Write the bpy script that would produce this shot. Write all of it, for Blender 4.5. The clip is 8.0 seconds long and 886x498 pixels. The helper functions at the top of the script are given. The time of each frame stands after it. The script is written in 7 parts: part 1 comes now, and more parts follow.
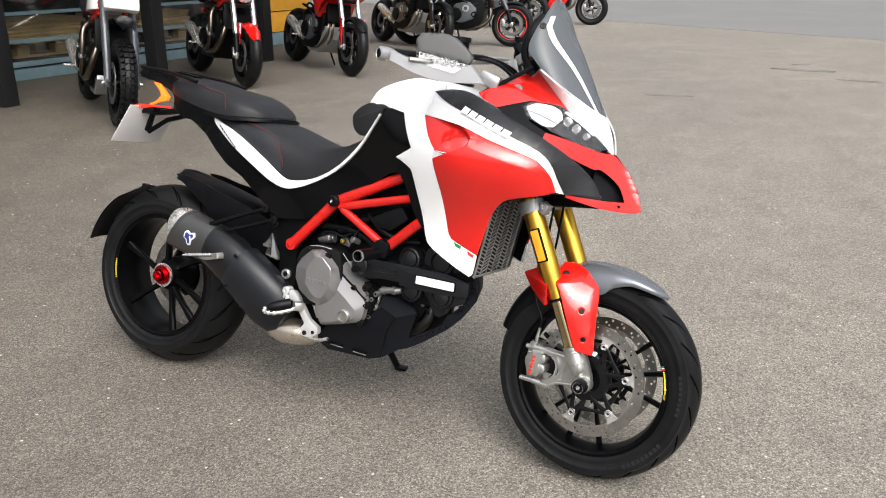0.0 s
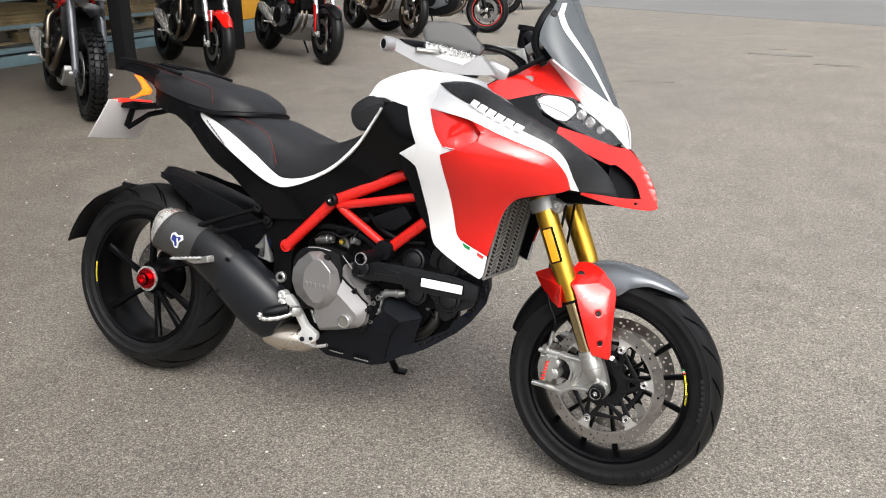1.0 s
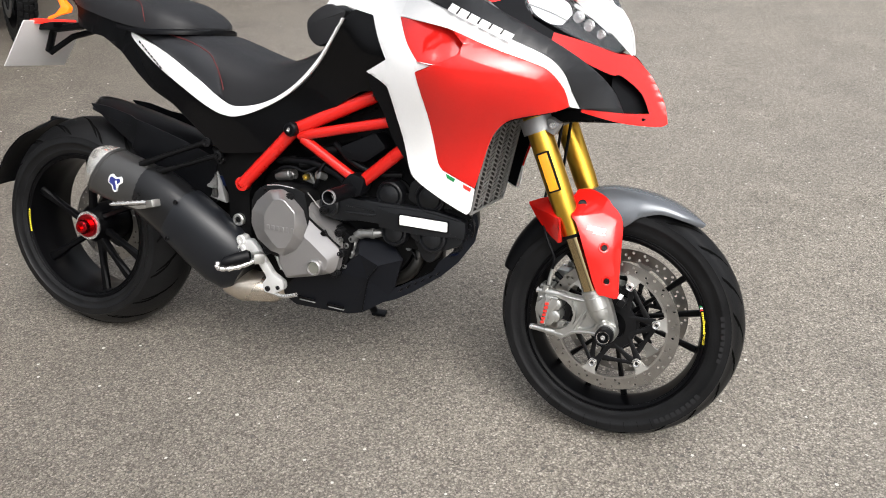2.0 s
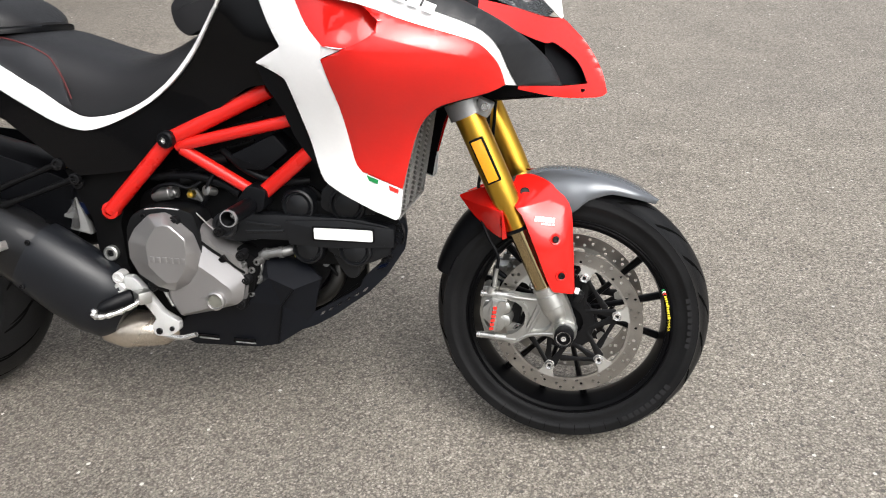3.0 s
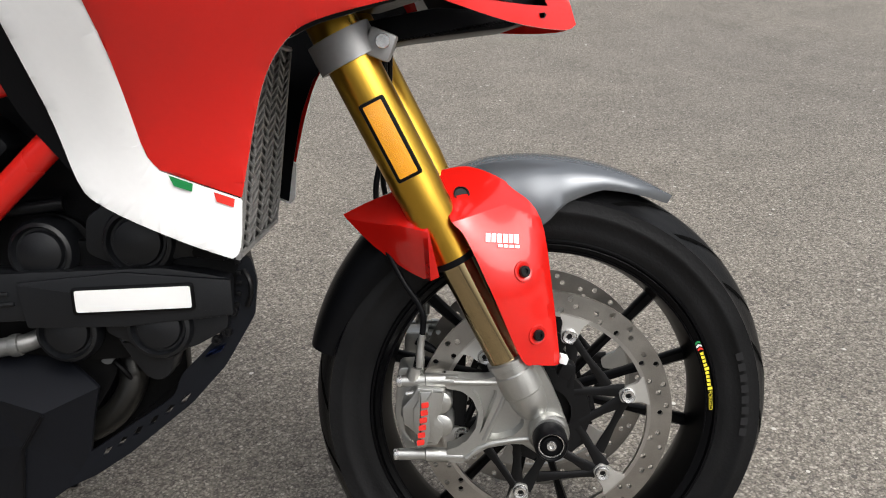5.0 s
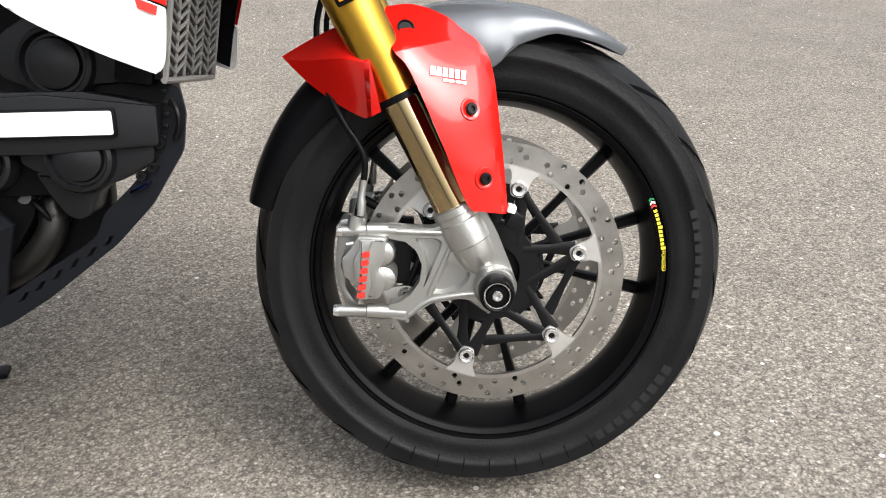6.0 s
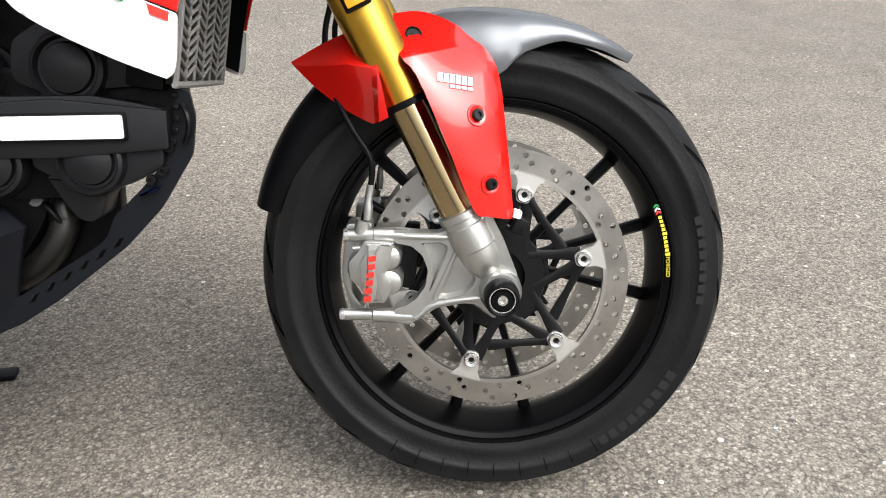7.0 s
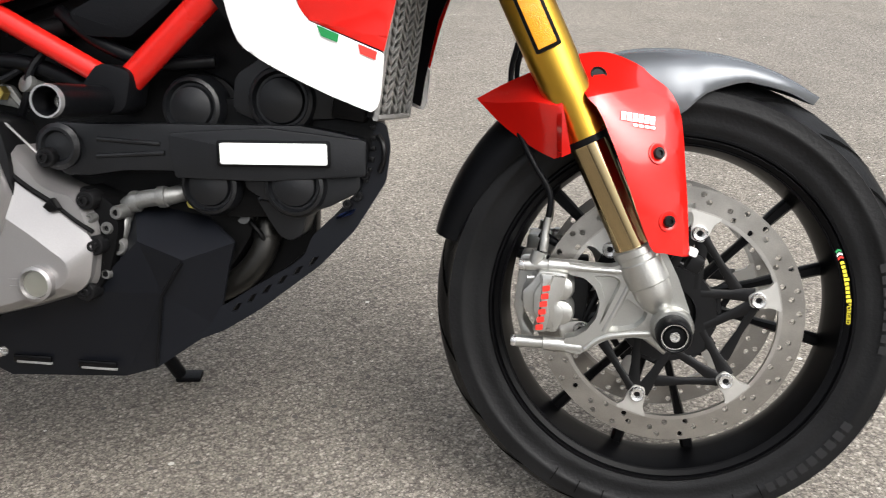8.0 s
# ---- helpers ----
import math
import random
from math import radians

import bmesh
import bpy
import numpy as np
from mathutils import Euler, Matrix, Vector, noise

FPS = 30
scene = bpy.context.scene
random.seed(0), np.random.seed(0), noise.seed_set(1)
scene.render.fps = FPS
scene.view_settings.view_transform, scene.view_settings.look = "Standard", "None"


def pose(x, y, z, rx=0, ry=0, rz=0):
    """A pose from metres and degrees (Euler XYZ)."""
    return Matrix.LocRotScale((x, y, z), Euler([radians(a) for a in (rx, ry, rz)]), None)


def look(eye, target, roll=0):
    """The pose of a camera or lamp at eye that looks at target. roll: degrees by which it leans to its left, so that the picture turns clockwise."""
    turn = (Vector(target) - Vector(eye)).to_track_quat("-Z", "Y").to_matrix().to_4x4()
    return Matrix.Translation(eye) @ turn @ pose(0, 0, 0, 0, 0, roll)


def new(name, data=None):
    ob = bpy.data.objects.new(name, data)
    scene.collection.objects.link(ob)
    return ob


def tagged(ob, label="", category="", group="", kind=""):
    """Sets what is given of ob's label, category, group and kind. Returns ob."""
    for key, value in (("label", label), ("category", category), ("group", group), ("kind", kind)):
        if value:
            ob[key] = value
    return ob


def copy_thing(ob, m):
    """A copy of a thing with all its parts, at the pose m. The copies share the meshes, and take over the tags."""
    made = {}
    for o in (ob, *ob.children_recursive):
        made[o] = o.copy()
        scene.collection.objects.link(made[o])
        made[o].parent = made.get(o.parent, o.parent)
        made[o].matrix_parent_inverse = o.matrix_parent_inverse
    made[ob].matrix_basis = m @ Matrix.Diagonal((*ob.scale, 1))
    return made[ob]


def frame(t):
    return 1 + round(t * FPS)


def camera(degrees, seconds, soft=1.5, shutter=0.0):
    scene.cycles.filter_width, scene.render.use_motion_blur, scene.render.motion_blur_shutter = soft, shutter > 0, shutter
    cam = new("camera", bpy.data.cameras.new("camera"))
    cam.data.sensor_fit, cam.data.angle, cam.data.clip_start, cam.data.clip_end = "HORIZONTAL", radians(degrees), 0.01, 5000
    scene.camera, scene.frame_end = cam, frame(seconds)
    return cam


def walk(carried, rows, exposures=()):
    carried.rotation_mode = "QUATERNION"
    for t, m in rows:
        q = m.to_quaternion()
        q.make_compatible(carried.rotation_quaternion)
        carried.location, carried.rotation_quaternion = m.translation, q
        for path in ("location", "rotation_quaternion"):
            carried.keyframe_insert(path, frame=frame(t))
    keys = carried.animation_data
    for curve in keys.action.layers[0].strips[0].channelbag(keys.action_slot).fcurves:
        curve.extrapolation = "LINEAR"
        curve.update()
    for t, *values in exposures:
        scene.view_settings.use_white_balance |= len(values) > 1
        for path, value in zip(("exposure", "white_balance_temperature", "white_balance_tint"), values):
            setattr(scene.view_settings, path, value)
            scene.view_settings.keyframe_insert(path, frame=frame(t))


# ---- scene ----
cam = camera(56.5, 8.0, 1.0, 0.12)
PATH = [
    (0, (0.043, 0.168, 1.404), (0.013, 2.051, 0.731), 0.1),
    (0.5, (0.003, 0.215, 1.404), (0.006, 2.094, 0.721), 0.2),
    (1, (-0.057, 0.292, 1.4), (-0.015, 2.163, 0.697), -0.0),
    (1.5, (-0.079, 0.406, 1.39), (-0.005, 2.228, 0.568), -0.5),
    (1.7, (-0.078, 0.473, 1.372), (0.006, 2.277, 0.515), -1.1),
    (2.8, (-0.154, 0.817, 1.315), (0.165, 2.528, 0.33), -4.0),
    (3, (-0.2, 0.875, 1.313), (0.247, 2.553, 0.321), -3.5),
    (3.5, (-0.226, 1.029, 1.285), (0.334, 2.666, 0.282), -3.3),
    (4, (-0.165, 1.223, 1.24), (0.47, 2.813, 0.206), -3.0),
    (4.2, (-0.145, 1.293, 1.206), (0.522, 2.833, 0.118), -2.9),
    (5.3, (-0.077, 1.509, 0.82), (0.792, 3.144, 0.066), -3.1),
    (5.5, (-0.078, 1.492, 0.783), (0.787, 3.119, 0.005), -3.2),
    (6, (-0.076, 1.461, 0.756), (0.824, 3.023, -0.11), -1.3),
    (6.5, (-0.076, 1.456, 0.758), (0.839, 3.014, -0.1), -1.2),
    (7, (-0.081, 1.455, 0.757), (0.813, 3.029, -0.094), -1.1),
    (7.5, (-0.095, 1.449, 0.763), (0.704, 3.088, -0.059), -1.7),
    (8, (-0.136, 1.443, 0.771), (0.475, 3.184, -0.001), -2.3),
]
walk(cam, [(t, look(eye, target, roll)) for t, eye, target, roll in PATH],
     [(0.0, 0.75), (3.5, 0.75), (4.0, 0.3), (5.5, 0.35), (6.0, 0.9), (7.5, 0.9), (8.0, 0.85)])

# ---- sky, sun, exposure ----
scene.view_settings.exposure = 0.75
world = bpy.data.worlds.new("overcast_sky")
scene.world = world
world.use_nodes = True
wn = world.node_tree
sky = wn.nodes.new("ShaderNodeTexSky")
sky.sky_type, sky.sun_disc = "NISHITA", False
sky.sun_elevation, sky.sun_rotation = radians(47), radians(160)
sky.air_density, sky.dust_density = 1.0, 4.0
grey = wn.nodes.new("ShaderNodeHueSaturation")
grey.inputs["Saturation"].default_value = 0.22
wn.links.new(sky.outputs["Color"], grey.inputs["Color"])
# cloud cover: brightest overhead, about a third of that at the horizon
way = wn.nodes.new("ShaderNodeTexCoord")
height = wn.nodes.new("ShaderNodeSeparateXYZ")
cloud = wn.nodes.new("ShaderNodeMapRange")
cloud.inputs["To Min"].default_value, cloud.inputs["To Max"].default_value = 0.22, 1.75
shade = wn.nodes.new("ShaderNodeMix")
shade.data_type, shade.blend_type = "RGBA", "MULTIPLY"
shade.inputs["Factor"].default_value = 1.0
wn.links.new(way.outputs["Generated"], height.inputs[0])
wn.links.new(height.outputs["Z"], cloud.inputs["Value"])
wn.links.new(grey.outputs["Color"], shade.inputs["A"])
wn.links.new(cloud.outputs["Result"], shade.inputs["B"])
wn.links.new(shade.outputs["Result"], wn.nodes["Background"].inputs["Color"])
wn.nodes["Background"].inputs["Strength"].default_value = 0.15
sun = new("sun", bpy.data.lights.new("sun", "SUN"))
sun.data.energy, sun.data.angle, sun.data.color = 1.4, radians(60), (1.0, 0.97, 0.93)
sun.matrix_world = look((1.6, -3.9, 5.0), (0, 0.5, 0))

# ---- materials ----


def material(name, colour, rough=0.5, metal=0.0, var=0.12, scale=9.0, fine=160.0, bump=0.05, coat=0.0, dirt=0.0, coords="Object", spec=0.5):
    """A surface with variation at two scales in colour and gloss, and fine relief."""
    m = bpy.data.materials.new(name)
    m.use_nodes = True
    t = m.node_tree
    n, ln = t.nodes, t.links
    b = n["Principled BSDF"]
    b.inputs["Metallic"].default_value = metal
    b.inputs["Specular IOR Level"].default_value = spec
    b.inputs["Coat Weight"].default_value = coat
    b.inputs["Coat Roughness"].default_value = 0.04
    tc = n.new("ShaderNodeTexCoord")
    big, small = n.new("ShaderNodeTexNoise"), n.new("ShaderNodeTexNoise")
    big.inputs["Scale"].default_value, small.inputs["Scale"].default_value = scale, fine
    big.inputs["Detail"].default_value, small.inputs["Detail"].default_value = 5, 3
    for x in (big, small):
        ln.new(tc.outputs[coords], x.inputs["Vector"])
    mix = n.new("ShaderNodeMix")
    mix.data_type = "RGBA"
    mix.inputs["A"].default_value = (*[c * (1 - var) for c in colour], 1)
    mix.inputs["B"].default_value = (*[min(1, c * (1 + var) + dirt) for c in colour], 1)
    add = n.new("ShaderNodeMath")
    add.operation = "MULTIPLY_ADD"
    add.inputs[1].default_value = 0.35
    ln.new(small.outputs["Fac"], add.inputs[0])
    ln.new(big.outputs["Fac"], add.inputs[2])
    ramp = n.new("ShaderNodeMapRange")
    ramp.inputs["From Min"].default_value, ramp.inputs["From Max"].default_value = 0.4, 0.95
    ln.new(add.outputs[0], ramp.inputs["Value"])
    ln.new(ramp.outputs["Result"], mix.inputs["Factor"])
    ln.new(mix.outputs["Result"], b.inputs["Base Color"])
    rr = n.new("ShaderNodeMapRange")
    rr.inputs["To Min"].default_value, rr.inputs["To Max"].default_value = rough * 0.82, min(1, rough * 1.2)
    ln.new(big.outputs["Fac"], rr.inputs["Value"])
    ln.new(rr.outputs["Result"], b.inputs["Roughness"])
    if bump:
        bp = n.new("ShaderNodeBump")
        bp.inputs["Strength"].default_value, bp.inputs["Distance"].default_value = bump, 0.002
        ln.new(small.outputs["Fac"], bp.inputs["Height"])
        ln.new(bp.outputs["Normal"], b.inputs["Normal"])
    return m


def asphalt_material():
    """Worn tarmac: pale stone chips of several sizes in grey binder, with broad stains."""
    m = bpy.data.materials.new("worn_asphalt")
    m.use_nodes = True
    t = m.node_tree
    n, ln = t.nodes, t.links
    b = n["Principled BSDF"]
    tc = n.new("ShaderNodeTexCoord")

    def chips(scale):
        v = n.new("ShaderNodeTexVoronoi")
        v.inputs["Scale"].default_value = scale
        ln.new(tc.outputs["Object"], v.inputs["Vector"])
        return v

    def ramp(src, stops):
        r = n.new("ShaderNodeValToRGB")
        els = r.color_ramp.elements
        while len(els) < len(stops):
            els.new(0.5)
        for e, (p, c) in zip(els, stops):
            e.position, e.color = p, (*c, 1)
        ln.new(src, r.inputs["Fac"])
        return r.outputs["Color"]

    def blend(a, c, f, how="MIX"):
        x = n.new("ShaderNodeMix")
        x.data_type, x.blend_type = "RGBA", how
        for s, v in (("A", a), ("B", c), ("Factor", f)):
            if isinstance(v, (float, tuple)):
                x.inputs[s].default_value = v
            else:
                ln.new(v, x.inputs[s])
        return x.outputs["Result"]

    def noise_tex(scale, detail=4, rough=0.55):
        x = n.new("ShaderNodeTexNoise")
        x.inputs["Scale"].default_value, x.inputs["Detail"].default_value, x.inputs["Roughness"].default_value = scale, detail, rough
        ln.new(tc.outputs["Object"], x.inputs["Vector"])
        return x.outputs["Fac"]

    v1, v2 = chips(165), chips(360)
    sep1, sep2 = n.new("ShaderNodeSeparateColor"), n.new("ShaderNodeSeparateColor")
    ln.new(v1.outputs["Color"], sep1.inputs["Color"])
    ln.new(v2.outputs["Color"], sep2.inputs["Color"])
    stone1 = ramp(sep1.outputs["Red"], [(0.0, (0.095, 0.085, 0.078)), (0.35, (0.165, 0.148, 0.132)), (0.7, (0.245, 0.228, 0.198)), (0.9, (0.29, 0.266, 0.230)), (1.0, (0.48, 0.445, 0.40))])
    stone2 = ramp(sep2.outputs["Red"], [(0.0, (0.065, 0.059, 0.053)), (0.5, (0.19, 0.175, 0.151)), (0.85, (0.30, 0.277, 0.240)), (1.0, (0.52, 0.485, 0.435))])
    col = blend(stone1, stone2, 0.5)
    gap = ramp(v1.outputs["Distance"], [(0.38, (1.09, 1.09, 1.09)), (0.82, (0.36, 0.34, 0.33))])
    col = blend(col, gap, 0.60, "MULTIPLY")
    grit = ramp(noise_tex(240, 4, 0.75), [(0.30, (0.50, 0.49, 0.47)), (0.50, (1.0, 1.0, 1.0)), (0.72, (1.42, 1.40, 1.36))])
    col = blend(col, grit, 0.72, "MULTIPLY")
    broad = ramp(noise_tex(0.35, 5), [(0.3, (0.86, 0.86, 0.87)), (0.7, (1.1, 1.09, 1.06))])
    col = blend(col, broad, 1.0, "MULTIPLY")
    # shade beside the shop put into the colour: tarmac darkens and browns towards -x
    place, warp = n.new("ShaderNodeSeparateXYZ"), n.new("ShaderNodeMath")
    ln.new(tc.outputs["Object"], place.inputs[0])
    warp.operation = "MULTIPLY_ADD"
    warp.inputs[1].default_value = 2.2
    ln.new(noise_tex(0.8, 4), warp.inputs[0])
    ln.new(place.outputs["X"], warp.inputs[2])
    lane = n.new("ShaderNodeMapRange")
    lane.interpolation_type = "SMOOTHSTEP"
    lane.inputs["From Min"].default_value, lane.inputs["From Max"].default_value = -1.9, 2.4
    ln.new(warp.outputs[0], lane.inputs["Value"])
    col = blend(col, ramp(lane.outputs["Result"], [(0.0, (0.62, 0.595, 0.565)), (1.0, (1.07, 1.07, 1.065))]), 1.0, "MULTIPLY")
    mid = ramp(noise_tex(3.5, 6, 0.65), [(0.3, (0.86, 0.86, 0.86)), (0.7, (1.1, 1.1, 1.1))])
    col = blend(col, mid, 1.0, "MULTIPLY")
    # scattered pale chips and dark pits
    v3 = chips(46)
    sep3, near3 = n.new("ShaderNodeSeparateColor"), n.new("ShaderNodeMath")
    ln.new(v3.outputs["Color"], sep3.inputs["Color"])
    near3.operation = "LESS_THAN"
    near3.inputs[1].default_value = 0.22
    ln.new(v3.outputs["Distance"], near3.inputs[0])
    for which, level, tint in (("Green", 0.975, (0.52, 0.50, 0.46, 1.0)), ("Blue", 0.965, (0.085, 0.080, 0.072, 1.0))):
        pick, both = n.new("ShaderNodeMath"), n.new("ShaderNodeMath")
        pick.operation, both.operation = "GREATER_THAN", "MULTIPLY"
        pick.inputs[1].default_value = level
        ln.new(sep3.outputs[which], pick.inputs[0])
        ln.new(pick.outputs[0], both.inputs[0])
        ln.new(near3.outputs[0], both.inputs[1])
        col = blend(col, tint, both.outputs[0])
    # old oil and tyre stains far across the yard
    stain = ramp(noise_tex(0.9, 6, 0.7), [(0.60, (1.0, 1.0, 1.0)), (0.72, (0.74, 0.73, 0.72))])
    col = blend(col, stain, 0.8, "MULTIPLY")
    ln.new(col, b.inputs["Base Color"])
    b.inputs["Roughness"].default_value = 0.86
    b.inputs["Specular IOR Level"].default_value = 0.35
    hgt = n.new("ShaderNodeMath")
    hgt.operation = "SUBTRACT"
    hgt.inputs[0].default_value = 1.0
    ln.new(v1.outputs["Distance"], hgt.inputs[1])
    h2 = n.new("ShaderNodeMath")
    h2.operation = "MULTIPLY_ADD"
    h2.inputs[1].default_value = 0.5
    ln.new(sep2.outputs["Green"], h2.inputs[0])
    ln.new(hgt.outputs[0], h2.inputs[2])
    bp = n.new("ShaderNodeBump")
    bp.inputs["Strength"].default_value, bp.inputs["Distance"].default_value = 0.45, 0.003
    ln.new(h2.outputs[0], bp.inputs["Height"])
    ln.new(bp.outputs["Normal"], b.inputs["Normal"])
    return m


def glass_material(name, colour, clear, rough=0.03, sheen=0.3):
    """Thin clear or smoked plastic: part see-through, part tinted, with a glossy face."""
    m = bpy.data.materials.new(name)
    m.use_nodes = True
    t = m.node_tree
    b = t.nodes["Principled BSDF"]
    b.inputs["Base Color"].default_value = (*colour, 1)
    b.inputs["Roughness"].default_value = rough
    b.inputs["Coat Weight"].default_value = 0.6 if sheen > 0.1 else 0.0
    b.inputs["Specular IOR Level"].default_value = 0.5 if sheen > 0.1 else 0.2
    see, mix, gloss, top = t.nodes.new("ShaderNodeBsdfTransparent"), t.nodes.new("ShaderNodeMixShader"), t.nodes.new("ShaderNodeBsdfGlossy"), t.nodes.new("ShaderNodeMixShader")
    edge = t.nodes.new("ShaderNodeLayerWeight")
    edge.inputs["Blend"].default_value = 0.25
    fres = t.nodes.new("ShaderNodeMath")
    fres.operation = "MULTIPLY_ADD"
    fres.inputs[1].default_value, fres.inputs[2].default_value = sheen, sheen * 0.12
    t.links.new(edge.outputs["Facing"], fres.inputs[0])
    gloss.inputs["Roughness"].default_value = rough
    mix.inputs["Fac"].default_value = clear
    t.links.new(b.outputs[0], mix.inputs[1])
    t.links.new(see.outputs[0], mix.inputs[2])
    t.links.new(fres.outputs[0], top.inputs["Fac"])
    t.links.new(mix.outputs[0], top.inputs[1])
    t.links.new(gloss.outputs[0], top.inputs[2])
    t.links.new(top.outputs[0], t.nodes["Material Output"].inputs["Surface"])
    return m


def lamp_material(name, colour, power):
    m = material(name, colour, 0.2, coat=0.5, bump=0)
    b = m.node_tree.nodes["Principled BSDF"]
    b.inputs["Emission Color"].default_value = (*colour, 1)
    b.inputs["Emission Strength"].default_value = power
    return m


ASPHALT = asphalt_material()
RED = material("red_paint", (0.60, 0.0095, 0.006), 0.2, spec=0.35, var=0.05, coat=0.9, bump=0.006)
FRAME_RED = material("red_frame_paint", (0.56, 0.012, 0.008), 0.28, spec=0.4, var=0.07, coat=0.3, bump=0.02)
WHITE = material("white_paint", (0.88, 0.88, 0.88), 0.25, var=0.03, coat=0.7, bump=0.01)
GLOSS_BLACK = material("gloss_black_plastic", (0.0022, 0.0022, 0.0026), 0.16, spec=0.17, var=0.2, bump=0, coat=0.12)
MATT_BLACK = material("matt_black_plastic", (0.0034, 0.0036, 0.0044), 0.36, spec=0.12, var=0.22, bump=0.12, fine=420)
SATIN_GREY = material("satin_dark_grey_paint", (0.014, 0.0145, 0.016), 0.34, spec=0.35, var=0.1, bump=0.06, fine=500)
FENDER_GREY = material("silver_grey_satin_paint", (0.135, 0.145, 0.158), 0.24, metal=0.45, var=0.06, bump=0.02, fine=600, coat=0.25)
CARBON = material("dark_carbon_weave", (0.006, 0.006, 0.0065), 0.28, spec=0.25, var=0.4, fine=700, bump=0.1, coat=0.4)
VINYL = material("black_grained_vinyl", (0.011, 0.011, 0.0125), 0.46, spec=0.32, var=0.15, fine=700, bump=0.35)
VINYL_SIDE = material("dark_grey_vinyl", (0.020, 0.021, 0.024), 0.48, spec=0.3, var=0.12, fine=620, bump=0.3)
THREAD = material("red_thread", (0.09, 0.012, 0.012), 0.85)
RUBBER = material("tyre_rubber", (0.0042, 0.0043, 0.0048), 0.42, spec=0.2, var=0.3, scale=14, fine=260, bump=0.2, dirt=0.003)
RIM_BLACK = material("black_forged_wheel", (0.0018, 0.0018, 0.0022), 0.33, spec=0.11, var=0.15, bump=0.02)
CARRIER = material("black_anodised", (0.005, 0.005, 0.0055), 0.32, metal=0.0, spec=0.22, var=0.15)
GOLD = material("gold_anodised", (0.72, 0.42, 0.055), 0.28, metal=1.0, var=0.06, fine=90, bump=0.02)
STANCHION = material("titanium_nitride_tube", (0.52, 0.40, 0.22), 0.09, metal=1.0, var=0.08, bump=0.0)
CAST = material("cast_aluminium", (0.47, 0.47, 0.45), 0.34, metal=0.88, var=0.1, fine=420, bump=0.14)
POLISHED = material("polished_aluminium", (0.66, 0.655, 0.64), 0.26, metal=0.8, var=0.08, fine=300, bump=0.04)
DISC_EDGE = material("worn_disc_edge", (0.50, 0.48, 0.45), 0.34, metal=1.0, var=0.15)
LUG = material("pale_machined_steel", (0.62, 0.61, 0.58), 0.36, metal=0.8, var=0.08)
STEEL = material("brake_steel", (0.40, 0.38, 0.35), 0.30, metal=1.0, var=0.2, scale=30, fine=600, bump=0.06)
CASE_GREY = material("champagne_grey_engine_paint", (0.31, 0.30, 0.298), 0.29, metal=0.68, var=0.06, fine=500, bump=0.05)
ENGINE_DARK = material("dark_engine_metal", (0.003, 0.003, 0.0032), 0.36, metal=0.0, spec=0.09, var=0.35, bump=0.15)
TITAN = material("brushed_titanium", (0.68, 0.66, 0.62), 0.2, metal=0.75, var=0.12, scale=6, fine=500, bump=0.03)
TITAN_DARK = material("grey_titanium_sleeve", (0.075, 0.074, 0.073), 0.3, metal=0.6, var=0.12, fine=500)
DULL_METAL = material("dull_grey_metal", (0.20, 0.20, 0.195), 0.42, metal=0.75, var=0.25, fine=300, bump=0.15)
SOOTY_STEEL = material("sooty_steel", (0.028, 0.027, 0.025), 0.34, metal=0.8, var=0.3, scale=14, bump=0.05)
BRIGHT_CAST = material("bright_cast_alloy", (0.66, 0.66, 0.65), 0.3, metal=0.45, var=0.08, fine=420, bump=0.1)
SHIELD_BLACK = material("black_heat_shield", (0.0075, 0.0085, 0.0108), 0.36, spec=0.36, var=0.2, fine=420, bump=0.08)
COLLECTOR = material("heat_tinted_steel", (0.62, 0.55, 0.46), 0.28, metal=0.9, var=0.2, scale=8)
SILVER = material("silver_plastic", (0.36, 0.36, 0.37), 0.30, metal=0.6, var=0.05)
LABEL_WHITE = material("pale_label_film", (0.78, 0.78, 0.77), 0.3, var=0.03, bump=0, coat=0.3)
AMBER = material("amber_reflector", (0.85, 0.34, 0.008), 0.2, var=0.25, fine=900, bump=0.5, coat=0.6)
YELLOW = material("yellow_print", (0.75, 0.62, 0.03), 0.5)
GREEN = material("green_print", (0.01, 0.22, 0.06), 0.4)
PRINT_RED = material("red_print", (0.70, 0.03, 0.02), 0.4)
PRINT_BLUE = material("dark_blue_print", (0.02, 0.03, 0.18), 0.35)
RED_ANOD = material("red_anodised", (0.55, 0.02, 0.03), 0.25, metal=1.0)
BLUE_ANOD = material("dark_blue_anodised", (0.012, 0.022, 0.07), 0.3, metal=0.9)
BRACKET_GREY = material("grey_clamp_metal", (0.32, 0.32, 0.32), 0.45, metal=0.6)
GRILLE = material("grey_metal_guard", (0.2187, 0.2187, 0.2147), 0.4, metal=0.3, var=0.1)
CHROME = material("lamp_reflector", (0.88, 0.88, 0.89), 0.22, metal=0.75, var=0.02, bump=0)
CLEAR = glass_material("clear_lens", (0.3, 0.31, 0.33), 0.95, 0.03, 0.14)
SMOKED = glass_material("smoked_screen", (0.10, 0.11, 0.12), 0.16, 0.22, 0.05)
PLATE_BACK = material("plate_plastic", (0.72, 0.71, 0.71), 0.4, var=0.04)
LIT_AMBER = lamp_material("lit_amber_lamp", (1.0, 0.13, 0.006), 1.25)
LIT_RED = lamp_material("lit_red_lamp", (0.9, 0.03, 0.02), 0.7)
LIT_WHITE = lamp_material("lit_white_lamp", (0.80, 0.82, 0.86), 0.14)
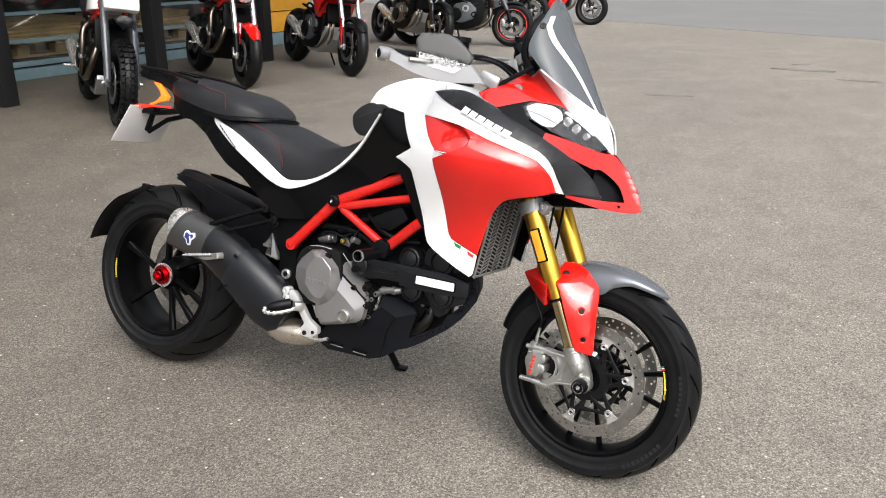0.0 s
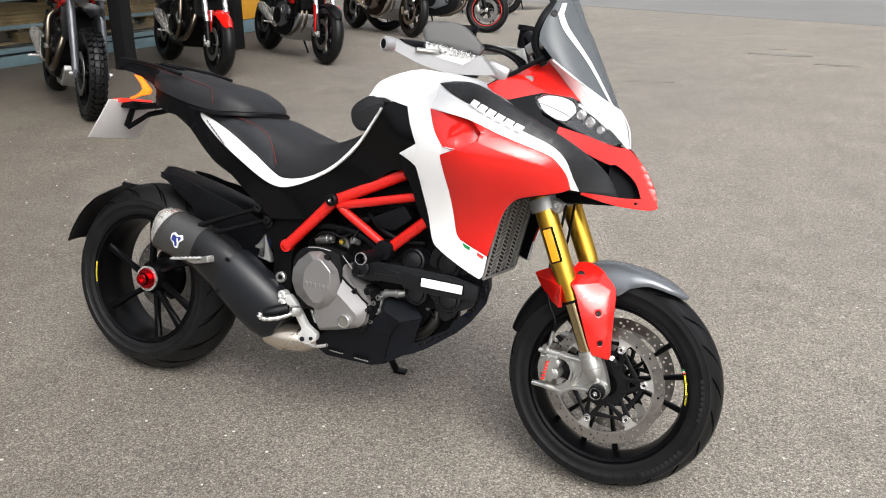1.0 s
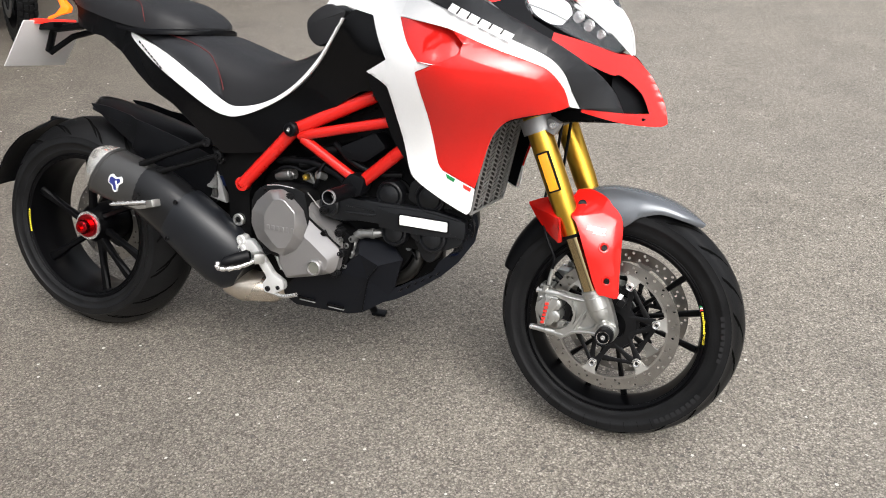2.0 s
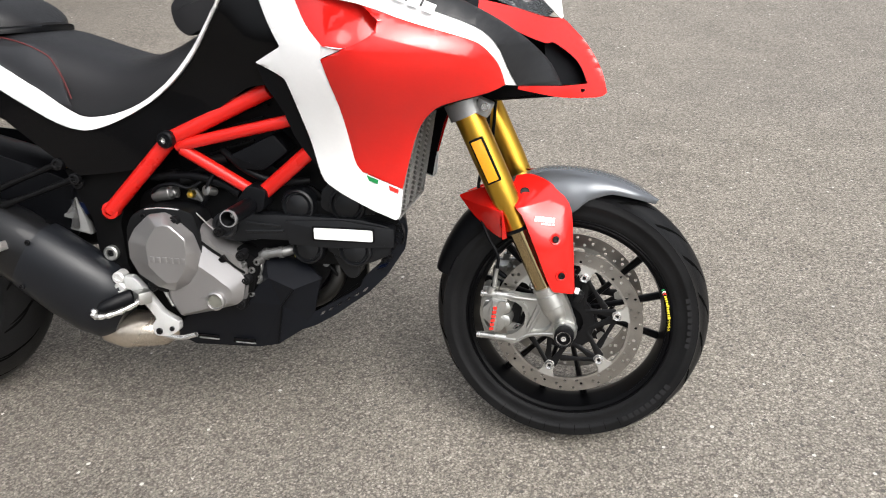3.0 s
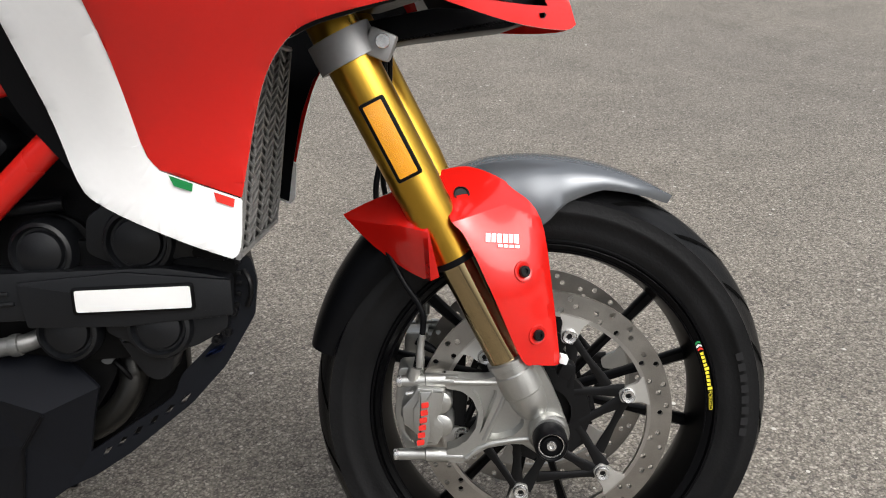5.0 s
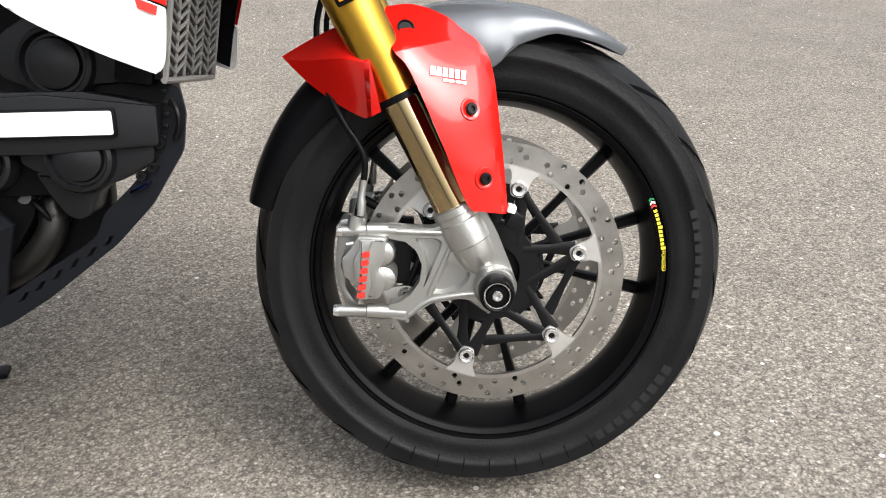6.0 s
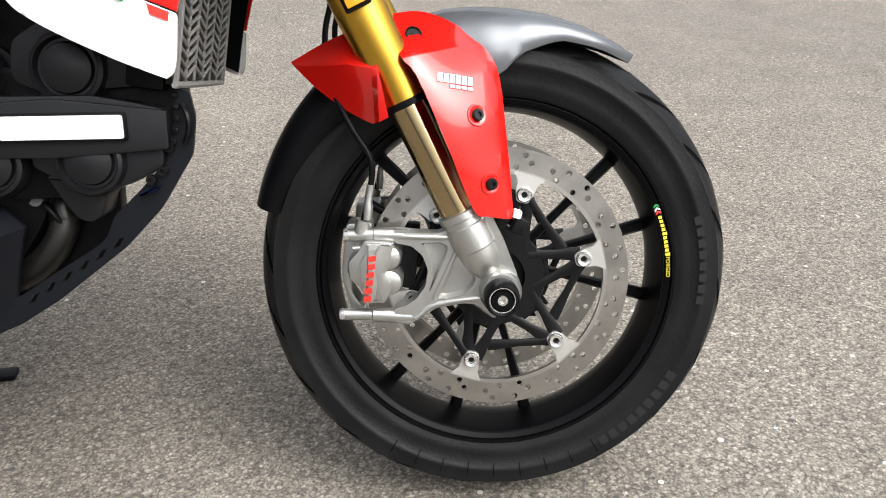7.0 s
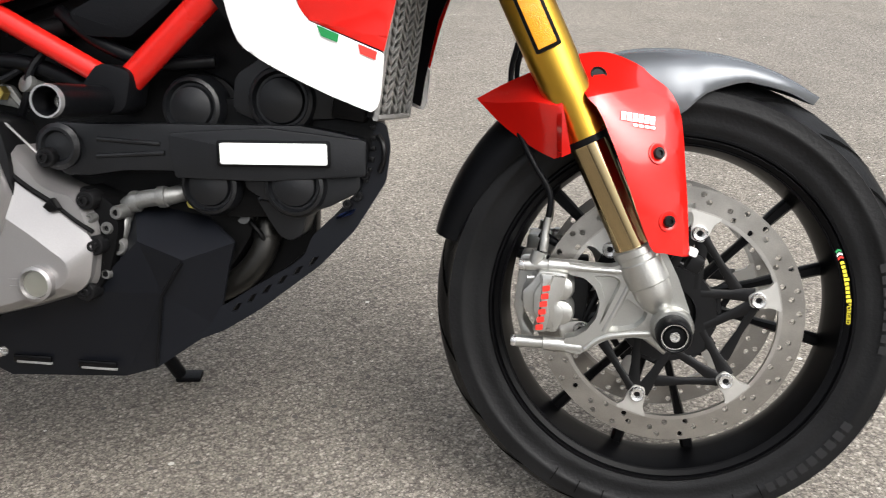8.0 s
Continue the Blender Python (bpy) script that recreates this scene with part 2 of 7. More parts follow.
GUARD_BLACK = material("satin_black_guard", (0.0040, 0.0047, 0.0068), 0.42, spec=0.2, var=0.15, fine=500, bump=0.05)
COVER_BLACK = material("semi_matt_black_cover", (0.0055, 0.006, 0.0072), 0.38, spec=0.34, var=0.2, fine=420, bump=0.1)

from mathutils.geometry import tessellate_polygon

# ---- mesh helpers ----


def verts(bm, pts):
    return [bm.verts.new(p) for p in pts]


def loft(bm, rings, caps=True, closed=True):
    """Skins rings of equal length."""
    rows = [verts(bm, r) for r in rings]
    n = len(rows[0])
    for a, b in zip(rows, rows[1:]):
        for i in range(n if closed else n - 1):
            j = (i + 1) % n
            bm.faces.new((a[i], a[j], b[j], b[i]))
    if caps and closed:
        bm.faces.new(rows[0][::-1])
        bm.faces.new(rows[-1])
    return rows


def tube(bm, pts, r, seg=12, caps=True, flat=1.0):
    """A round bar along a line of points; r may be a list."""
    pts = [Vector(p) for p in pts]
    rs = r if isinstance(r, (list, tuple)) else [r] * len(pts)
    rings, up = [], None
    for i, p in enumerate(pts):
        d = (pts[min(i + 1, len(pts) - 1)] - pts[max(i - 1, 0)]).normalized()
        if up is None:
            up = d.orthogonal().normalized() if abs(d.y) > 0.9 else d.cross(Vector((0, 1, 0))).normalized()
        side = d.cross(up).normalized()
        up = side.cross(d).normalized()
        rings.append([p + (up * math.cos(a) + side * math.sin(a) * flat) * rs[i] for a in [2 * math.pi * k / seg for k in range(seg)]])
    loft(bm, rings, caps)


def spline(pts, n=6, closed=False):
    """A smooth line through points of any size."""
    P = [Vector(p) for p in pts]
    out, m = [], len(P)
    for i in range(m if closed else m - 1):
        a, b, c, d = (P[(i - 1) % m], P[i], P[(i + 1) % m], P[(i + 2) % m]) if closed else (P[max(i - 1, 0)], P[i], P[i + 1], P[min(i + 2, m - 1)])
        for k in range(n):
            t = k / n
            out.append(0.5 * (2 * b + (c - a) * t + (2 * a - 5 * b + 4 * c - d) * t * t + (3 * b - a - 3 * c + d) * t ** 3))
    if not closed:
        out.append(P[-1])
    return out


def lathe(bm, prof, centre, axis=(0, 1, 0), seg=40, closed=False, caps=True):
    """Turns a profile of (radius, place along the axis) round the axis."""
    ax = Vector(axis).normalized()
    u = Vector((1, 0, 0)) if abs(ax.x) < 0.9 else Vector((0, 0, 1))
    u = (u - ax * u.dot(ax)).normalized()
    w = ax.cross(u)
    c = Vector(centre)
    rings = [[c + ax * h + (u * math.cos(a) + w * math.sin(a)) * max(r, 1e-4) for a in [2 * math.pi * k / seg for k in range(seg)]] for r, h in prof]
    if closed:
        rings.append(rings[0])
    rows = loft(bm, rings, caps and not closed)
    if closed:
        bmesh.ops.remove_doubles(bm, verts=rows[0] + rows[-1], dist=1e-6)


def rounded(pts, r, n=3):
    """The outline with its corners rounded."""
    P = [Vector(p) for p in pts]
    out = []
    for i, p in enumerate(P):
        a, b = P[i - 1] - p, P[(i + 1) % len(P)] - p
        k = min(r, a.length * 0.45, b.length * 0.45)
        s, e = p + a.normalized() * k, p + b.normalized() * k
        for j in range(n + 1):
            t = j / n
            out.append(s * (1 - t) ** 2 + p * 2 * t * (1 - t) + e * t * t)
    return out


def curvy(pts, corner=40, n=4):
    """A closed outline whose gentle bends become curves and whose corners stay."""
    P = [Vector(p) for p in pts]
    m = len(P)

    def bend(i):
        return math.degrees((P[i] - P[i - 1]).angle(P[(i + 1) % m] - P[i], 0))
    cuts = [i for i in range(m) if bend(i) > corner]
    if len(cuts) < 2:
        return spline(P, n, True)
    out = []
    for a, b in zip(cuts, cuts[1:] + [cuts[0] + m]):
        run = [P[k % m] for k in range(a, b + 1)]
        out += (spline(run, n) if len(run) > 2 else run)[:-1]
    return out


def prism(bm, outline, y0, y1, bevel=0.0):
    """An outline in (x, z) pulled from y0 to y1, with its edges bevelled."""
    a, b = verts(bm, [(p[0], y0, p[1]) for p in outline]), verts(bm, [(p[0], y1, p[1]) for p in outline])
    fs = [bm.faces.new(a), bm.faces.new(b[::-1])]
    for i in range(len(a)):
        j = (i + 1) % len(a)
        fs.append(bm.faces.new((a[i], b[i], b[j], a[j])))
    bmesh.ops.recalc_face_normals(bm, faces=fs)
    if bevel:
        es = list({e for f in fs[:2] for e in f.edges})
        bmesh.ops.bevel(bm, geom=es, offset=bevel, segments=2, profile=0.6, affect="EDGES")


def block(bm, size, m, bevel=0.0):
    """A box of that size at a pose."""
    r = bmesh.ops.create_cube(bm, size=1.0, matrix=m @ Matrix.Diagonal((*size, 1)))
    if bevel:
        es = list({e for v in r["verts"] for e in v.link_edges})
        bmesh.ops.bevel(bm, geom=es, offset=bevel, segments=2, profile=0.6, affect="EDGES")


def sheet(outline, depth, thick=0.004, cell=0.02, roll=0.0, lift=0.0, mirror=False, creases=(), holes=()):
    """A shell whose outline is given in (x, z) and whose y follows depth(x, z). roll: how far its rim turns in. mirror: for the other side."""
    bm = bmesh.new()
    if not roll:
        loops = [outline] + list(holes)
        vs = verts(bm, [(p[0], 0, p[1]) for loop in loops for p in loop])
        for tri in tessellate_polygon([[Vector((p[0], p[1], 0)) for p in loop] for loop in loops]):
            bm.faces.new([vs[k] for k in tri])
        bmesh.ops.recalc_face_normals(bm, faces=bm.faces[:])
    else:
        f = bm.faces.new(verts(bm, [(p[0], 0, p[1]) for p in outline]))
        bmesh.ops.inset_region(bm, faces=[f], thickness=roll * 1.2, use_even_offset=True)
    bmesh.ops.triangulate(bm, faces=bm.faces[:])
    xs, zs = [p[0] for p in outline], [p[1] for p in outline]
    for lo, hi, axis in ((min(xs), max(xs), 0), (min(zs), max(zs), 2)):
        k = lo + cell * 0.61
        while k < hi:
            co, no = [0, 0, 0], [0, 0, 0]
            co[axis], no[axis] = k, 1
            bmesh.ops.bisect_plane(bm, geom=bm.verts[:] + bm.edges[:] + bm.faces[:], plane_co=co, plane_no=no, dist=1e-6)
            k += cell
    for a, b in zip(creases, creases[1:]):
        bmesh.ops.bisect_plane(bm, geom=bm.verts[:] + bm.edges[:] + bm.faces[:], plane_co=(a[0], 0, a[1]), plane_no=(a[1] - b[1], 0, b[0] - a[0]), dist=1e-6)
    rim = {v for e in bm.edges if e.is_boundary for v in e.verts}
    for v in bm.verts:
        v.co.y = min(depth(v.co.x, v.co.z), -0.003) + lift + (roll if v in rim else 0)
    bm.normal_update()
    front = bm.faces[:]
    edges = [e for e in bm.edges if e.is_boundary]
    back = {v: bm.verts.new((v.co.x, min(v.co.y + thick, -0.001), v.co.z)) for v in bm.verts[:]}
    for g in front:
        bm.faces.new([back[v] for v in reversed(g.verts)])
    for e in edges:
        a, b = e.verts
        bm.faces.new((a, b, back[b], back[a]))
    bmesh.ops.recalc_face_normals(bm, faces=bm.faces[:])
    if mirror:
        flip(bm)
    return bm


def flip(bm):
    for v in bm.verts:
        v.co.y = -v.co.y
    bmesh.ops.reverse_faces(bm, faces=bm.faces[:])


def mesh_of(name, bm, mat, sharp=38):
    me = bpy.data.meshes.new(name)
    bmesh.ops.recalc_face_normals(bm, faces=bm.faces[:])
    for f in bm.faces:
        f.smooth = True
    bm.to_mesh(me)
    bm.free()
    me.set_sharp_from_angle(angle=radians(sharp))
    for m in mat if isinstance(mat, (list, tuple)) else [mat]:
        me.materials.append(m)
    return me


def part(name, bm, mat, parent, label="", m=None, sharp=38):
    """One mesh object under a thing or a part."""
    ob = new(name, mesh_of(name, bm, mat, sharp))
    ob.parent = parent
    if m is not None:
        ob.matrix_local = m
    return tagged(ob, label)


def thing(name, label, category, m, group=""):
    ob = new(name)
    ob.empty_display_size = 0.1
    ob.matrix_world = m
    return tagged(ob, label, category, group)


def B():
    return bmesh.new()


def made(fn, *a, **k):
    """A fresh mesh with one form in it."""
    bm = bmesh.new()
    fn(bm, *a, **k)
    return bm


def both(build):
    """The form for the right side and its mirror image."""
    for side in (False, True):
        bm = bmesh.new()
        build(bm)
        if side:
            flip(bm)
        yield bm


def smooth_surface(ctrl, soft=2e-3):
    """A smooth y over (x, z) through control places (thin plate)."""
    C = np.array(ctrl)
    X, n = C[:, [0, 2]], len(C)
    d = np.linalg.norm(X[:, None] - X[None], axis=2)
    A = np.zeros((n + 3, n + 3))
    A[:n, :n] = np.where(d > 0, d * d * np.log(d + 1e-12), 0) + soft * np.eye(n)
    A[:n, n:] = np.c_[np.ones(n), X]
    A[n:, :n] = A[:n, n:].T
    w = np.linalg.solve(A, np.r_[C[:, 1], 0, 0, 0])

    def f(x, z):
        r = np.hypot(X[:, 0] - x, X[:, 1] - z)
        return float((w[:n] * r * r * np.log(r + 1e-12)).sum() + w[n] + w[n + 1] * x + w[n + 2] * z)
    return f


def ramp_of(*pairs):
    """Straight steps between (place, value) pairs."""
    xs, ys = [p[0] for p in pairs], [p[1] for p in pairs]
    return lambda x: float(np.interp(x, xs, ys))


# ---- ground ----
def rise(x, y):
    """The yard climbs a little towards the shop front."""
    k = min(1, max(0, (y - 3.9) / 2.6))
    return 0.17 * k * k * (3 - 2 * k)


def build_ground():
    bm = B()
    ys = [-400, -60, -15, -5, 0, 3, 3.9] + [3.9 + 0.26 * k for k in range(1, 11)] + [8, 12, 20, 40, 120, 500]
    xs = [-400, -60, -20, -10, -5, -2, 0, 2, 5, 10, 20, 60, 400]
    rows = [verts(bm, [(x, y, rise(x, y)) for x in xs]) for y in ys]
    for a, b in zip(rows, rows[1:]):
        for i in range(len(xs) - 1):
            bm.faces.new((a[i], a[i + 1], b[i + 1], b[i]))
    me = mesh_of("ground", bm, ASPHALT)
    tagged(new("ground", me), "worn grey tarmac yard with pale stone chips", "ground", kind="structure")


build_ground()
STAIN = material("dark_tarmac_stain", (0.135, 0.126, 0.113), 0.8, var=0.45, scale=3, fine=160, bump=0.4)


def ground_stain(k, x, y, long, wide, turn, seed):
    """A ragged dark patch of old tar lying on the yard."""
    rng = random.Random(seed)
    bm, n = B(), 40
    top, low = [], []
    for i in range(n):
        a = 2 * math.pi * i / n
        r = 1 + rng.uniform(-.28, .22)
        px, py = long * r * math.cos(a), wide * r * math.sin(a)
        c, sn = math.cos(radians(turn)), math.sin(radians(turn))
        gx, gy = x + px * c - py * sn, y + px * sn + py * c
        top.append((gx, gy, rise(gx, gy) + .004))
        low.append((gx, gy, rise(gx, gy) - .002))
    loft(bm, [low, top], False)
    f = bm.faces.new(bm.verts[-n:])
    tagged(new("ground_stain_%d" % k, mesh_of("ground_stain", bm, STAIN)), "ragged dark tar patch on the tarmac", "stain", kind="structure")


FAR_TARMAC = material("smooth_grey_tarmac", (0.150, 0.148, 0.143), 0.8, var=0.16, scale=0.7, fine=50, bump=0.2)
bm = B()
edge = [(-14.0, 36.0), (-3.0, 23.8), (3.4, 16.8), (5.2, 14.75), (6.7, 13.2), (11.4, 8.2)]
loft(bm, [[(x, y, .166), (x, y, .174), (x + 45, y + 40, .174), (x + 45, y + 40, .166)] for x, y in edge])
tagged(new("road", mesh_of("road", bm, FAR_TARMAC)), "smoother grey tarmac lane across the far yard", "road", kind="structure")
ground_stain(1, 4.0, 9.75, .34, .085, -26, 3)
ground_stain(2, 4.22, 8.92, .17, .022, -20, 5)
ground_stain(3, 4.30, 8.80, .12, .018, -20, 8)
ground_stain(4, 2.02, 7.90, .20, .020, -8, 11)
ground_stain(5, 4.15, 10.25, .10, .03, -15, 14)

# ---- the red and white motorcycle ----
BIKE = pose(-1.004, 2.882, 0, 0, 0, -25.9) @ pose(0, 0, 0, -12.9, 0, 0)
bike = thing("motorcycle", "red, white and black sport touring motorcycle leaning on its side stand", "motorcycle", BIKE)
PIVOT = Matrix.Translation((1.552, 0, 0.285))
STEER = PIVOT @ Matrix.Rotation(radians(-3.6), 4, Vector((-math.sin(radians(25)), 0, math.cos(radians(25))))) @ PIVOT.inverted()
FX, FZ = 1.578, 0.293
FRONT = Matrix.Translation((FX, -0.007, FZ)) @ Matrix.Rotation(radians(-3.1), 4, "Z") @ Matrix.Rotation(radians(-1.0), 4, "X") @ Matrix.Translation((-FX, 0, -FZ))


def tyre_mesh(bm, R, w, rim, c, tread=0):
    """A road tyre: round crown, sidewall with ribs, bead."""
    x, z = c
    h = w / 2
    crown = [(R - (R - rim) * 0.62 * (1 - math.cos(a * 1.12)) ** 0.9, -h * math.sin(a) / math.sin(1.45)) for a in [1.45 * (k / 9) for k in range(10)]]
    side = [(rim + 0.052, -h * 0.985), (rim + 0.040, -h * 0.99), (rim + 0.038, -h * 1.0), (rim + 0.034, -h * 1.0), (rim + 0.032, -h * 0.975),
            (rim + 0.018, -h * 0.92), (rim + 0.014, -h * 0.93), (rim + 0.008, -h * 0.90), (rim - 0.002, -h * 0.84)]
    half = [p for p in crown if p[0] > rim + 0.056] + side
    prof = [(r, -y) for r, y in reversed(half[1:])] + half
    lathe(bm, prof, (x, 0, z), seg=96, caps=False)


def grooves(bm, R, w, rim, c, n, slant, fans=2):
    """Tread cuts as thin sunk slivers lying on the crown, in swept rows."""
    x0, z0 = c
    h = w / 2

    def at(a, s):
        q = 1.45 * s
        r = R - (R - rim) * 0.62 * (1 - math.cos(abs(q) * 1.12)) ** 0.9 + 0.0006
        y = h * math.sin(q) / math.sin(1.45)
        return Vector((x0 + r * math.cos(a), y, z0 + r * math.sin(a)))
    for k in range(n):
        for sgn in (1, -1):
            for s0, s1, da, off in ((0.16, 0.72, slant, 0.0), (0.42, 0.86, slant * 0.75, 0.5)):
                base = 2 * math.pi * (k + off + (0.25 if sgn > 0 else 0)) / n
                L, Rr = [], []
                for i in range(8):
                    t = i / 7
                    s = (s0 + (s1 - s0) * t) * sgn
                    a = base + da * t ** 0.8
                    wd = 0.0085 * math.sin(math.pi * min(0.97, 0.12 + 0.85 * t)) ** 0.7
                    L.append(at(a - wd * 0.45 / R * 1.6, s))
                    Rr.append(at(a + wd * 0.45 / R * 1.6, s))
                va, vb = verts(bm, L), verts(bm, Rr)
                for i in range(7):
                    bm.faces.new((va[i], va[i + 1], vb[i + 1], vb[i]))


def rim_mesh(bm, R, w, c):
    """A forged rim: lips, step, well."""
    h = w / 2
    prof = [(R + 0.004, -h), (R + 0.004, -h + 0.006), (R - 0.004, -h + 0.009), (R - 0.010, -h + 0.024), (R - 0.014, -h + 0.034), (R - 0.015, 0), (R - 0.014, h - 0.034),
            (R - 0.010, h - 0.024), (R - 0.004, h - 0.009), (R + 0.004, h - 0.006), (R + 0.004, h)]
    inner = [(R - 0.006, h + 0.001), (R - 0.010, h - 0.010), (R - 0.016, h - 0.018), (R - 0.022, h - 0.03), (R - 0.023, 0), (R - 0.022, -h + 0.03), (R - 0.016, -h + 0.018), (R - 0.010, -h + 0.010), (R - 0.006, -h - 0.001)]
    lathe(bm, prof + inner, (c[0], 0, c[1]), seg=96, closed=True)


def front_rim_mesh(bm, lip, barrel, w, c):
    """A forged rim: bright-edged lip, flat face, inner ridge, shallow well."""
    h = w / 2
    face = [(lip, -h + 0.004), (lip + 0.0008, -h), (lip - 0.0010, -h - 0.0022), (lip - 0.0032, -h - 0.0020), (lip - 0.0046, -h + 0.0006), (lip - 0.0062, -h - 0.0004),
            (lip - 0.0125, -h + 0.0026), (lip - 0.0132, -h + 0.0008), (lip - 0.0150, -h + 0.0012), (lip - 0.0160, -h + 0.0052), (barrel + 0.0035, -h * 0.58), (barrel + 0.0006, -h * 0.2), (barrel, h * 0.05), (barrel + 0.003, h * 0.3), (lip - 0.014, h * 0.6)]
    inner = face + [(lip - 0.006, h), (lip, h)]
    outer = [(lip - 0.006, h - 0.010), (lip - 0.009, h * 0.6), (barrel + 0.008, h * 0.3), (barrel + 0.005, h * 0.05), (barrel + 0.006, -h * 0.2), (barrel + 0.0085, -h * 0.58), (lip - 0.006, -h + 0.010)]
    lathe(bm, inner + outer, (c[0], 0, c[1]), seg=128, closed=True)


def spokes(bm, c, r0, r1, arms, y0, y1, wide, thick):
    """Flat tapering arms from the hub out to the rim."""
    for a0, a1 in arms:
        p, q = [Vector((c[0] + r * math.cos(radians(a)), 0, c[1] + r * math.sin(radians(a)))) for r, a in ((r0, a0), (r1, a1))]
        d = (q - p).normalized()
        n = Vector((-d.z, 0, d.x))
        rings = []
        for t in (0, 0.15, 0.5, 0.85, 1.0):
            w = wide * (1.35 - 0.55 * math.sin(math.pi * min(1, t + 0.12)))
            y = y0 + (y1 - y0) * t
            m = p.lerp(q, t)
            th = thick * (1.0 - 0.25 * t)
            rings.append([m + n * (w * a) + Vector((0, y + th * b, 0)) for a, b in ((-0.5, -0.25), (-0.3, -0.5), (0.3, -0.5), (0.5, -0.25), (0.5, 0.25), (0.3, 0.5), (-0.3, 0.5), (-0.5, 0.25))])
        loft(bm, rings)


def spoke_parts(name, parent, mat, c, *rest):
    arms = rest[2]
    for arm in arms:
        part(name, made(spokes, c, rest[0], rest[1], [arm], *rest[3:]), mat, parent)


def drilled_disc(bm, c, y, r0, r1, rows, n, hole, thick=0.005):
    """A steel ring with staggered through holes and a waved inner edge."""
    def ring(a, r, yy):
        return (c[0] + r * math.cos(a), yy, c[1] + r * math.sin(a))
    edge0, edge1 = r0 + 0.004, r1 - 0.003
    step = (edge1 - edge0) / rows
    for yy, s in ((y - thick / 2, 1), (y + thick / 2, -1)):
        for k in range(rows):
            ra, rb = edge0 + step * k, edge0 + step * (k + 1)
            for i in range(n):
                a0, a1 = 2 * math.pi * (i + k / rows) / n, 2 * math.pi * (i + 1 + k / rows) / n
                am, rm = (a0 + a1) / 2, (ra + rb) / 2
                box = [(a0, ra), (am, ra), (a1, ra), (a1, rm), (a1, rb), (am, rb), (a0, rb), (a0, rm)]
                out = verts(bm, [ring(a, r, yy) for a, r in box])
                if (i + 2 * k) % 3 == 0:
                    bm.faces.new(out if s > 0 else out[::-1])
                    continue
                ins = []
                for q in range(8):
                    th = radians(225 + 45 * q)
                    ins.append(ring(am + hole * math.cos(th) / rm, rm + hole * math.sin(th), yy))
                ins = verts(bm, ins)
                for j in range(8):
                    q = (out[j], out[(j + 1) % 8], ins[(j + 1) % 8], ins[j])
                    bm.faces.new(q if s > 0 else q[::-1])
                if s > 0:
                    deep = verts(bm, [(v.co.x, y + thick / 2, v.co.z) for v in ins])
                    for j in range(8):
                        bm.faces.new((ins[j], ins[(j + 1) % 8], deep[(j + 1) % 8], deep[j]))
    lathe(bm, [(edge0, -thick / 2), (edge0, thick / 2), (r0, thick / 2), (r0, -thick / 2)], (c[0], y, c[1]), seg=90, closed=True)
    lathe(bm, [(edge1, -thick / 2), (r1, -thick / 2), (r1, thick / 2), (edge1, thick / 2)], (c[0], y, c[1]), seg=90, closed=True)


def bolt_mesh(bm, p, r, h, axis=(0, -1, 0), seg=14):
    """A socket head: rounded edge, sunk middle."""
    lathe(bm, [(r, 0), (r, h * 0.8), (r * 0.88, h), (r * 0.5, h), (r * 0.46, h * 0.45), (0.0001, h * 0.45)], p, axis, seg)


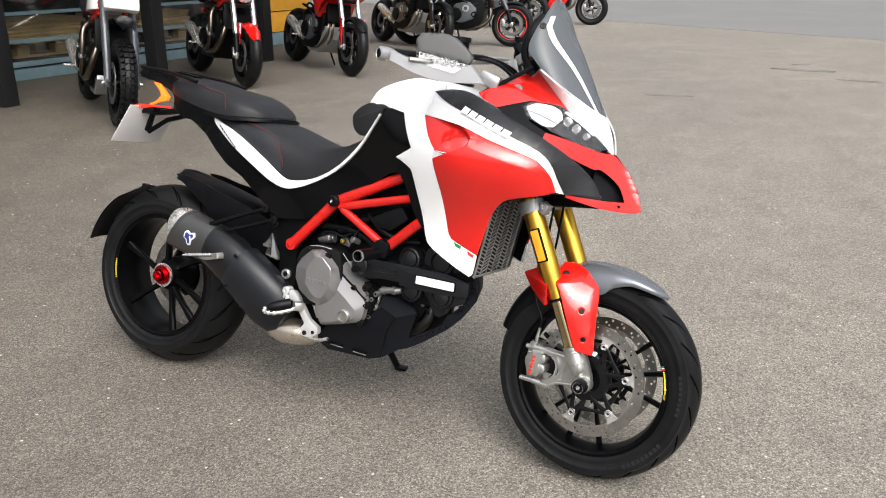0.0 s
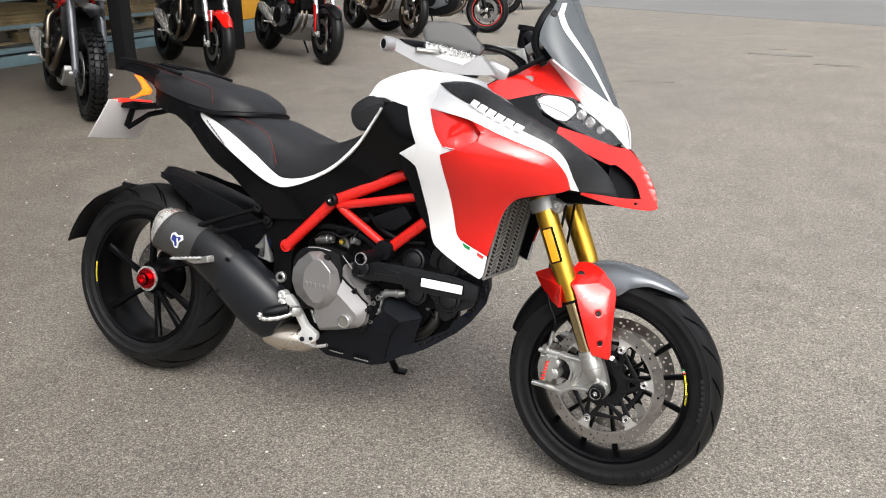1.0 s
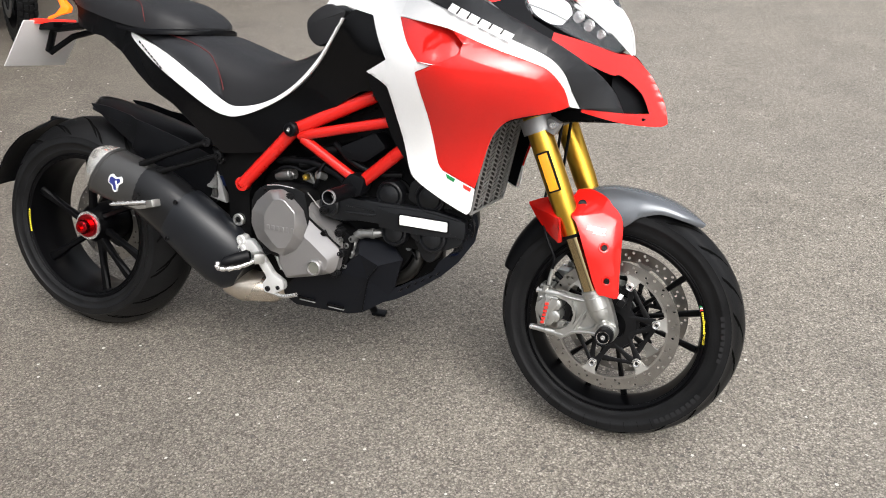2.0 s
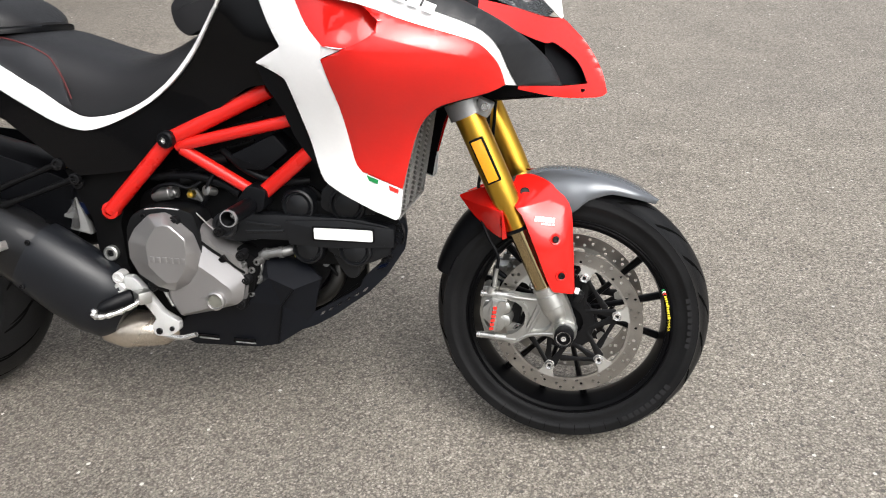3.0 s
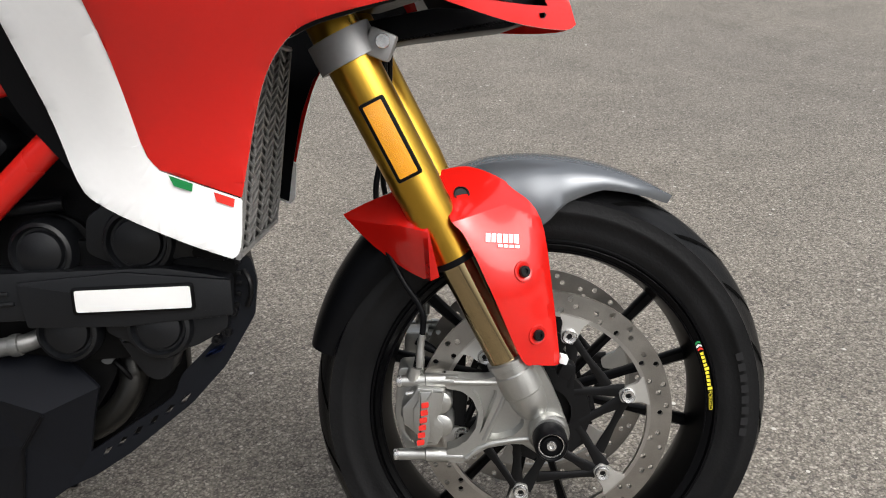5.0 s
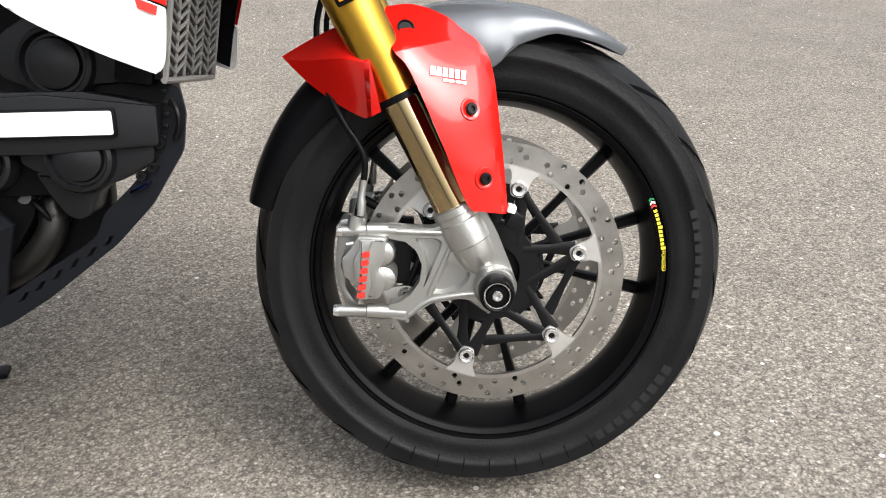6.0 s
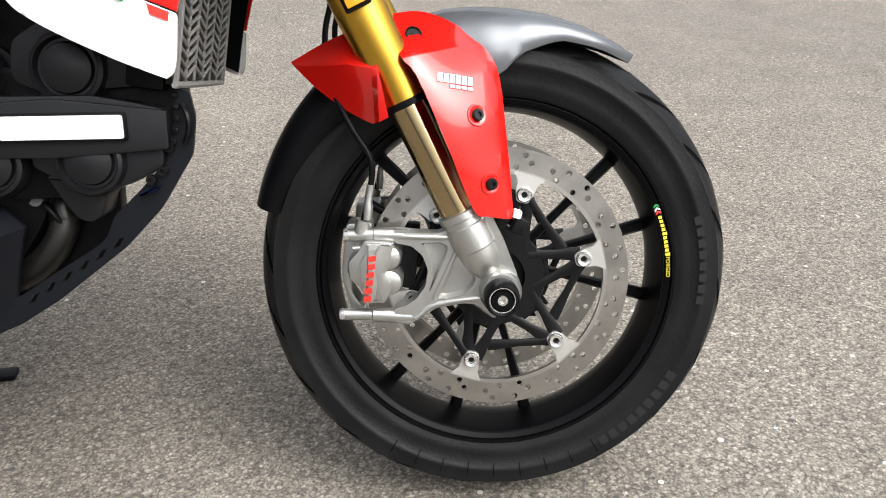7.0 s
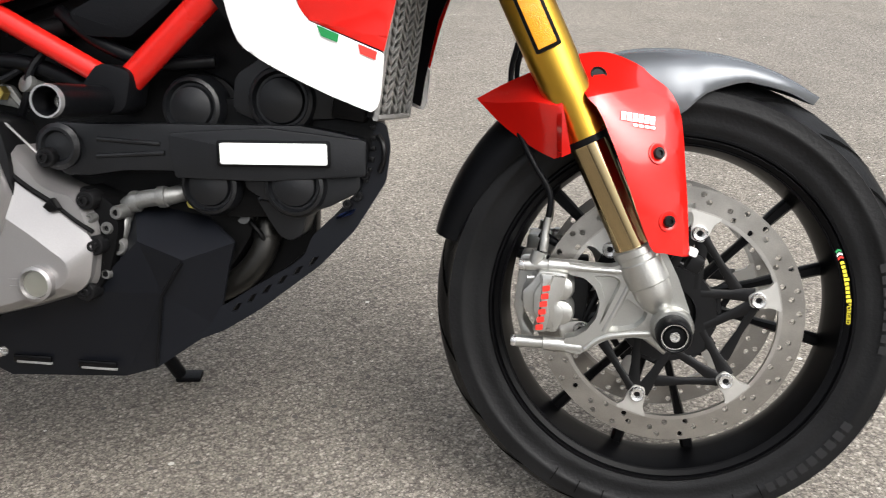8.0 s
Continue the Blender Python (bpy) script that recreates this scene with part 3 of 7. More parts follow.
def disc_set(parent, c, y, turn, r0=0.1275, r1=0.1575, br=0.1056, behind=0.012, m=None):
    """Brake disc on its black carrier with six bobbins."""
    bs = -1 if y < 0 else 1
    d = part("brake_disc", made(drilled_disc, c, y, r0, r1, 3, 34, 0.0036), STEEL, parent, "drilled steel brake disc")
    part("disc_band", made(lathe, [(r0 - 0.0005, -0.003), (r0 + 0.0042, -0.003), (r0 + 0.0042, 0.003), (r0 - 0.0005, 0.003)], (c[0], y, c[1]), seg=90, closed=True), DISC_EDGE, d)
    for k in range(6):
        a = radians(turn + 60 * k)
        o = Vector((c[0] + br * math.cos(a), y, c[1] + br * math.sin(a)))
        t = Vector((math.cos(a), 0, math.sin(a)))
        n = Vector((-t.z, 0, t.x))
        out = [o + t * 0.024 + n * 0.020, o + t * 0.014 + n * 0.012, o + t * 0.002 + n * 0.011, o - t * 0.010 + n * 0.007, o - t * 0.010 - n * 0.007, o + t * 0.002 - n * 0.011, o + t * 0.014 - n * 0.012, o + t * 0.024 - n * 0.020]
        part("disc_lug", made(prism, rounded([(p.x, p.z) for p in out], 0.004), y - 0.0032, y + 0.0030), LUG, d)
    bm = B()
    arms = []
    for k in range(6):
        g = turn + 60 * k
        arms += [(g - 30, g - 3), (g + 24, g + 3)]
    lathe(bm, [(0.034, 0.002), (0.058, 0.002), (0.060, 0.010), (0.034, 0.012)], (c[0], y, c[1]), seg=48, closed=True)
    part("disc_carrier", bm, CARRIER, d)
    spoke_parts("carrier_arm", d, CARRIER, c, 0.045, br - 0.002, arms, y + behind * 0.4, y + 0.002, 0.0125, 0.0055)
    for k in range(6):
        g = turn + 60 * k
        part("carrier_strut", made(spokes, c, br - 0.003, 0.086, [(g - 4, g - 50)], y + 0.002, y + behind * 0.4, 0.0100, 0.0055), CARRIER, d)
        part("carrier_strut", made(spokes, c, 0.064, 0.064, [(g - 20, g + 16)], y + behind * 0.7, y + behind * 0.7, 0.007, 0.006), CARRIER, d)
    bm = B()
    lathe(bm, [(0.0001, bs * 0.001), (0.0040, bs * 0.001), (0.0042, bs * 0.005), (0.0078, bs * 0.0058), (0.0092, bs * 0.004), (0.0095, -bs * 0.004)], (0, 0, 0), seg=20)
    me = mesh_of("bobbin", bm, POLISHED)
    for k in range(6):
        a = radians(turn + 60 * k)
        ob = new("bobbin", me)
        ob.parent = d
        ob.location = (c[0] + br * math.cos(a), y + bs * 0.003, c[1] + br * math.sin(a))
        part("bobbin_core", made(lathe, [(0.0001, bs * 0.0016), (0.0036, bs * 0.0016), (0.0036, 0)], (c[0] + br * math.cos(a), y + bs * 0.003, c[1] + br * math.sin(a)), seg=10), CARRIER, d)
    return d


def arc_text_bars(bm, c, r, a0, a1, y, n, size, gap=0.35):
    """Short raised bars along a circle, for print that is only shown as marks."""
    for i in range(n):
        s, e = radians(a0 + (a1 - a0) * i / n), radians(a0 + (a1 - a0) * (i + 1 - gap) / n)
        q = [(c[0] + rr * math.cos(a), y, c[1] + rr * math.sin(a)) for rr, a in ((r, s), (r, e), (r + size, e), (r + size, s))]
        bm.faces.new(verts(bm, q))


# front wheel
C = (FX, FZ)
LIP = 0.2178
bm = made(front_rim_mesh, LIP, 0.1950, 0.105, C)
W = []
for g in (14, 134, 254):
    W += [(g - 10, g - 27), (g - 2, g), (g + 14, g + 27)]
lathe(bm, [(0.016, -0.058), (0.034, -0.056), (0.038, -0.03), (0.044, -0.016), (0.044, 0.016), (0.038, 0.03), (0.034, 0.056), (0.016, 0.058)], (FX, 0, FZ), seg=40)
front_wheel = part("front_wheel", bm, RIM_BLACK, bike, "black forged front wheel", FRONT)
spoke_parts("spoke", front_wheel, RIM_BLACK, C, 0.034, 0.198, W, 0.004, 0.004, 0.0115, 0.022)
part("tyre", made(tyre_mesh, 0.2925, 0.1195, 0.2165, C), RUBBER, front_wheel, "black road tyre")
GROOVE = material("tread_groove", (0.0015, 0.0015, 0.0015), 1.0, bump=0, spec=0.05)
part("tread_pattern", made(grooves, 0.2925, 0.1195, 0.2165, C, 20, 0.34), GROOVE, front_wheel)
disc_set(front_wheel, C, -0.066, 11.3)
disc_set(front_wheel, C, 0.066, 11.3, behind=-0.012)
# rim print: three small chevrons, a yellow maker's mark in bars and one plain word
for k, (a0, mat) in enumerate(((22.4, GREEN), (21.2, LABEL_WHITE), (20.0, PRINT_RED))):
    for flip_side in (-1, 1):
        q = []
        for r, d in ((0.2085, 0.55), (0.2085 + 0.0034 * flip_side, -0.10), (0.2085 + 0.0034 * flip_side, -0.85), (0.2085, -0.25)):
            an = radians(a0 + d)
            q.append((C[0] + r * math.cos(an), -0.0549, C[1] + r * math.sin(an)))
        bm = B()
        bm.faces.new(verts(bm, q))
        part("rim_sticker", bm, mat, front_wheel)
for k in range(10):
    bm = B()
    tall = 0.0058 if k in (4, 9) else 0.0044
    arc_text_bars(bm, C, 0.2064, 18.6 - 1.42 * k, 18.6 - 1.42 * (k + 1), -0.0549, 1, tall, 0.28)
    part("rim_sticker", bm, YELLOW, front_wheel, "small yellow print on the rim")
word_c = bpy.data.curves.new("rim_word", "FONT")
word_c.body, word_c.size, word_c.align_x, word_c.align_y, word_c.extrude = "FORGED", 0.0066, "CENTER", "CENTER", 0.0001
word_c.materials.append(YELLOW)
word = new("rim_word", word_c)
word.parent = front_wheel
an = radians(1.0)
word.matrix_local = Matrix.Translation((C[0] + 0.2087 * math.cos(an), -0.0552, C[1] + 0.2087 * math.sin(an))) @ pose(0, 0, 0, 90, 0, 0) @ Matrix.Rotation(radians(-89), 4, "Z")
SIDEWALL = material("raised_sidewall_rubber", (0.014, 0.014, 0.015), 0.55, spec=0.2)
for k in range(9):
    a = radians(238 + 7.5 * k)
    q = [(C[0] + r * math.cos(a + d), -0.0600, C[1] + r * math.sin(a + d)) for r, d in ((0.243, -0.002), (0.262, -0.002), (0.262, 0.002), (0.243, 0.002))]
    bm = B()
    bm.faces.new(verts(bm, q))
    part("sidewall_mark", bm, GROOVE, front_wheel)
for a0, a1, n, size in ((300, 330, 9, 0.012), (96, 120, 8, 0.010), (350, 376, 8, 0.009)):
    for k in range(n):
        bm = B()
        arc_text_bars(bm, C, 0.246, a0 + (a1 - a0) * k / n, a0 + (a1 - a0) * (k + 1) / n, -0.0598, 1, size, 0.3)
        part("sidewall_mark", bm, SIDEWALL, front_wheel)
bm = B()
lathe(bm, [(0.006, 0), (0.0055, 0.02), (0.0035, 0.03)], (FX + 0.18 * math.cos(2.6), -0.03, FZ + 0.18 * math.sin(2.6)), (0.86, -0.3, -0.5), 12)
part("valve", bm, MATT_BLACK, front_wheel)

# fork
SLOPE = -0.444


def fork_x(z):
    return 1.431 + SLOPE * (z - 0.618)


def fork_axis(z, y):
    return (fork_x(z), y, z)



FOOT_EDGE = [(1.460, .3680), (1.490, .3640), (1.510, .3630), (1.523, .3670), (1.540, .3760), (1.558, .3850), (1.571, .3800), (1.577, .3680), (1.585, .3510), (1.592, .3310), (1.599, .3120), (1.600, .2950), (1.590, .2760), (1.570, .2745),
             (1.537, .2790), (1.506, .2750), (1.483, .2620), (1.474, .2560), (1.457, .2590), (1.456, .2750), (1.468, .2775), (1.482, .2860), (1.493, .3010), (1.497, .3200), (1.491, .3380), (1.479, .3490), (1.460, .3535)]
POCKETS = [[(1.489, .3525), (1.512, .3525), (1.521, .3470), (1.519, .3390), (1.5005, .2990), (1.4965, .2930), (1.502, .3090), (1.502, .3250), (1.498, .3400)],
           [(1.5265, .3260), (1.535, .3215), (1.543, .3150), (1.552, .3090), (1.549, .3000), (1.538, .2900), (1.516, .2850), (1.5065, .2860)]]


def foot_web(bm, front, back, deep):
    """The cast web: a plate with two sunk pockets whose walls slope to a floor."""
    outer = rounded(FOOT_EDGE, 0.003)
    holes = [rounded(q, 0.003) for q in POCKETS]
    loops = [outer] + holes
    flat = [p for loop in loops for p in loop]
    for y, s in ((front, 1), (back, -1)):
        vs = verts(bm, [(p[0], y, p[1]) for p in (flat if s > 0 else outer)])
        for tri in tessellate_polygon([[Vector((p[0], p[1], 0)) for p in loop] for loop in (loops if s > 0 else [outer])]):
            bm.faces.new([vs[k] for k in tri])
    loft(bm, [[(p[0], front, p[1]) for p in outer], [(p[0], back, p[1]) for p in outer]], False)
    for loop in holes:
        c = sum((Vector(p) for p in loop), Vector((0, 0))) / len(loop)
        floor_loop = [Vector(p).lerp(c, 0.16) for p in loop]
        loft(bm, [[(p[0], front, p[1]) for p in loop], [(p[0], deep, p[1]) for p in floor_loop]], False)
        vs = verts(bm, [(p[0], deep, p[1]) for p in floor_loop])
        for tri in tessellate_polygon([[Vector((p[0], p[1], 0)) for p in floor_loop]]):
            bm.faces.new([vs[k] for k in tri])
    bmesh.ops.remove_doubles(bm, verts=bm.verts[:], dist=1e-6)


for y in (-0.106, 0.106):
    leg = part("fork_leg", made(tube, [fork_axis(0.80, y), fork_axis(0.60, y), fork_axis(0.585, y), fork_axis(0.555, y), fork_axis(0.545, y), fork_axis(0.512, y)],
                                [0.0285, 0.0285, 0.0275, 0.0275, 0.0262, 0.0262], 32), GOLD, bike, "gold anodised upper fork leg", STEER)
    part("dust_seal", made(tube, [fork_axis(0.513, y), fork_axis(0.506, y)], [0.0268, 0.0262], 32), MATT_BLACK, leg)
    part("stanchion", made(tube, [fork_axis(0.515, y), fork_axis(0.37, y)], 0.0215, 32), STANCHION, leg, "polished bronze-toned fork tube")
    foot_bm = B()
    s = -1 if y < 0 else 1
    foot_bm = made(foot_web, y + s * 0.0075, y - s * 0.014, y - s * 0.004)
    foot = part("fork_foot", foot_bm, CAST, bike, "cast aluminium fork foot", STEER)
    for line, r in (([(1.470, 0.3610), (1.500, 0.3588), (1.526, 0.3585), (1.538, 0.366)], 0.0036), ([(1.480, 0.2625), (1.500, 0.2770), (1.530, 0.2825), (1.556, 0.284)], 0.0036), ([(1.531, 0.344), (1.522, 0.325), (1.511, 0.303), (1.502, 0.285)], 0.0030)):
        part("web_rib", made(tube, spline([(a, y + s * 0.0068, b) for a, b in line], 5), r, 10), CAST, foot)
    boss = B()
    tube(boss, [fork_axis(z, y) for z in (0.388, 0.3865, 0.3795, 0.3785, 0.3720, 0.3705, 0.356, 0.345, 0.3435, 0.334, 0.322, 0.312)], [0.0238, 0.0258, 0.0258, 0.0238, 0.0238, 0.0252, 0.0256, 0.0254, 0.0236, 0.0232, 0.0205, 0.0130], 32)
    part("fork_boss", boss, CAST, foot)
    clamp_bm = B()
    lathe(clamp_bm, [(0.0215, -0.022), (0.0245, -0.017), (0.0245, 0.010), (0.0215, 0.014)], (1.579, y, 0.294), seg=32)
    part("axle_clamp", clamp_bm, CAST, foot)
    pin = B()
    tube(pin, [(1.552, y, 0.279), (1.574, y, 0.261)], [0.006, 0.0048], 10)
    part("clamp_pin", pin, CAST, foot)
    part("mount_sleeve", made(tube, [(1.408, y, 0.3625), (1.436, y, 0.3625), (1.437, y, 0.3625), (1.464, y, 0.361), (1.475, y, 0.360)], [0.0072, 0.0072, 0.0088, 0.0085, 0.0085], 16), CAST, foot)
    part("mount_sleeve", made(tube, [(1.398, y, 0.2685), (1.430, y, 0.267), (1.431, y, 0.267), (1.464, y, 0.264), (1.476, y, 0.263)], [0.0072, 0.0072, 0.0088, 0.0085, 0.0085], 16), CAST, foot)
    part("mount_bolt", made(bolt_mesh, (1.409, y, 0.3625), 0.0072, 0.007, (-1, 0, 0)), POLISHED, foot)
    part("mount_bolt", made(bolt_mesh, (1.399, y, 0.2685), 0.0072, 0.007, (-1, 0, 0)), POLISHED, foot)
    part("axle_slider", made(lathe, [(0.0200, 0.0), (0.0204, s * 0.012), (0.0196, s * 0.030), (0.0172, s * 0.034), (0.0160, s * 0.034), (0.0155, s * 0.026), (0.011, s * 0.026), (0.011, s * 0.030), (0.004, s * 0.030), (0.004, s * 0.024)],
                             (1.579, y + s * 0.014, 0.292), seg=32), MATT_BLACK, foot, "black plastic axle slider")
    part("slider_ring", made(lathe, [(0.0150, s * 0.0285), (0.0150, s * 0.0300), (0.0136, s * 0.0300), (0.0136, s * 0.0285)], (1.579, y + s * 0.014, 0.292), seg=32, closed=True), POLISHED, foot)
    part("axle_bolt", made(bolt_mesh, (1.579, y + s * 0.040, 0.292), 0.0062, 0.006, (0, s, 0)), POLISHED, foot)
    # caliper
    cal = B()
    yy = y - s * 0.008
    body = [(1.426, .3585), (1.448, .3575), (1.460, .355), (1.4565, .340), (1.4545, .327), (1.448, .319), (1.4555, .311), (1.4545, .298), (1.446, .2835), (1.418, .2845), (1.4225, .297), (1.417, .304), (1.407, .313), (1.406, .334), (1.419, .347)]
    prism(cal, rounded(body, 0.003), yy - 0.022, yy + 0.022, 0.005)
    prism(cal, rounded([(1.428, .3565), (1.446, .3555), (1.4395, .342), (1.4375, .328), (1.4395, .304), (1.434, .2855), (1.4205, .2865), (1.4255, .300), (1.420, .310), (1.420, .333), (1.428, .345)], 0.003), yy + s * 0.016, yy + s * 0.0275, 0.003)
    caliper = part("brake_caliper", cal, CAST, bike, "silver radial brake caliper with red marks", STEER)
    for cx, cz in ((1.4515, .3365), (1.4515, .3070)):
        part("piston_cover", made(lathe, [(.0001, s * .0205), (.0095, s * .0200), (.0140, s * .0175), (.0160, s * .012), (.0160, -s * .018)], (cx, yy, cz), seg=28), CAST, caliper)
    part("bleed_cap", made(lathe, [(.0001, s * .020), (.004, s * .020), (.005, s * .016), (.0065, s * .014), (.0065, -s * .01)], (1.411, yy, .3235), seg=20), CAST, caliper)
    part("pad_pin", made(tube, [(1.412, yy + s * .012, .348), (1.446, yy + s * .012, .350)], .0028, 8), POLISHED, caliper)
    for k in range(6):
        z0 = 0.288 + k * 0.0094
        x0 = 1.4225 + 0.0016 * k
        part("caliper_mark", made(prism, rounded([(x0, z0), (x0 + 0.0088, z0 + 0.0012), (x0 + 0.0088, z0 + 0.0078), (x0, z0 + 0.0066)], 0.0018), yy + s * 0.0270, yy + s * 0.0284), PRINT_RED, caliper)
    back = B()
    prism(back, rounded([(1.403, 0.372), (1.435, 0.372), (1.43, 0.35), (1.41, 0.33), (1.405, 0.29), (1.42, 0.265), (1.405, 0.262), (1.394, 0.307)], 0.006), yy - s * 0.05, yy - s * 0.012, 0.003)
    part("caliper_back", back, CAST, caliper)
    part("brake_pad", made(block, (0.03, 0.02, 0.05), pose(1.468, yy - s * 0.028, 0.315, 0, 8, 0), 0.003), CARRIER, caliper)
    part("speed_sensor", made(block, (.016, .022, .020), pose(1.6035, y * .93, .366, 0, 28, 0), .003), CARRIER, foot)
    part("sensor_clip", made(block, (.010, .016, .009), pose(1.600, y * 1.0, .381, 0, 20, 0), .002), LABEL_WHITE, foot)
    hose = B()
    tube(hose, spline([(1.424, y, 0.372), (1.437, y, 0.425), (1.436, y, 0.452), (1.416, y * 0.95, 0.487), (1.395, y * 0.7, 0.53), (1.388, y * 0.45, 0.585), (1.40, y * 0.38, 0.64), (1.41, y * 0.35, 0.75)], 5), 0.0036, 10)
    part("brake_hose", hose, MATT_BLACK, bike, m=STEER)
    fit = B()
    tube(fit, [(1.430, y, 0.380), (1.432, y, 0.396), (1.432, y, 0.40), (1.436, y, 0.42)], [0.0055, 0.0055, 0.0045, 0.0045], 12)
    lathe(fit, [(0.008, -0.008), (0.008, 0.008)], (1.423, y, 0.372), (0.3, 0, 1), 14)
    part("hose_fitting", fit, CAST, bike, m=STEER)

bm = B()
for y in (-0.106, 0.106):
    tube(bm, [fork_axis(0.765, y), fork_axis(0.735, y)], 0.0365, 32)
prism(bm, rounded([(1.345, 0.765), (1.40, 0.765), (1.405, 0.738), (1.35, 0.735)], 0.008), -0.1, 0.1, 0.003)
block(bm, (0.03, 0.03, 0.03), pose(1.412, -0.113, 0.752, 0, 24, 0), 0.004)
clamp = part("fork_clamp", bm, BRACKET_GREY, bike, "grey lower fork clamp", STEER)
part("clamp_bolt", made(bolt_mesh, (1.416, -0.1275, 0.755), 0.008, 0.006), POLISHED, clamp)
# amber reflector on the right leg
d = Vector((SLOPE, 0, 1)).normalized()
ang = math.degrees(math.atan(SLOPE))
for y in (-0.1315,):
    c0 = Vector((fork_x(0.652) + 0.002, y - 0.006, 0.652))
    bm = made(block, (0.030, 0.009, 0.094), Matrix.Translation(c0) @ pose(0, 0, 0, 0, ang, 0), 0.003)
    ref = part("reflector_frame", bm, MATT_BLACK, bike, "black frame of the fork reflector", STEER)
    bm = made(block, (0.022, 0.006, 0.086), Matrix.Translation(c0 - Vector((0, 0.004, 0))) @ pose(0, 0, 0, 0, ang, 0), 0.0015)
    part("reflector", bm, AMBER, ref, "amber reflector on the fork")


# front mudguard
def mudguard(bm, a0, a1, n=28, thick=0.004):
    half = ramp_of((55.5, 0.002), (57.5, 0.012), (60, 0.022), (64, 0.036), (76, 0.054), (83, 0.064), (90, 0.071), (120, 0.071), (150, 0.062), (163, 0.05))
    drop = ramp_of((50, 0.004), (62, 0.012), (74, 0.022), (83, 0.046), (88, 0.072), (96, 0.08), (115, 0.07), (130, 0.05), (163, 0.03))
    out = ramp_of((50, 0.309), (57, 0.306), (72, 0.309), (85, 0.312), (100, 0.318), (120, 0.316), (163, 0.307))
    rows = []
    for i in range(n + 1):
        a = a0 + (a1 - a0) * i / n
        r, w, dr = out(a), half(a), drop(a)
        sec = []
        for k in range(13):
            t = -1 + 2 * k / 12
            sec.append((r - dr * abs(t) ** 2.6, w * math.sin(t * 1.5) / math.sin(1.5)))
        ring = sec + [(rr - thick, yy * 0.97) for rr, yy in reversed(sec)]
        rows.append([(1.58 + rr * math.cos(radians(a)), yy, 0.298 + rr * math.sin(radians(a))) for rr, yy in ring])
    loft(bm, rows)


guard = part("front_mudguard", made(mudguard, 55.5, 118), FENDER_GREY, bike, "satin silver-grey front mudguard", STEER)
part("rear_flap", made(mudguard, 117, 163), MATT_BLACK, guard, "black rear flap")
side_base = smooth_surface([(1.49, -0.092, 0.60), (1.545, -0.075, 0.575), (1.58, -0.088, 0.538), (1.482, -0.135, 0.555), (1.55, -0.128, 0.491), (1.565, -0.13, 0.416), (1.595, -0.112, 0.38), (1.59, -0.105, 0.46), (1.35, -0.045, 0.555), (1.42, -0.115, 0.56), (1.45, -0.135, 0.49), (1.40, -0.095, 0.52)], 5e-4)
FOLD = [(1.47, 0.553), (1.492, 0.557), (1.533, 0.563), (1.571, 0.545), (1.60, 0.530)]
WING_FOLD = [(1.34, 0.553), (1.385, 0.551), (1.423, 0.553), (1.47, 0.545)]


def side_y(x, z):
    """The guard's face: upright below its folds, leaning in above them."""
    line = FOLD if x > 1.454 else WING_FOLD
    top = float(np.interp(x, [q[0] for q in line], [q[1] for q in line]))
    over = max(0, z - top)
    wing = 0 if x > 1.454 else 0.35 * max(0, top - z)
    edge = max(0, x - float(np.interp(z, [0.38, 0.47, 0.54], [1.582, 1.573, 1.563]))) if x > 1.5 else 0
    return min(-0.03, side_base(x, z) - 0.004 + 0.75 * over + wing + 0.8 * edge)


front_lobe = [(1.472, 0.553), (1.458, 0.580), (1.462, 0.602), (1.490, 0.604), (1.520, 0.594), (1.548, 0.575), (1.575, 0.541), (1.583, 0.47), (1.5895, 0.372), (1.560, 0.379), (1.543, 0.389), (1.515, 0.465), (1.487, 0.534)]
rear_lobe = [(1.350, 0.556), (1.385, 0.573), (1.424, 0.588), (1.442, 0.59), (1.455, 0.555), (1.466, 0.497), (1.447, 0.488), (1.423, 0.499), (1.385, 0.524)]
low_lobe = [(x, 0.562 + (z - 0.562) * (0.5 if z > 0.562 else 0.22)) for x, z in front_lobe]
low_wing = [(x, 0.525 + (z - 0.525) * 0.6) for x, z in rear_lobe]
for mir in (False, True):
    plate = part("fork_guard", sheet(curvy(low_lobe if mir else front_lobe, 46), side_y, 0.004, 0.006, 0.0, mirror=mir, creases=FOLD), RED, bike, "red front fork guard", STEER @ Matrix.Translation((0.0065, -0.005 if mir else 0.005, 0.004)), sharp=20)
    part("rear_wing", sheet(curvy(low_wing if mir else rear_lobe, 46), side_y, 0.004, 0.006, 0.0, mirror=mir, creases=WING_FOLD), RED, plate, "red rear wing of the fork guard", Matrix.Translation((-0.011, 0, -0.004)), sharp=20)
    s = 1 if mir else -1
    for x, z in () if mir else ((1.5495, 0.491), (1.563, 0.416)):
        n = Vector((side_y(x + 0.004, z) - side_y(x - 0.004, z), -0.008, side_y(x, z + 0.004) - side_y(x, z - 0.004))).normalized()
        n.y *= -s
        c0 = Vector((x, -s * side_y(x, z), z))
        part("bolt_cup", made(lathe, [(0.0125, -0.001), (0.0118, 0.0012), (0.0095, 0.0014), (0.0078, 0.0004), (0.0001, 0.0003)], c0, n, 24), RED, plate)
        part("guard_bolt", made(bolt_mesh, c0 + n * 0.0004, 0.0066, 0.0045, n), CARRIER, plate)
x, z = 1.484, 0.578
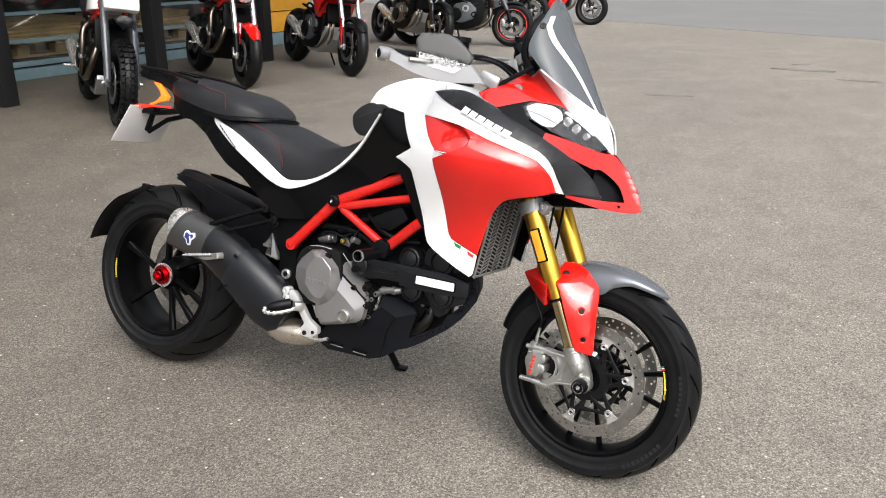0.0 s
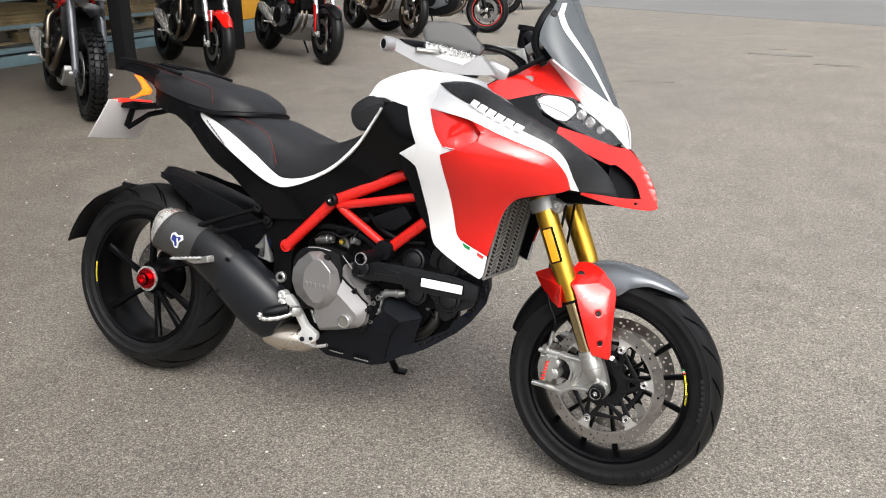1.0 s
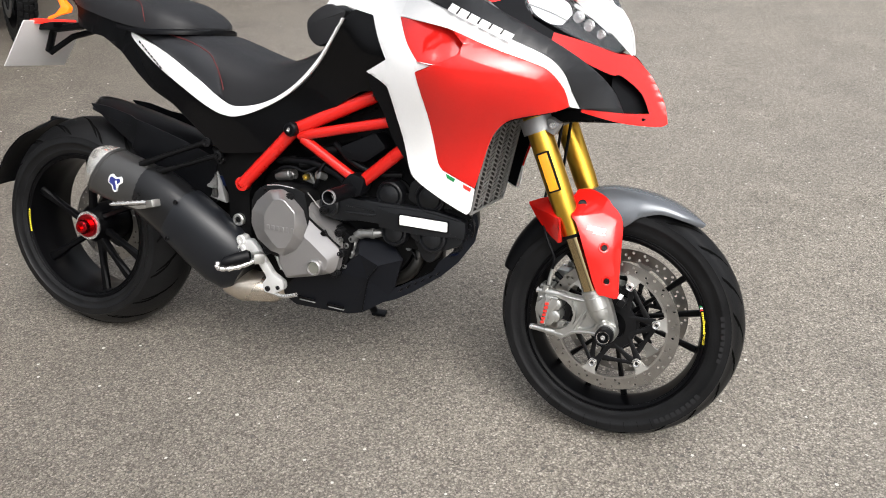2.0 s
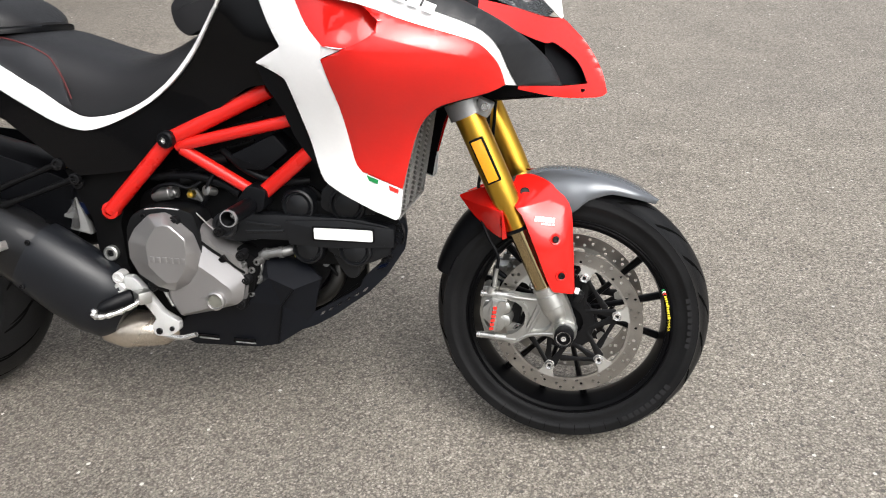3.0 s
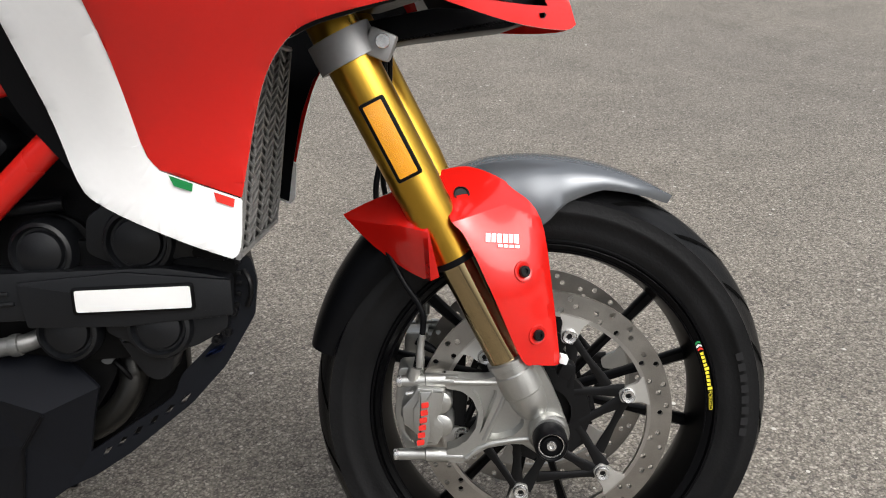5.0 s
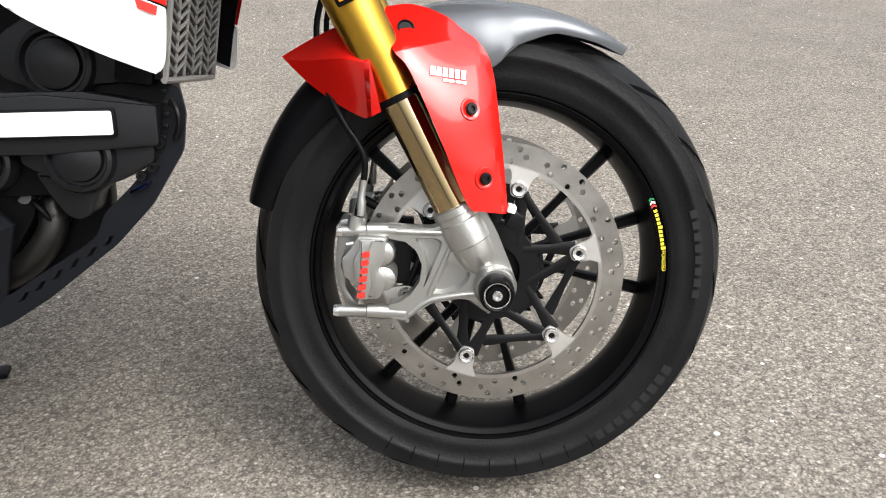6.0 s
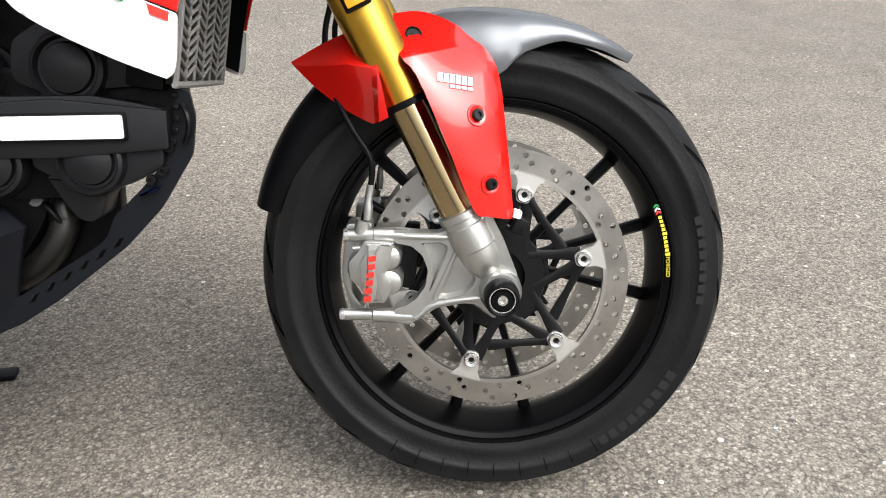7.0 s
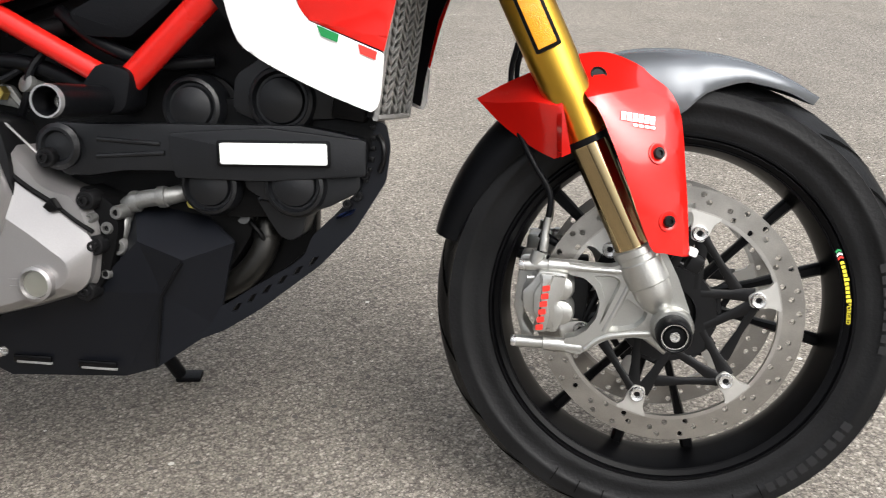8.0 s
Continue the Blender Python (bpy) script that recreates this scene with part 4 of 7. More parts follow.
part("guard_opening", made(lathe, [(0.0085, 0.0), (0.0095, 0.0012), (0.0080, 0.0016), (0.0066, -0.002), (0.0001, -0.003)], (x, side_y(x, z) - 0.0004, z), (0.25, -0.8, 0.5), 20), MATT_BLACK, bike, "dark oval opening in the red guard", STEER @ Matrix.Translation((0.0065, 0.005, 0.004)))
bm = B()
for k in range(6):
    x = 1.509 + 0.0065 * k
    q = [(x, 0.538 - 0.0013 * k), (x + 0.0052, 0.537 - 0.0013 * k), (x + 0.0044, 0.528 - 0.0013 * k), (x - 0.0008, 0.529 - 0.0013 * k)]
    bm.faces.new(verts(bm, [(a, side_y(a, b) - 0.0016, b) for a, b in q]))
for k in range(4):
    x = 1.522 + 0.0065 * k
    q = [(x, 0.5245 - 0.0013 * k), (x + 0.005, 0.5235 - 0.0013 * k), (x + 0.0048, 0.5205 - 0.0013 * k), (x - 0.0002, 0.5215 - 0.0013 * k)]
    bm.faces.new(verts(bm, [(a, side_y(a, b) - 0.0016, b) for a, b in q]))
part("guard_print", bm, WHITE, bike, "white print on the red guard", STEER @ Matrix.Translation((0.0065, 0.005, 0.004)))

# rear wheel
RR = 0.32
C = (0.0, RR)
bm = made(front_rim_mesh, 0.2190, 0.196, 0.166, C)
W = [(92, 87), (170, 155), (232, 218), (-65, -76), (-58, -46), (-16, -23), (35, 26)]
lathe(bm, [(0.02, -0.062), (0.044, -0.060), (0.052, -0.045), (0.06, -0.03), (0.06, 0.05), (0.02, 0.05)], (0, 0, RR), seg=40)
rear_wheel = part("rear_wheel", bm, RIM_BLACK, bike, "black forged rear wheel")
spoke_parts("spoke", rear_wheel, RIM_BLACK, C, 0.05, 0.200, W, -0.036, -0.052, 0.020, 0.024)
part("tyre", made(tyre_mesh, 0.321, 0.192, 0.2165, C), RUBBER, rear_wheel, "wide black rear tyre")
part("tread_pattern", made(grooves, 0.321, 0.192, 0.2165, C, 15, -0.36), GROOVE, rear_wheel)
part("brake_disc", made(drilled_disc, C, 0.030, 0.088, 0.128, 3, 34, 0.004), STEEL, rear_wheel, "drilled rear brake disc")
part("hub_nut", made(lathe, [(0.034, -0.058), (0.036, -0.066), (0.034, -0.072), (0.022, -0.072), (0.022, -0.088), (0.018, -0.094), (0.010, -0.094), (0.009, -0.084), (0.0001, -0.084)], (0, 0, RR), seg=24), RED_ANOD, rear_wheel, "red anodised hub nut")
part("hub_ring", made(lathe, [(0.035, -0.060), (0.043, -0.060), (0.043, -0.066), (0.035, -0.066)], (0, 0, RR), seg=32, closed=True), POLISHED, rear_wheel)
bm = B()
arc_text_bars(bm, C, 0.2035, 172, 192, -0.0855, 10, 0.0065)
part("rim_sticker", bm, YELLOW, rear_wheel, "small yellow print on the rear rim")
# swingarm on the far side
bm = B()
tube(bm, spline([(0.60, 0.06, 0.43), (0.48, 0.10, 0.42), (0.30, 0.135, 0.39), (0.12, 0.14, 0.345), (0, 0.135, RR)], 5), [0.04] * 21, 16, flat=0.7)
lathe(bm, [(0.02, 0.066), (0.085, 0.068), (0.105, 0.085), (0.108, 0.12), (0.095, 0.15), (0.06, 0.16)], (0, 0, RR), seg=48)
tube(bm, [(0.60, -0.1, 0.43), (0.60, 0.1, 0.43)], 0.035, 20)
part("swingarm", bm, ENGINE_DARK, bike, "black single-sided swingarm")

# ---- body panels ----
FAIRING = [(1.143, -.286, .854), (.983, -.211, .844), (1.192, -.305, .87), (1.198, -.205, .619), (1.249, -.205, .544), (1.43, -.222, .869), (1.455, -.175, .798), (1.558, -.09, .785), (.947, -.205, .982), (1.357, -.147, 1.018),
           (1.535, -.02, .923), (1.59, -.045, .789), (1.637, -.01, .762), (1.09, -.20, .66), (1.0, -.14, 1.05), (1.15, -.19, 1.03), (.85, -.15, .99), (1.32, -.21, .72), (1.3, -.285, .86)]
skin = smooth_surface(FAIRING)
ridge_line = [(1.205, 0.945), (1.246, 0.892), (1.289, 0.879), (1.393, 0.853), (1.45, 0.80)]


def near_line(x, z, line):
    best = 9
    p = Vector((x, z))
    for a, b in zip(line, line[1:]):
        a, b = Vector(a), Vector(b)
        t = max(0, min(1, (p - a).dot(b - a) / (b - a).length_squared))
        best = min(best, (p - a - (b - a) * t).length)
    return best


def red_skin(x, z):
    d = near_line(x, z, ridge_line)
    above = z > float(np.interp(x, [p[0] for p in ridge_line], [p[1] for p in ridge_line]))
    return skin(x, z) - 0.009 * (max(0, 1 - d / 0.045) if above else max(0, 1 - d / 0.22))


def scoop(x, z):
    """Hollow upper part of the red panel, deepest at its front end."""
    k = max(0, min(1, (x - 1.07) / 0.17))
    edge = max(0, min(1, near_line(x, z, [(1.07, .966), (1.10, .911), (1.135, .877)]) / 0.05))
    return skin(x, z) + 0.035 * k * edge


white_main = [(.838, .975), (.853, .995), (.870, 1.025), (.921, 1.05), (.993, 1.069), (1.09, 1.058), (1.12, 1.01), (1.07, 1.03), (1.075, 1.0), (1.070, .966), (1.104, .911), (1.139, .875), (1.183, .871), (1.135, .853), (1.158, .765), (1.168, .663),
              (1.181, .635), (1.258, .601), (1.252, .552), (1.243, .541), (1.189, .564), (1.121, .600), (1.096, .629), (1.081, .707), (1.055, .799), (1.037, .820), (.985, .842), (1.046, .872), (1.023, .912), (.998, .966), (.944, .978), (.90, .985)]
stripe = [(1.068, 1.034), (1.122, 1.007), (1.231, .968), (1.329, .933), (1.401, .904), (1.438, .872), (1.459, .823), (1.472, .795), (1.453, .798), (1.442, .836), (1.416, .870), (1.381, .887), (1.295, .914), (1.200, .946), (1.070, .967), (1.073, 1.0)]
red_low = [(1.136, .852), (1.184, .870), (1.232, .893), (1.243, .916), (1.214, .9425), (1.295, .9135), (1.381, .8865), (1.416, .8695), (1.442, .8355), (1.453, .799), (1.425, .787), (1.351, .769), (1.321, .752), (1.297, .721), (1.278, .672), (1.258, .603), (1.181, .636), (1.168, .664), (1.158, .766)]
red_scoop = [(1.071, .9655), (1.20, .9455), (1.214, .9425), (1.243, .916), (1.232, .893), (1.184, .8715), (1.139, .8755), (1.104, .912)]
dark_top = [(1.068, 1.034), (1.12, 1.042), (1.186, 1.036), (1.293, .990), (1.404, .935), (1.471, .891), (1.525, .838), (1.553, .788), (1.472, .795), (1.459, .823), (1.438, .872), (1.401, .904), (1.329, .933), (1.231, .968), (1.122, 1.007)]
for mir in (False, True):
    side = part("side_fairing", sheet(curvy(red_low), red_skin, 0.004, 0.010, 0.0015, mirror=mir, creases=ridge_line[1:]), RED, bike, "glossy red side fairing", sharp=18)
    part("white_panel", sheet(rounded(curvy(white_main), 0.003), skin, 0.004, 0.018, 0.0015, lift=-0.001, mirror=mir), WHITE, side, "white fairing panel")
    part("white_stripe", sheet(curvy(stripe), skin, 0.004, 0.018, 0.001, lift=-0.001, mirror=mir), WHITE, side, "white stripe")
    part("scoop_panel", sheet(curvy(red_scoop), scoop, 0.004, 0.012, 0.0, mirror=mir), RED, side, "hollow red upper panel")
    wall = spline([(1.139, .8755), (1.184, .871), (1.232, .893), (1.243, .916), (1.228, .932), (1.2135, .9425)], 5)
    bm = B()
    loft(bm, [[(v[0], scoop(v[0], v[1]) + 0.003, v[1]), (v[0], red_skin(v[0], v[1]) + 0.001, v[1]), (v[0] + 0.003, red_skin(v[0], v[1]) + 0.002, v[1] - 0.002), (v[0] + 0.003, scoop(v[0], v[1]) + 0.004, v[1] - 0.002)] for v in wall])
    if mir:
        flip(bm)
    part("scoop_wall", bm, RED, side)
    part("dark_panel", sheet(curvy(dark_top), skin, 0.004, 0.018, 0.003, lift=-0.006, mirror=mir), SATIN_GREY, side, "satin dark grey panel")


def decal(name, quads, mat, parent, surf, lift, label="", m=None):
    bm = B()
    for q in quads:
        bm.faces.new(verts(bm, [(a, surf(a, b) + lift, b) for a, b in q]))
    return part(name, bm, mat, parent, label, m)


decal("tricolour_mark", [[(1.190, .6305), (1.213, .6205), (1.211, .6125), (1.194, .6195)]], GREEN, bike, skin, -0.003)
decal("tricolour_mark", [[(1.232, .6110), (1.252, .6025), (1.250, .5940), (1.234, .6010)]], PRINT_RED, bike, skin, -0.003)
# maker's name shown as pale plain blocks
for k in range(6):
    t0, t1 = k / 6, (k + 0.84) / 6
    a, b = Vector((1.190, .983)), Vector((1.338, .924))
    lo0, lo1, up = a.lerp(b, t0), a.lerp(b, t1), Vector((.0055, .0150))
    decal("name_block", [[tuple(lo0), tuple(lo1), tuple(lo1 + up), tuple(lo0 + up)]], LABEL_WHITE, bike, skin, -0.0150)

# nose and headlamp
nose = [(1.404, .950), (1.459, .935), (1.519, .913), (1.549, .909), (1.575, .885), (1.597, .861), (1.627, .811), (1.640, .765), (1.620, .758), (1.550, .766), (1.473, .788), (1.475, .797), (1.552, .787), (1.601, .786), (1.580, .829), (1.536, .866), (1.519, .867), (1.471, .891), (1.404, .935)]
cowl = [(1.205, 1.036), (1.243, 1.066), (1.30, 1.102), (1.327, 1.118), (1.365, 1.084), (1.40, 1.049), (1.432, 1.016), (1.408, 1.026), (1.343, 1.031), (1.273, 1.004), (1.23, 1.02)]
cowl_low = [(1.325, 1.119), (1.365, 1.083), (1.40, 1.048), (1.434, 1.015), (1.466, .992), (1.505, .957), (1.535, .926), (1.549, .912)]
lamp = [(1.328, 1.018), (1.355, 1.030), (1.408, 1.026), (1.466, .991), (1.505, .955), (1.533, .925), (1.519, .913), (1.459, .935), (1.399, .963), (1.35, .988)]
lamp_black = [(1.270, 1.004), (1.343, 1.031), (1.336, 1.012), (1.360, .975), (1.404, .951), (1.404, .935), (1.293, .990)]
intake = [(1.515, .875), (1.54, .87), (1.585, .829), (1.606, .786), (1.55, .786), (1.52, .83)]
liner = [(1.085, .66), (1.10, .632), (1.125, .603), (1.243, .546), (1.252, .59), (1.272, .672), (1.292, .721), (1.318, .752), (1.351, .766), (1.425, .785), (1.44, .80), (1.42, .84), (1.24, .862), (1.15, .855), (1.06, .80)]
for mir in (False, True):
    part("fairing_liner", sheet(liner, lambda x, z: red_skin(x, z) + 0.009, 0.004, 0.02, mirror=mir), MATT_BLACK, bike, "black inner face of the fairing")
for mir in (False, True):
    n = part("nose_beak", sheet(curvy(nose), skin, 0.004, 0.010, 0.0, mirror=mir), RED, bike, "red beak under the headlamp")
    part("intake_mouth", sheet(intake, lambda x, z: min(skin(x, z) + 0.03, -0.012), 0.003, 0.012, mirror=mir), MATT_BLACK, n, "black air intake")
    c = part("headlamp_cowl", sheet(rounded(cowl, 0.004), skin, 0.004, 0.014, 0.001, mirror=mir), RED, bike, "red cowl beside the headlamp")
    cowls = [c] if not mir else cowls + [c]
    h = part("headlamp", sheet(curvy(lamp), skin, 0.004, 0.008, lift=0.05, mirror=mir), GLOSS_BLACK, bike, "dark headlamp housing")
    part("lamp_bowl", sheet(curvy([(1.336, 1.013), (1.352, 1.025), (1.385, 1.024), (1.412, 1.012), (1.424, .990), (1.412, .966), (1.390, .968), (1.358, .986)]), skin, 0.002, 0.008, lift=0.010, mirror=mir), LIT_WHITE, h, "bright lamp bowl")
    bm = made(tube, spline([Vector((x, skin(x, z) + 0.006, z)) for x, z in ((1.338, 1.006), (1.366, .998), (1.396, .987), (1.420, .975))], 5), [.0008] + [.0016] * 14 + [.0008], 8)
    if mir:
        flip(bm)
    part("lamp_divider", bm, BRACKET_GREY, h)
    brow = [(1.425, 1.014), (1.466, .988), (1.500, .956), (1.496, .954), (1.462, .983), (1.422, 1.008)]
    part("lamp_brow", sheet(curvy(brow), skin, 0.003, 0.008, lift=0.006, mirror=mir), CHROME, h, "bright light guide along the lamp edge")
    part("lamp_lens", sheet(curvy(lamp), skin, 0.002, 0.008, 0.0, lift=0.0005, mirror=mir), CLEAR, h, "clear headlamp lens")
    part("lamp_corner", sheet(lamp_black, skin, 0.003, 0.014, lift=0.001, mirror=mir), GLOSS_BLACK, h)
    bm = B()
    for x, z, r in ((1.440, .985, .013), (1.462, .968, .013), (1.486, .951, .010)):
        yc = skin(x, z) + 0.018
        lathe(bm, [(r, -0.012), (r * 0.93, -0.013), (r * 0.8, -0.004), (r * 0.45, 0.004), (0.0001, 0.006)], (x, yc, z), (0.35, 0.93, 0.0), 24)
    if mir:
        flip(bm)
    part("lamp_reflector", bm, CHROME, h, "bright lamp reflectors")
bm = B()
prism(bm, rounded([(1.36, .775), (1.47, .79), (1.60, .775), (1.55, .762), (1.44, .755), (1.36, .745)], 0.005), -0.055, 0.055, 0.004)
part("beak_underside", bm, MATT_BLACK, bike)
bm = B()
loft(bm, [[(x, y, z) for y, z in ((-w, z0), (-w * 0.9, z1), (w * 0.9, z1), (w, z0))] for x, w, z0, z1 in ((1.18, .12, .8, .98), (1.3, .13, .8, 1.0), (1.4, .1, .8, .97), (1.5, .05, .82, .9), (1.54, .02, .83, .86))])
part("inner_cowl", bm, MATT_BLACK, bike)

# screen
EDGE = [(1.360, -.135, 1.112), (1.338, -.137, 1.135), (1.315, -.137, 1.165), (1.324, -.127, 1.214), (1.336, -.105, 1.25), (1.340, -.065, 1.292)]
FRONT = [(1.512, 0, 1.0), (1.463, 0, 1.095), (1.42, 0, 1.177), (1.39, 0, 1.226), (1.370, 0, 1.268), (1.343, 0, 1.316)]
EDGE, FRONT = spline(EDGE, 4), spline(FRONT, 4)


def screen_at(v, u, out=0.0):
    i = min(int(v), len(EDGE) - 2)
    e, f = EDGE[i].lerp(EDGE[i + 1], v - i), FRONT[i].lerp(FRONT[i + 1], v - i)
    a = abs(u) * math.pi / 2
    p = Vector((f.x + (e.x - f.x) * (1 - math.cos(a)) ** 0.85, e.y * math.sin(a), f.z + (e.z - f.z) * (1 - math.cos(a)) ** 0.85))
    n = Vector((math.cos(a) * 0.8, -math.sin(a), 0.45)).normalized()
    p += n * out
    return p if u >= 0 else Vector((p.x, -p.y, p.z))


bm = B()
N = len(EDGE) - 1
outer = [[screen_at(v, -1 + k / 10, 0.002) for k in range(21)] for v in range(N + 1)]
loft(bm, [r + [screen_at(v, 1 - k / 10, -0.002) for k in range(21)] for v, r in enumerate(outer)])
screen = part("windscreen", bm, SMOKED, bike, "smoked grey windscreen with a pale stripe")
# white band between the red cowl and the foot of the screen
for c, s in zip(cowls, (1, -1)):
    low = spline([Vector((x, s * skin(x, z), z)) for x, z in cowl_low], 4)
    high = [screen_at(0.5, s * (1 - 0.97 * k / (len(low) - 1)), 0.003) for k in range(len(low))]
    rows = []
    for a, b in zip(low, high):
        ring = [a.lerp(b, k / 6) + Vector((.5, -.5 * s, .5)) * (.014 * math.sin(math.pi * k / 6)) for k in range(7)]
        rows.append(ring + [v + Vector((-0.003, 0, -0.003)) for v in reversed(ring)])
    part("cowl_stripe", made(loft, rows), WHITE, c, "white stripe below the screen")
for s in (1, -1):
    bm = B()
    mid = ramp_of((0, 0.20), (5, 0.36), (10, 0.56), (13, 0.66), (16.5, 0.60))
    L = [screen_at(v * 0.5, s * (mid(v * 0.5) - 0.03 - 0.002 * v), 0.0035) for v in range(0, 33)]
    Rr = [screen_at(v * 0.5, s * (mid(v * 0.5) + 0.025 + 0.0012 * v), 0.0035) for v in range(0, 33)]
    a, b = verts(bm, L), verts(bm, Rr)
    for i in range(len(a) - 1):
        bm.faces.new((a[i], a[i + 1], b[i + 1], b[i]))
    part("screen_stripe", bm, LABEL_WHITE, screen)
    p = screen_at(13.2, s * 0.82, 0.002)
    part("screen_fastener", made(bolt_mesh, p, 0.009, 0.005, (0.4, -s * 0.9, 0.1)), CARRIER, screen)
for s in (1, -1):
    bm = B()
    tube(bm, spline([(1.33, -s * 0.12, 1.10), (1.30, -s * 0.125, 1.155), (1.312, -s * 0.122, 1.215), (1.33, -s * 0.09, 1.262)], 5), 0.010, 8, flat=0.5)
    tube(bm, [(1.20, -s * .165, 1.035), (1.33, -s * .125, 1.12)], 0.006, 8)
    part("screen_bracket", bm, MATT_BLACK, screen)

# tank and saddle
def half_ring(x, top, low, w, power=2.6, n=18, flat_low=True):
    """A rounded section across the bike, flat below."""
    pts = []
    for k in range(n + 1):
        a = math.pi * k / n
        c, s = math.cos(a), math.sin(a)
        pts.append((x, -w * math.copysign(abs(c) ** (2 / power), c), low + (top - low) * abs(s) ** (2 / power)))
    return pts


def hull4(bm, stations, power=2.6):
    """A hull through stations of (x, top, bottom, half width)."""
    xs = [s[0] for s in stations]
    fine = np.linspace(xs[0], xs[-1], len(xs) * 4)
    cols = []
    for k in (1, 2, 3):
        cols.append([v.y for v in (lambda P: [min(P, key=lambda q: abs(q.x - f)) for f in fine])(spline([Vector((s[0], s[k])) for s in stations], 24))])
    loft(bm, [half_ring(x, t, l, w, power) for x, t, l, w in zip(fine, *cols)])


part("fuel_tank", made(hull4, [(.83, .955, .90, .05), (.855, 1.0, .90, .105), (.91, 1.045, .88, .145), (1.0, 1.072, .86, .155), (1.09, 1.064, .86, .16), (1.18, 1.035, .86, .15), (1.24, 1.0, .86, .12)], 3.2), WHITE, bike, "white fuel tank cover")
pad = [(.803, .945), (.826, .971), (.862, .990), (.915, .974), (.897, .942), (.872, .9015), (.834, .886), (.810, .908)]
for y0, y1 in ((-.176, -.08), (.08, .176)):
    part("tank_pad", made(prism, rounded(pad, .014, 4), y0, y1, .010), VINYL, bike, "black rubber knee pad")
part("tank_cap", made(lathe, [(0.04, 0), (0.042, 0.006), (0.036, 0.010), (0.0001, 0.011)], (1.06, 0, 1.066), (0.06, 0, 1), 32), MATT_BLACK, bike)
seat = part("rider_seat", made(hull4, [(.235, .912, .885, .10), (.36, .905, .842, .132), (.46, .893, .79, .150), (.56, .862, .735, .152), (.64, .842, .727, .150), (.72, .85, .755, .145), (.79, .878, .81, .135), (.85, .912, .88, .112)], 3.4), VINYL, bike, "black stitched rider seat")
bm = B()


def on_hull(x, top, low, w, frac, power=3.4):
    a = math.pi * frac
    c, s = math.cos(a), math.sin(a)
    return Vector((x, -(w + 0.0012) * math.copysign(abs(c) ** (2 / power), c), low + (top - low + 0.0012) * abs(s) ** (2 / power)))


seam = [on_hull(.36, .905, .842, .132, .24), on_hull(.44, .896, .80, .148, .235), on_hull(.50, .88, .762, .155, .22), on_hull(.525, .87, .75, .157, .17), on_hull(.545, .866, .742, .158, .10), on_hull(.56, .862, .735, .159, .03)]
tube(bm, spline(seam, 6), 0.0016, 6)
part("seat_stitching", bm, THREAD, seat, "red seam stitching")
RSEAT = [(.235, .912, .885, .10), (.36, .905, .842, .132), (.46, .893, .79, .150), (.56, .862, .735, .152), (.64, .842, .727, .150)]


def seat_flank(x, z):
    """The near flank of the rider seat, a little proud of the cushion."""
    top, low, w = [float(np.interp(x, [q[0] for q in RSEAT], [q[k] for q in RSEAT])) for k in (1, 2, 3)]
    h = max(0, min(.93, (z - low) / (top - low)))
    return -(w + 0.003) * (1 - h ** 3.4) ** (1 / 3.4)


side_seat = sheet([(.275, .884), (.33, .893), (.40, .888), (.47, .872), (.515, .852), (.535, .82), (.552, .752), (.52, .752), (.44, .800), (.36, .846)], seat_flank, 0.02, 0.012, 0.0015)
part("seat_side_panel", side_seat, VINYL_SIDE, seat, "smooth dark grey seat side")
PSEAT = [(.0, 1.012, .985, .07), (.05, 1.020, .957, .108), (.13, 1.016, .935, .128), (.22, .998, .915, .138), (.30, .986, .905, .141), (.345, .974, .906, .136), (.39, .951, .908, .116), (.415, .930, .908, .088), (.43, .914, .909, .05)]
pseat = part("passenger_seat", made(hull4, PSEAT, 3.0), VINYL, bike, "black stepped passenger seat")
bm = B()
tube(bm, spline([on_hull(*PSEAT[1], .27, 3.0), on_hull(*PSEAT[2], .26, 3.0), on_hull(*PSEAT[3], .25, 3.0), on_hull(.265, .992, .909, .140, .235, 3.0), on_hull(.285, .988, .907, .141, .18, 3.0), on_hull(.298, .986, .905, .141, .10, 3.0), on_hull(.305, .985, .905, .141, .03, 3.0)], 6), 0.0012, 6)
part("seat_stitching", bm, THREAD, pseat)
part("seat_base", made(hull4, [(.20, .922, .903, .130), (.30, .908, .891, .147), (.36, .909, .893, .140), (.41, .910, .895, .114), (.445, .910, .896, .06)], 6), MATT_BLACK, pseat)
trim_y = ramp_of((.23, -.118), (.35, -.144), (.5, -.166), (.6, -.173), (.7, -.176), (.78, -.180), (.85, -.186), (.95, -.224))
trim = [(.240, .893), (.269, .884), (.366, .847), (.48, .788), (.55, .745), (.598, .730), (.682, .744), (.760, .784), (.833, .850), (.918, .957), (.922, .9545), (.839, .8455), (.768, .7795), (.696, .7375), (.622, .709), (.568, .705), (.50, .728), (.346, .808), (.251, .872)]
under = [(.245, .885), (.346, .815), (.50, .735), (.568, .71), (.622, .712), (.702, .745), (.775, .785), (.842, .85), (.922, .957), (.950, .978), (.998, .966), (1.023, .912), (1.046, .872), (.985, .842), (1.037, .820), (1.0, .80), (.949, .79), (.887, .752), (.80, .70), (.70, .628), (.552, .605), (.434, .682), (.298, .784)]
